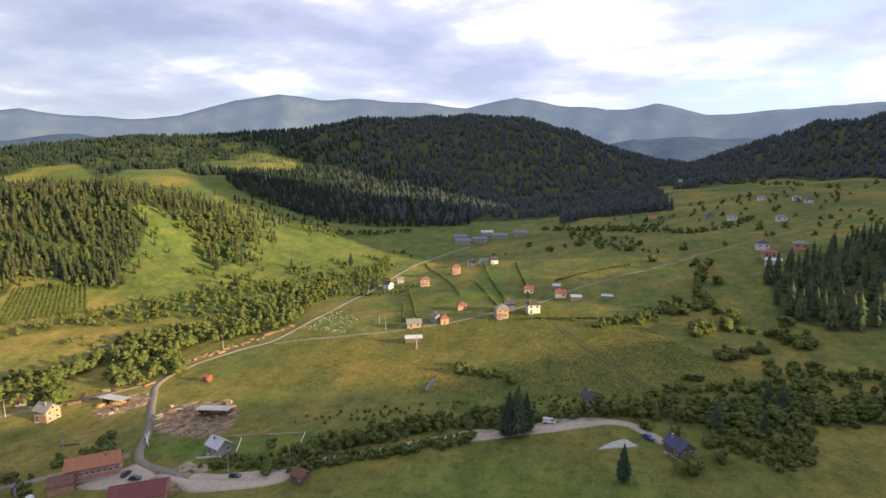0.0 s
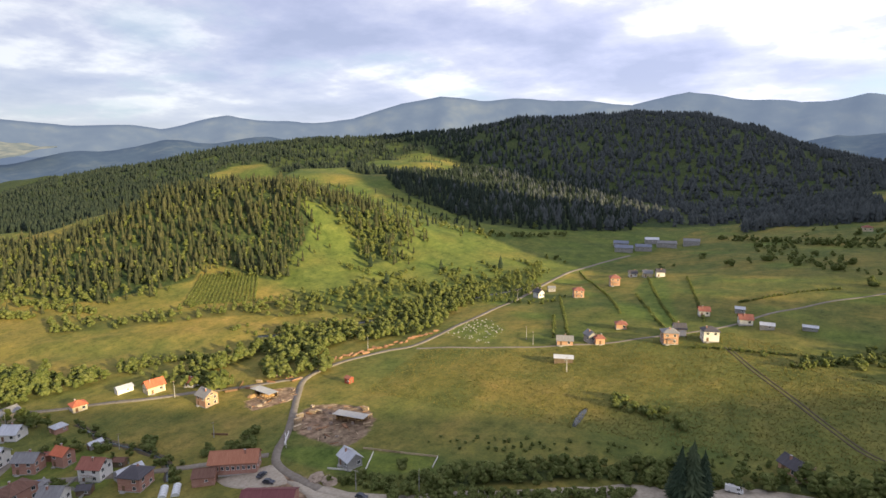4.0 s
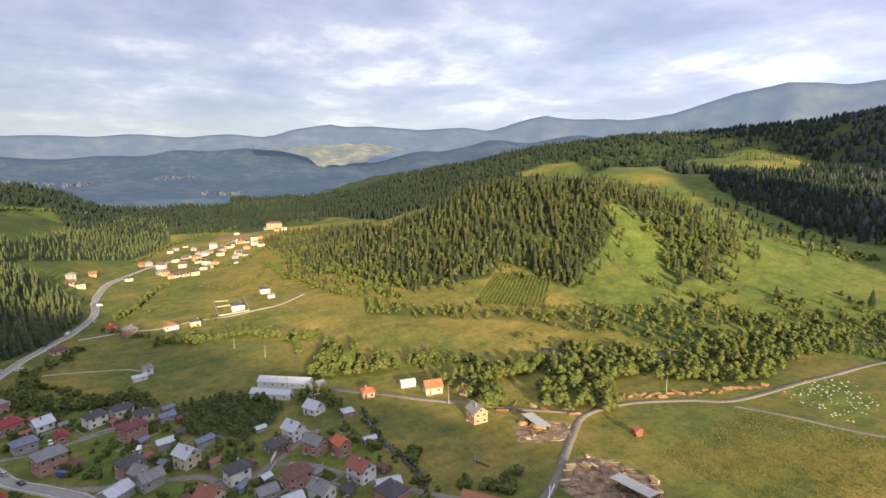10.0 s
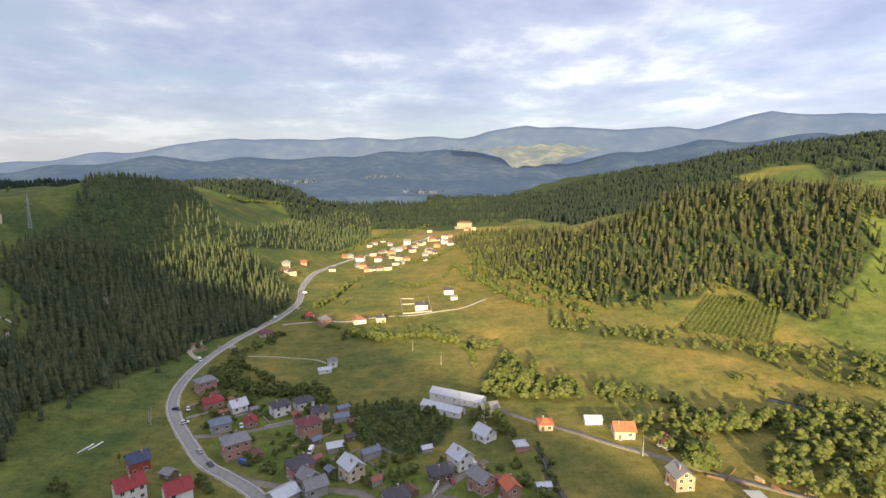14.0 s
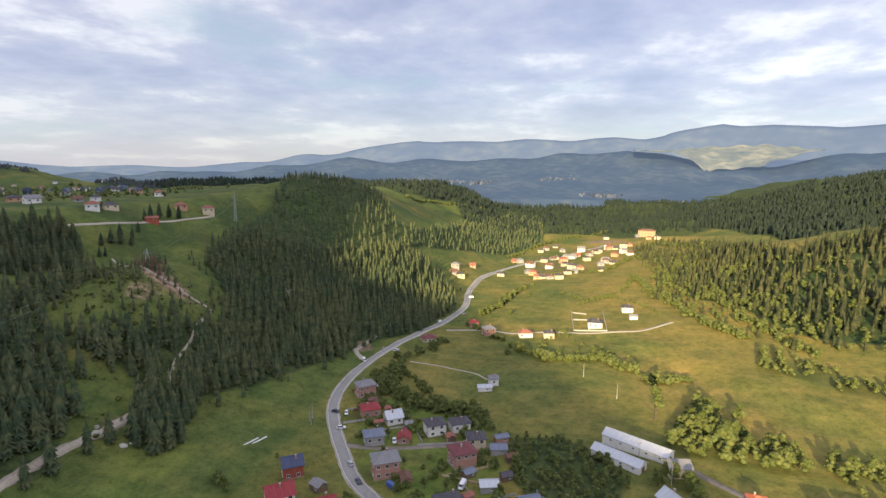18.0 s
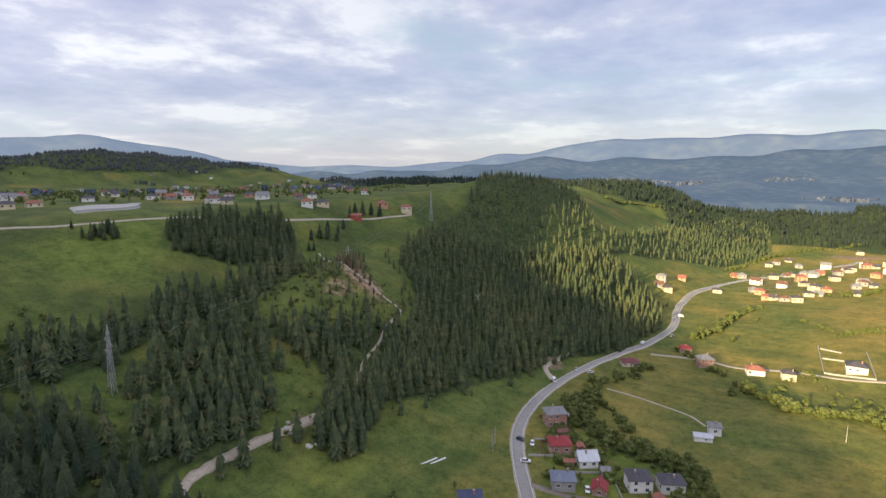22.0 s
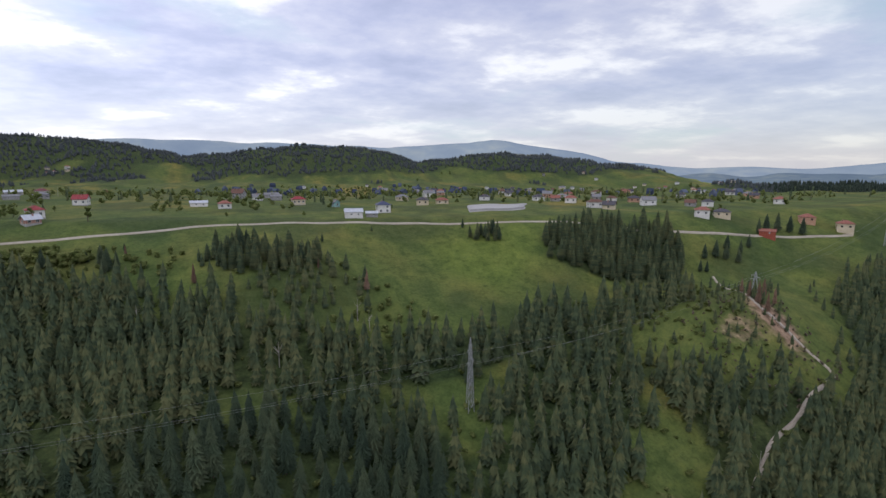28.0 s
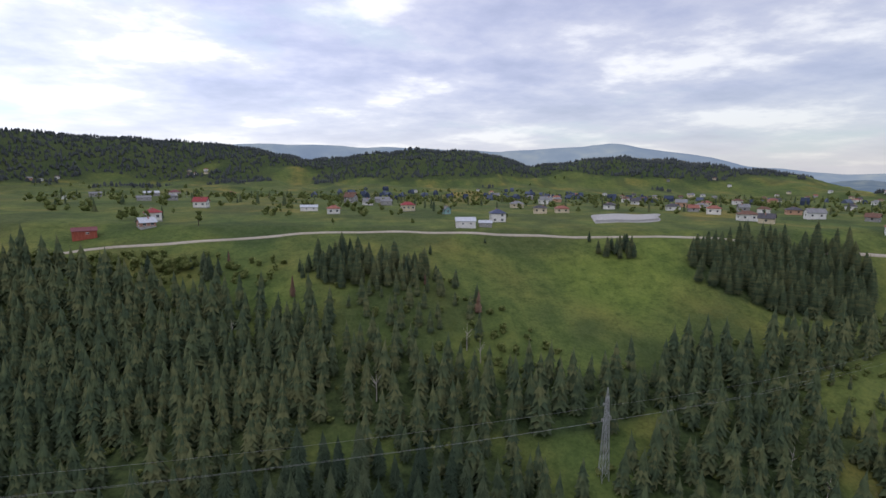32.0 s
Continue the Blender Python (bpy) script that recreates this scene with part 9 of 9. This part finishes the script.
def litter_yard(poly, logs, planks, scraps, seed):
    """Single logs, planks and crates lying about a yard."""
    r = random.Random(seed)
    main = r.uniform(0, 180)
    spots = scatter(poly, logs + planks + scraps, seed, 0.9)
    for k, (px, py) in enumerate(spots):
        z = height(px, py)
        turn = main + r.choice((0, 0, 0, 90)) + r.gauss(0, 14)
        if k < logs:
            fat, ln = r.uniform(0.5, 1.1), r.uniform(1.8, 4.2)
            ob = new("log", round_log)
            ob.matrix_world = pose(px, py, z + 0.15 * fat, 0, r.uniform(-2, 2), turn) @ Matrix.Diagonal((ln, fat, fat, 1))
            tagged(ob, "peeled orange-brown log lying on bare soil", "log", "loose logs")
        elif k < logs + planks:
            ob = new("plank", plank_me)
            ob.matrix_world = pose(px, py, z + r.uniform(0.06, 0.3), r.uniform(-6, 6), r.uniform(-3, 3), turn) @ Matrix.Diagonal((r.uniform(1.4, 3.4), r.uniform(0.7, 1.6), 1.5, 1))
            tagged(ob, "pale sawn plank thrown down in the yard", "plank", "loose planks")
        else:
            ob = new("crate", scrap_me)
            ob.matrix_world = pose(px, py, z, 0, 0, turn) @ Matrix.Diagonal((r.uniform(0.8, 2.2), r.uniform(0.8, 1.8), r.uniform(0.6, 1.4), 1))
            tagged(ob, "weathered open crate among the timber", "crate", "crates of the yards")


litter_yard(TIMBER_YARD, 22, 26, 16, 131)
litter_yard(SAND_YARD, 14, 20, 10, 132)


def open_shed(x, y, yaw, long, deep, tall, label):
    """A saw shed open to the front: posts, beams, lean-to roof, boarded back."""
    base = new("open_shed")
    base.matrix_world = pose(x, y, height(x, y), 0, 0, yaw)
    a, b = long / 2, deep / 2
    n = int(long // 3)
    for k in range(n + 1):
        u = -a + long * k / n
        for v, h in ((-b, tall + 0.5), (b, tall)):
            placed("post", boxes_mesh("post", [(u - 0.1, u + 0.1, v - 0.1, v + 0.1, -0.8, h)], TIMBER), base)
    placed("front_beam", boxes_mesh("front_beam", [(-a, a, -b - 0.09, -b + 0.09, tall + 0.5, tall + 0.7)], TIMBER), base)
    placed("back_wall", boxes_mesh("back_wall", [(-a, a, b - 0.05, b + 0.05, -0.6, tall)], TIMBER), base)
    placed("side_wall", boxes_mesh("side_wall", [(-a - 0.05, -a + 0.05, -b * 0.3, b, -0.6, tall)], TIMBER), base)
    o = 0.6
    verts = [(sx * (a + o), sy * (b + o), (tall + 0.7 if sy < 0 else tall + 0.1) + dz) for dz in (0, 0.12) for sx, sy in ((-1, -1), (1, -1), (1, 1), (-1, 1))]
    mesh_ob("roof", verts, [(3, 2, 1, 0), (4, 5, 6, 7), (0, 1, 5, 4), (1, 2, 6, 5), (2, 3, 7, 6), (3, 0, 4, 7)], SHED_ROOF, base)
    for k in range(int(long)):
        u = -a + (k + 0.5)
        verts = [(u + e, sy * (b + o), (tall + 0.7 if sy < 0 else tall + 0.1) + dz) for dz in (0.1, 0.19) for e, sy in ((-0.06, -1), (0.06, -1), (0.06, 1), (-0.06, 1))]
        mesh_ob("roof_rib", verts, [(3, 2, 1, 0), (4, 5, 6, 7), (0, 1, 5, 4), (1, 2, 6, 5), (2, 3, 7, 6), (3, 0, 4, 7)], SHED_ROOF, base)
    return tagged(base, label, "shed")


SHED_ROOF = roof_material("weathered_zinc_sheet", (0.24, 0.25, 0.265), (0.40, 0.41, 0.42), 0.6)
open_shed(-161, 196, 12, 14, 5, 2.6, "open saw shed with a weathered zinc roof")
open_shed(-220, 199, -2, 13, 5, 2.6, "open sawmill shed beside the sawdust")
log_pile(-168, 185, 60, 5, 3, 2, 1)
log_pile(-160, 191, 150, 4, 4, 2, 2)
log_pile(-183, 193, 10, 3, 4, 2, 3)
log_pile(-231, 213, 10, 5, 4, 2, 4)
log_pile(-236, 203, 20, 4, 4, 2, 5)
log_pile(-226, 222, 80, 6, 3, 2, 6)
log_pile(-220, 221, 80, 6, 3, 2, 7)
log_pile(-223, 250, 22, 4, 4, 2, 8)
log_pile(-223, 254, 121, 4, 3, 2, 9)
log_pile(-220, 255, 93, 3, 3, 3, 10)
log_pile(-220, 260, 25, 4, 5, 2, 11)
log_pile(-219, 262, 104, 5, 5, 2, 12)
log_pile(-216, 263, 105, 5, 4, 2, 13)
log_pile(-216, 268, 88, 5, 5, 2, 14)
log_pile(-212, 268, 66, 4, 7, 2, 15)
log_pile(-213, 274, 54, 4, 4, 2, 16)
log_pile(-212, 277, 2, 4, 5, 3, 17)
log_pile(-209, 278, 45, 3, 3, 3, 18)
log_pile(-207, 281, 113, 4, 6, 3, 19)
log_pile(-206, 285, 42, 3, 3, 2, 20)
log_pile(-206, 290, 63, 3, 3, 3, 21)
log_pile(-202, 290, 99, 3, 5, 2, 22)
log_pile(-200, 293, 107, 4, 3, 3, 23)
log_pile(-201, 300, 38, 4, 7, 2, 24)
log_pile(-200, 303, 42, 4, 4, 3, 25)
log_pile(-198, 306, 25, 3, 5, 2, 26)
log_pile(-196, 309, 109, 4, 5, 2, 27)
log_pile(-194, 312, 28, 3, 3, 2, 28)
log_pile(-194, 318, 33, 3, 7, 2, 29)
board_stack(-181, 184, 75, 10, 30)
board_stack(-177, 180, 75, 8, 31)
board_stack(-184, 188, 75, 8, 32)
board_stack(-182, 194, 10, 6, 33)
board_stack(-180, 196, 5, 5, 34)
board_stack(-162, 207, 5, 7, 35)
board_stack(-156, 202, 80, 5, 36)
board_stack(-238, 211, 15, 5, 37)
board_stack(-234, 220, 15, 4, 38)
board_stack(-152, 196, 60, 4, 39)

stone_mes = []
for k in range(4):
    bm = bmesh.new()
    bmesh.ops.create_icosphere(bm, subdivisions=1, radius=1.0)
    for v in bm.verts:
        v.co *= 1 + 0.3 * noise.noise(v.co * 1.7 + Vector((k * 9, 0, 0)))
        v.co.z *= 0.7
    me = bpy.data.meshes.new("stone")
    bm.to_mesh(me)
    bm.free()
    me.materials.append(STONE)
    stone_mes.append(me)
r_stone = random.Random(12)
for px, py in scatter(CUT_FIELD, 110, 71, 0.8, 0.4):
    ob = new("stone", r_stone.choice(stone_mes))
    k = r_stone.uniform(0.2, 0.55)
    ob.matrix_world = pose(px, py, height(px, py) + 0.15 * k, 0, 0, r_stone.uniform(0, 360)) @ Matrix.Diagonal((k * 1.3, k, k, 1))
    tagged(ob, "pale field stone lying in the cut grass", "stone", "stones of the cut field")

WHITE_PAINT = material("white_paint", [(0.66, 0.66, 0.64), (0.74, 0.74, 0.72), (0.8, 0.8, 0.78)], 1.0, 0.5)
for px, py in ((-306, -53), (-309, -50.5)):
    ob = new("white_beam", beams_mesh("white_beam", [((-4, 0, 0), (4, 0, 0.1))], 0.45, WHITE_PAINT))
    ob.matrix_world = pose(px, py, height(px, py) + 0.3, 0, 0, 158)
    tagged(ob, "long white beam lying on the shaded meadow", "beam", "white beams")


# ---- vehicles ----
TYRE = material("tyre_rubber", [(0.015, 0.015, 0.015), (0.025, 0.025, 0.025), (0.04, 0.04, 0.04)], 3, 0.9)
PAINTS = {n: material("car_paint_" + n, [tuple(v * 0.9 for v in c), c, tuple(min(1, v * 1.1) for v in c)], 0.5, 0.3, spec=0.5) for n, c in (("white", (0.7, 0.7, 0.7)), ("silver", (0.4, 0.41, 0.43)), ("dark", (0.04, 0.045, 0.06)), ("red", (0.35, 0.03, 0.03)), ("blue", (0.05, 0.1, 0.3)))}
LAMP = material("lamp_glass", [(0.5, 0.5, 0.48), (0.6, 0.6, 0.58), (0.7, 0.7, 0.68)], 4, 0.15)


def prism(name, profile, half, mat, taper=1.0):
    """A body from a side profile, narrowed towards its top."""
    n = len(profile)
    top = max(p[1] for p in profile)
    low = min(p[1] for p in profile)
    verts = []
    for sgn in (-1, 1):
        for px, pz in profile:
            k = 1 - (1 - taper) * (pz - low) / (top - low)
            verts.append((px, sgn * half * k, pz))
    faces = [tuple(range(n)), tuple(range(2 * n - 1, n - 1, -1))] + [(k, n + k, n + (k + 1) % n, (k + 1) % n) for k in range(n)]
    me = bpy.data.meshes.new(name)
    me.from_pydata(verts, [], faces)
    me.materials.append(mat)
    me.update()
    return me


def wheel_mesh(name, rad, half, mat):
    n = 14
    verts = [(rad * math.cos(6.283 * k / n), sy * half, rad * math.sin(6.283 * k / n)) for sy in (-1, 1) for k in range(n)]
    faces = [(k, n + k, n + (k + 1) % n, (k + 1) % n) for k in range(n)] + [tuple(range(n)), tuple(range(2 * n - 1, n - 1, -1))]
    me = bpy.data.meshes.new(name)
    me.from_pydata(verts, [], faces)
    me.materials.append(mat)
    return me


tyre_me, rim_me = wheel_mesh("tyre", 0.32, 0.1, TYRE), wheel_mesh("rim", 0.19, 0.11, STEEL)
CAR_BODY = [(-2.1, 0.3), (2.1, 0.3), (2.15, 0.6), (2.0, 0.8), (1.0, 0.92), (-1.9, 0.95), (-2.15, 0.75)]
CAR_CABIN = [(-1.75, 0.93), (1.0, 0.93), (0.35, 1.42), (-1.3, 1.45)]
VAN_BODY = [(-2.5, 0.35), (2.5, 0.35), (2.55, 0.9), (2.1, 1.15), (1.55, 2.05), (-2.45, 2.15), (-2.5, 1.0)]


def vehicle(x, y, yaw, paint, label, van=False, lift=0.3):
    base = new("van" if van else "car")
    base.matrix_world = pose(x, y, height(x, y) + lift, 0, 0, yaw)
    body = placed("body", prism("body", VAN_BODY if van else CAR_BODY, 0.9, PAINTS[paint], 0.92), base)
    if van:
        placed("windscreen", prism("windscreen", [(1.62, 1.98), (2.12, 1.2), (2.15, 1.22), (1.66, 2.0)], 0.8, GLASS), base)
        for sy in (-1, 1):
            placed("side_window", boxes_mesh("side_window", [(0.7, 1.5, sy * 0.86 - 0.02, sy * 0.86 + 0.02, 1.25, 1.85)], GLASS), base)
    else:
        cabin = placed("cabin", prism("cabin", CAR_CABIN, 0.8, GLASS, 0.82), base)
        placed("roof", prism("roof", [(-1.32, 1.44), (0.36, 1.41), (0.3, 1.47), (-1.26, 1.5)], 0.66, PAINTS[paint], 1.0), cabin)
    for u in (-1.3, 1.35):
        for v in (-0.85, 0.85):
            tyre = placed("wheel", tyre_me, base, pose(u, v, 0.32))
            placed("rim", rim_me, tyre)
    for v in (-0.6, 0.6):
        placed("headlight", boxes_mesh("headlight", [(2.08, 2.17, v - 0.16, v + 0.16, 0.6, 0.74)], LAMP), base)
    return tagged(base, label, "van" if van else "car", "parked and passing cars")


vehicle(-299, -4, -145, "silver", "silver car driving on the grey road")
vehicle(-286, 4, -145, "dark", "dark car on the main road")
vehicle(-345, -29, 80, "dark", "dark car in the bend")
vehicle(-329, -20, 110, "white", "white car in the bend")
vehicle(-529, -12, 165, "white", "white van parked at the bend", van=True)
vehicle(-449, -27, 150, "white", "white car at the road bend")
vehicle(-561, 3, 160, "silver", "silver car at the far bend")
vehicle(-629, 0, 100, "white", "white van on the far road", van=True)
vehicle(-120, 154, 10, "dark", "dark car on the gravel bend")
vehicle(-162, 148, 100, "dark", "dark car in the works yard")
vehicle(-156, 146, 20, "dark", "dark car beside the hall")
vehicle(-289, 44, -10, "white", "white van in the dirt yard", van=True)
vehicle(-284, 18, 60, "blue", "blue and white truck cab in the yard", van=True)
vehicle(-254, 99, 20, "red", "red car beside the lane")
vehicle(-232, 106, -20, "blue", "blue car on the lane")
vehicle(-344, -23, 20, "white", "white car in the drive")
vehicle(-322, 8, 20, "white", "white car in the garden drive")
vehicle(-14, 205, 5, "white", "white van on the gravel road", van=True)
vehicle(22, 198, -40, "blue", "small blue car on the farm lane")
vehicle(-423, -41, 30, "white", "white van on the main road", van=True)
vehicle(-449, -36, 20, "silver", "silver car on the main road")


# ---- greenhouses, walls and fences ----
FILM = material("greenhouse_film", [(0.52, 0.55, 0.55), (0.62, 0.65, 0.65), (0.72, 0.74, 0.74)], 0.4, 0.4, fine=3)


def tunnel(x, y, yaw, length, rad, label):
    base = new("greenhouse")
    base.matrix_world = pose(x, y, height(x, y), 0, 0, yaw)
    n = 10
    prof = [(rad * math.cos(math.pi * k / n), rad * 0.9 * math.sin(math.pi * k / n)) for k in range(n + 1)]
    verts = [(sx * length / 2, py, pz) for sx in (-1, 1) for py, pz in prof]
    m = n + 1
    mesh_ob("cover", verts, [(k, k + 1, m + k + 1, m + k) for k in range(n)] + [tuple(range(n, -1, -1)), tuple(range(m, 2 * m))], FILM, base)
    for u in np.linspace(-length / 2, length / 2, 6):
        placed("hoop", beams_mesh("hoop", [((u, a[0] * 1.01, a[1] * 1.01), (u, b[0] * 1.01, b[1] * 1.01)) for a, b in zip(prof, prof[1:])], 0.06, STEEL), base)
    return tagged(base, label, "greenhouse", "greenhouses")


def wall_line(name, line, tall, thick, mat, label, category="wall"):
    """A low wall or board fence, piece by piece along its line."""
    base = new(name)
    pts = [Vector((*p, height(*p))) for p in line]
    base.matrix_world = Matrix.Translation(pts[0])
    for a, b in zip(pts, pts[1:]):
        a, b = a - pts[0], b - pts[0]
        n = max(1, int((b - a).length / 4))
        for k in range(n):
            p, q = a.lerp(b, k / n), a.lerp(b, (k + 1) / n)
            zp = height(p.x + pts[0].x, p.y + pts[0].y) - pts[0].z
            zq = height(q.x + pts[0].x, q.y + pts[0].y) - pts[0].z
            s = Vector((-(q - p).y, (q - p).x)).normalized() * thick / 2
            verts = [(v.x + e * s.x, v.y + e * s.y, zz + dz) for v, zz in ((p, zp), (q, zq)) for e in (-1, 1) for dz in (-0.4, tall)]
            mesh_ob("panel", verts, [(0, 1, 5, 4), (2, 6, 7, 3), (1, 3, 7, 5), (0, 4, 6, 2), (0, 2, 3, 1), (4, 5, 7, 6)], mat, base)
    return tagged(base, label, category)


tunnel(-186, 125, 140, 7, 1.4, "white plastic tunnel greenhouse in a garden")
tunnel(-183, 128, 140, 7, 1.4, "white plastic tunnel greenhouse in a garden")
tunnel(59, -494, 60, 7, 3.0, "white film dome over a hay stack")
tunnel(-269, 109, 10, 9, 1.6, "low film tunnel behind the brick house")
wall_line("garden_wall", [(-577, 95), (-519, 95), (-513, 119), (-570, 121)], 1.0, 0.3, CONCRETE, "pale concrete wall around the villa's plot", "wall")
wall_line("garden_wall", [(-549, 96), (-544, 107)], 0.9, 0.3, CONCRETE, "pale concrete dividing wall in the villa's plot", "wall")
wall_line("garden_wall", [(-571, 96), (-562, 107)], 0.9, 0.3, CONCRETE, "pale concrete garden wall beside the villa", "wall")
wall_line("garden_wall", [(-307, -319), (-357, -335)], 1.6, 0.5, CONCRETE, "long unfinished concrete foundation wall", "wall")
pad("pavement_slab", [(-305, -315), (-317, -345), (-330, -372), (-358, -379), (-386, -385), (-370, -358), (-355, -332), (-330, -324)], CONCRETE, 0.3, "long pale concrete building platform", "platform")
pad("pavement_small_slab", [(4, 188), (7, 191.5), (10, 194), (14, 196), (16, 194), (18, 192), (11, 190)], CONCRETE, 0.25, "small pale concrete slab in the grass", "platform")
wall_line("garden_wall", [(-246, 91), (-255, 95), (-269, 106)], 1.6, 0.25, WHITE, "white yard wall along the lane", "wall")
wall_line("garden_wall", [(-229, 80), (-241, 90), (-246, 93)], 1.0, 0.2, CONCRETE, "low concrete wall along the garden", "wall")
wall_line("garden_wall", [(-223, 90), (-226, 99), (-236, 109)], 1.0, 0.2, CONCRETE, "low concrete wall round the brick house", "wall")
wall_line("fence", [(-141, 180), (-125, 183), (-110, 186)], 0.7, 0.1, SAWN, "pale board fence behind the lawn", "fence")
wall_line("fence", [(-129, 166), (-135, 179)], 0.9, 0.15, WHITE, "white fence beside the grey house", "fence")
wall_line("fence", [(-110, 186), (-108, 179)], 0.8, 0.12, WHITE, "white fence at the end of the lawn", "fence")
wall_line("fence", [(-144, 163), (-138, 165), (-130, 166)], 0.7, 0.12, WHITE, "low white fence in front of the grey house", "fence")
wall_line("garden_wall", [(-178, 174), (-170, 167)], 1.2, 0.25, WHITE, "white parapet beside the valley road", "wall")
wall_line("fence", [(6, 227), (8, 228)], 0.8, 0.12, SAWN, "pale rail fence beside the hut", "fence")
wall_line("fence", [(5, 224), (10, 217)], 0.8, 0.12, SAWN, "pale rail fence below the hut", "fence")
wall_line("fence", [(2, 217), (6, 219)], 0.8, 0.12, SAWN, "pale rail fence in front of the hut", "fence")
wall_line("garden_wall", [(-334, -21), (-342, -7), (-346, -5)], 1.0, 0.2, CONCRETE, "pale garden wall beside the road", "wall")
wall_line("garden_wall", [(-320, 19), (-324, 37), (-326, 42)], 1.0, 0.2, CONCRETE, "pale garden wall in the village", "wall")
wall_line("garden_wall", [(-349, -24), (-353, -14)], 1.0, 0.2, CONCRETE, "pale wall beside the red-roofed house", "wall")
wall_line("garden_wall", [(-296, 35), (-292, 50), (-297, 59)], 0.8, 0.3, SAWN, "unfinished yellow wall of the building site", "wall")
wall_line("garden_wall", [(-178, 176), (-172, 168)], 1.2, 0.2, WHITE, "white parapet of the road bridge", "wall")
wall_line("fence", [(-209, 161), (-202, 164)], 0.9, 0.1, WOODEN, "short wooden fence in the field", "fence")
wall_line("fence", [(-244, 194), (-240, 199), (-247, 208)], 1.0, 0.1, WOODEN, "wooden fence of the sawmill", "fence")

# ---- garden fences of the village ----
for k, (hx, hy) in enumerate(inside):
    turn = radians(r_yard.choice((-62, 28, -60, 30)))
    c, s = math.cos(turn), math.sin(turn)
    u, v = r_yard.uniform(6.5, 8.5), r_yard.uniform(7, 10)
    ring4 = [(hx + a * u * c - b * v * s, hy + a * u * s + b * v * c) for a, b in ((-1, -1), (1, -1), (1, 1), (-1, 1))]
    first_side = r_yard.randrange(4)
    line = [ring4[(first_side + i) % 4] for i in range(r_yard.choice((2, 3, 3)))]
    lanes = min(float(along(np.array([p[0]]), np.array([p[1]]), [(*q, 0) for q in ln])[0][0]) for p in line for ln in (MAIN_ROAD, VILLAGE_LANE, LOWER_LANE, CROSS_LANE))
    if lanes > 3.5:
        mat, word = r_yard.choice(((CONCRETE, "low concrete garden wall round a plot"), (WOODEN, "brown board fence round a garden"), (SAWN, "pale board fence round a garden"), (CONCRETE, "grey block wall beside a yard")))
        wall_line("fence", line, r_yard.uniform(0.8, 1.3), 0.14, mat, word, "fence")


# ---- the works up the valley and the far town ----
for k, (px, py, ln, dp, roof_mat) in enumerate(((-158, 672, 20, 11, BLUE_ROOF), (-140, 690, 18, 10, BLUE_ROOF), (-168, 700, 17, 10, BLUE_ROOF), (-120, 725, 22, 10, SLATE), (-95, 745, 18, 10, SLATE), (-140, 740, 16, 9, SILVER))):
    house(px, py, 12 + 5 * (k % 2), ln, dp, 5, "gable", GREY_WALL, roof_mat, "low factory hall with a %s roof" % ("blue" if roof_mat == BLUE_ROOF else "grey"), plain=True)


def far_town(name, places, mat, label, seed):
    """Specks of houses in the hazy plain, walls and roofs in one mesh."""
    r = random.Random(seed)
    verts, faces = [], []
    for px, py, pz in places:
        a, w, h = r.uniform(0, 3.14), r.uniform(3, 6), r.uniform(2, 5)
        c, s = math.cos(a), math.sin(a)
        b = len(verts)
        pts = [(-w, -w * 0.7, -12), (w, -w * 0.7, -12), (w, w * 0.7, -12), (-w, w * 0.7, -12), (-w, -w * 0.7, h), (w, -w * 0.7, h), (w, w * 0.7, h), (-w, w * 0.7, h), (-w, 0, h + 4), (w, 0, h + 4)]
        verts += [(px + u * c - v * s, py + u * s + v * c, pz + z) for u, v, z in pts]
        faces += [tuple(b + i for i in f) for f in ((0, 1, 5, 4), (1, 2, 6, 9, 5), (2, 3, 7, 6), (3, 0, 4, 8, 7), (4, 5, 9, 8), (6, 7, 8, 9))]
    return tagged(mesh_ob(name, verts, faces, mat), label, "houses", kind="stuff")


# Dim bluish stops put the haze of the far plain into the walls.
TOWN_WALL = material("hazy_far_plaster", [(0.035, 0.048, 0.08), (0.06, 0.078, 0.12), (0.10, 0.12, 0.17)], 0.01, 0.95, fine=0.05, random_amount=0.5, island=True)
r_town = random.Random(91)
spots = []
# clusters of the far town: bearing, its spread, range, how many
for core, reach, deep, count in ((102.8, 1.2, 3010, 40), (99, 1.4, 2930, 60), (95.8, 1.0, 2900, 40), (91, 1.6, 2985, 60), (88.5, 1.0, 3015, 36), (84.4, 1.3, 2490, 40), (77.4, 0.8, 2240, 26)):
    for k in range(count):
        b, d = radians(core + r_town.gauss(0, reach)), deep + r_town.gauss(0, 26)
        px, py = HUB[0] - math.sin(b) * d, HUB[1] + math.cos(b) * d
        f = max(0.0, 1 - (3600 - d) / 1500)
        crest = float(np.interp(math.degrees(b), [c[0] for c in MID_CREST], [c[1] for c in MID_CREST]))
        spots.append((px, py, max(height(px, py), -22 + (crest + 22) * f ** 2.2)))
far_town("far_town", spots, TOWN_WALL, "hazy houses of the town in the far plain", 92)
spots = []
for k in range(90):
    b, d = radians(r_town.uniform(128, 178)), r_town.uniform(760, 1250)
    px, py = HUB[0] - math.sin(b) * d, HUB[1] + math.cos(b) * d
    spots.append((px, py, height(px, py)))
far_town("far_hamlet", spots, TOWN_WALL, "scattered far houses beyond the plateau fields", 93)
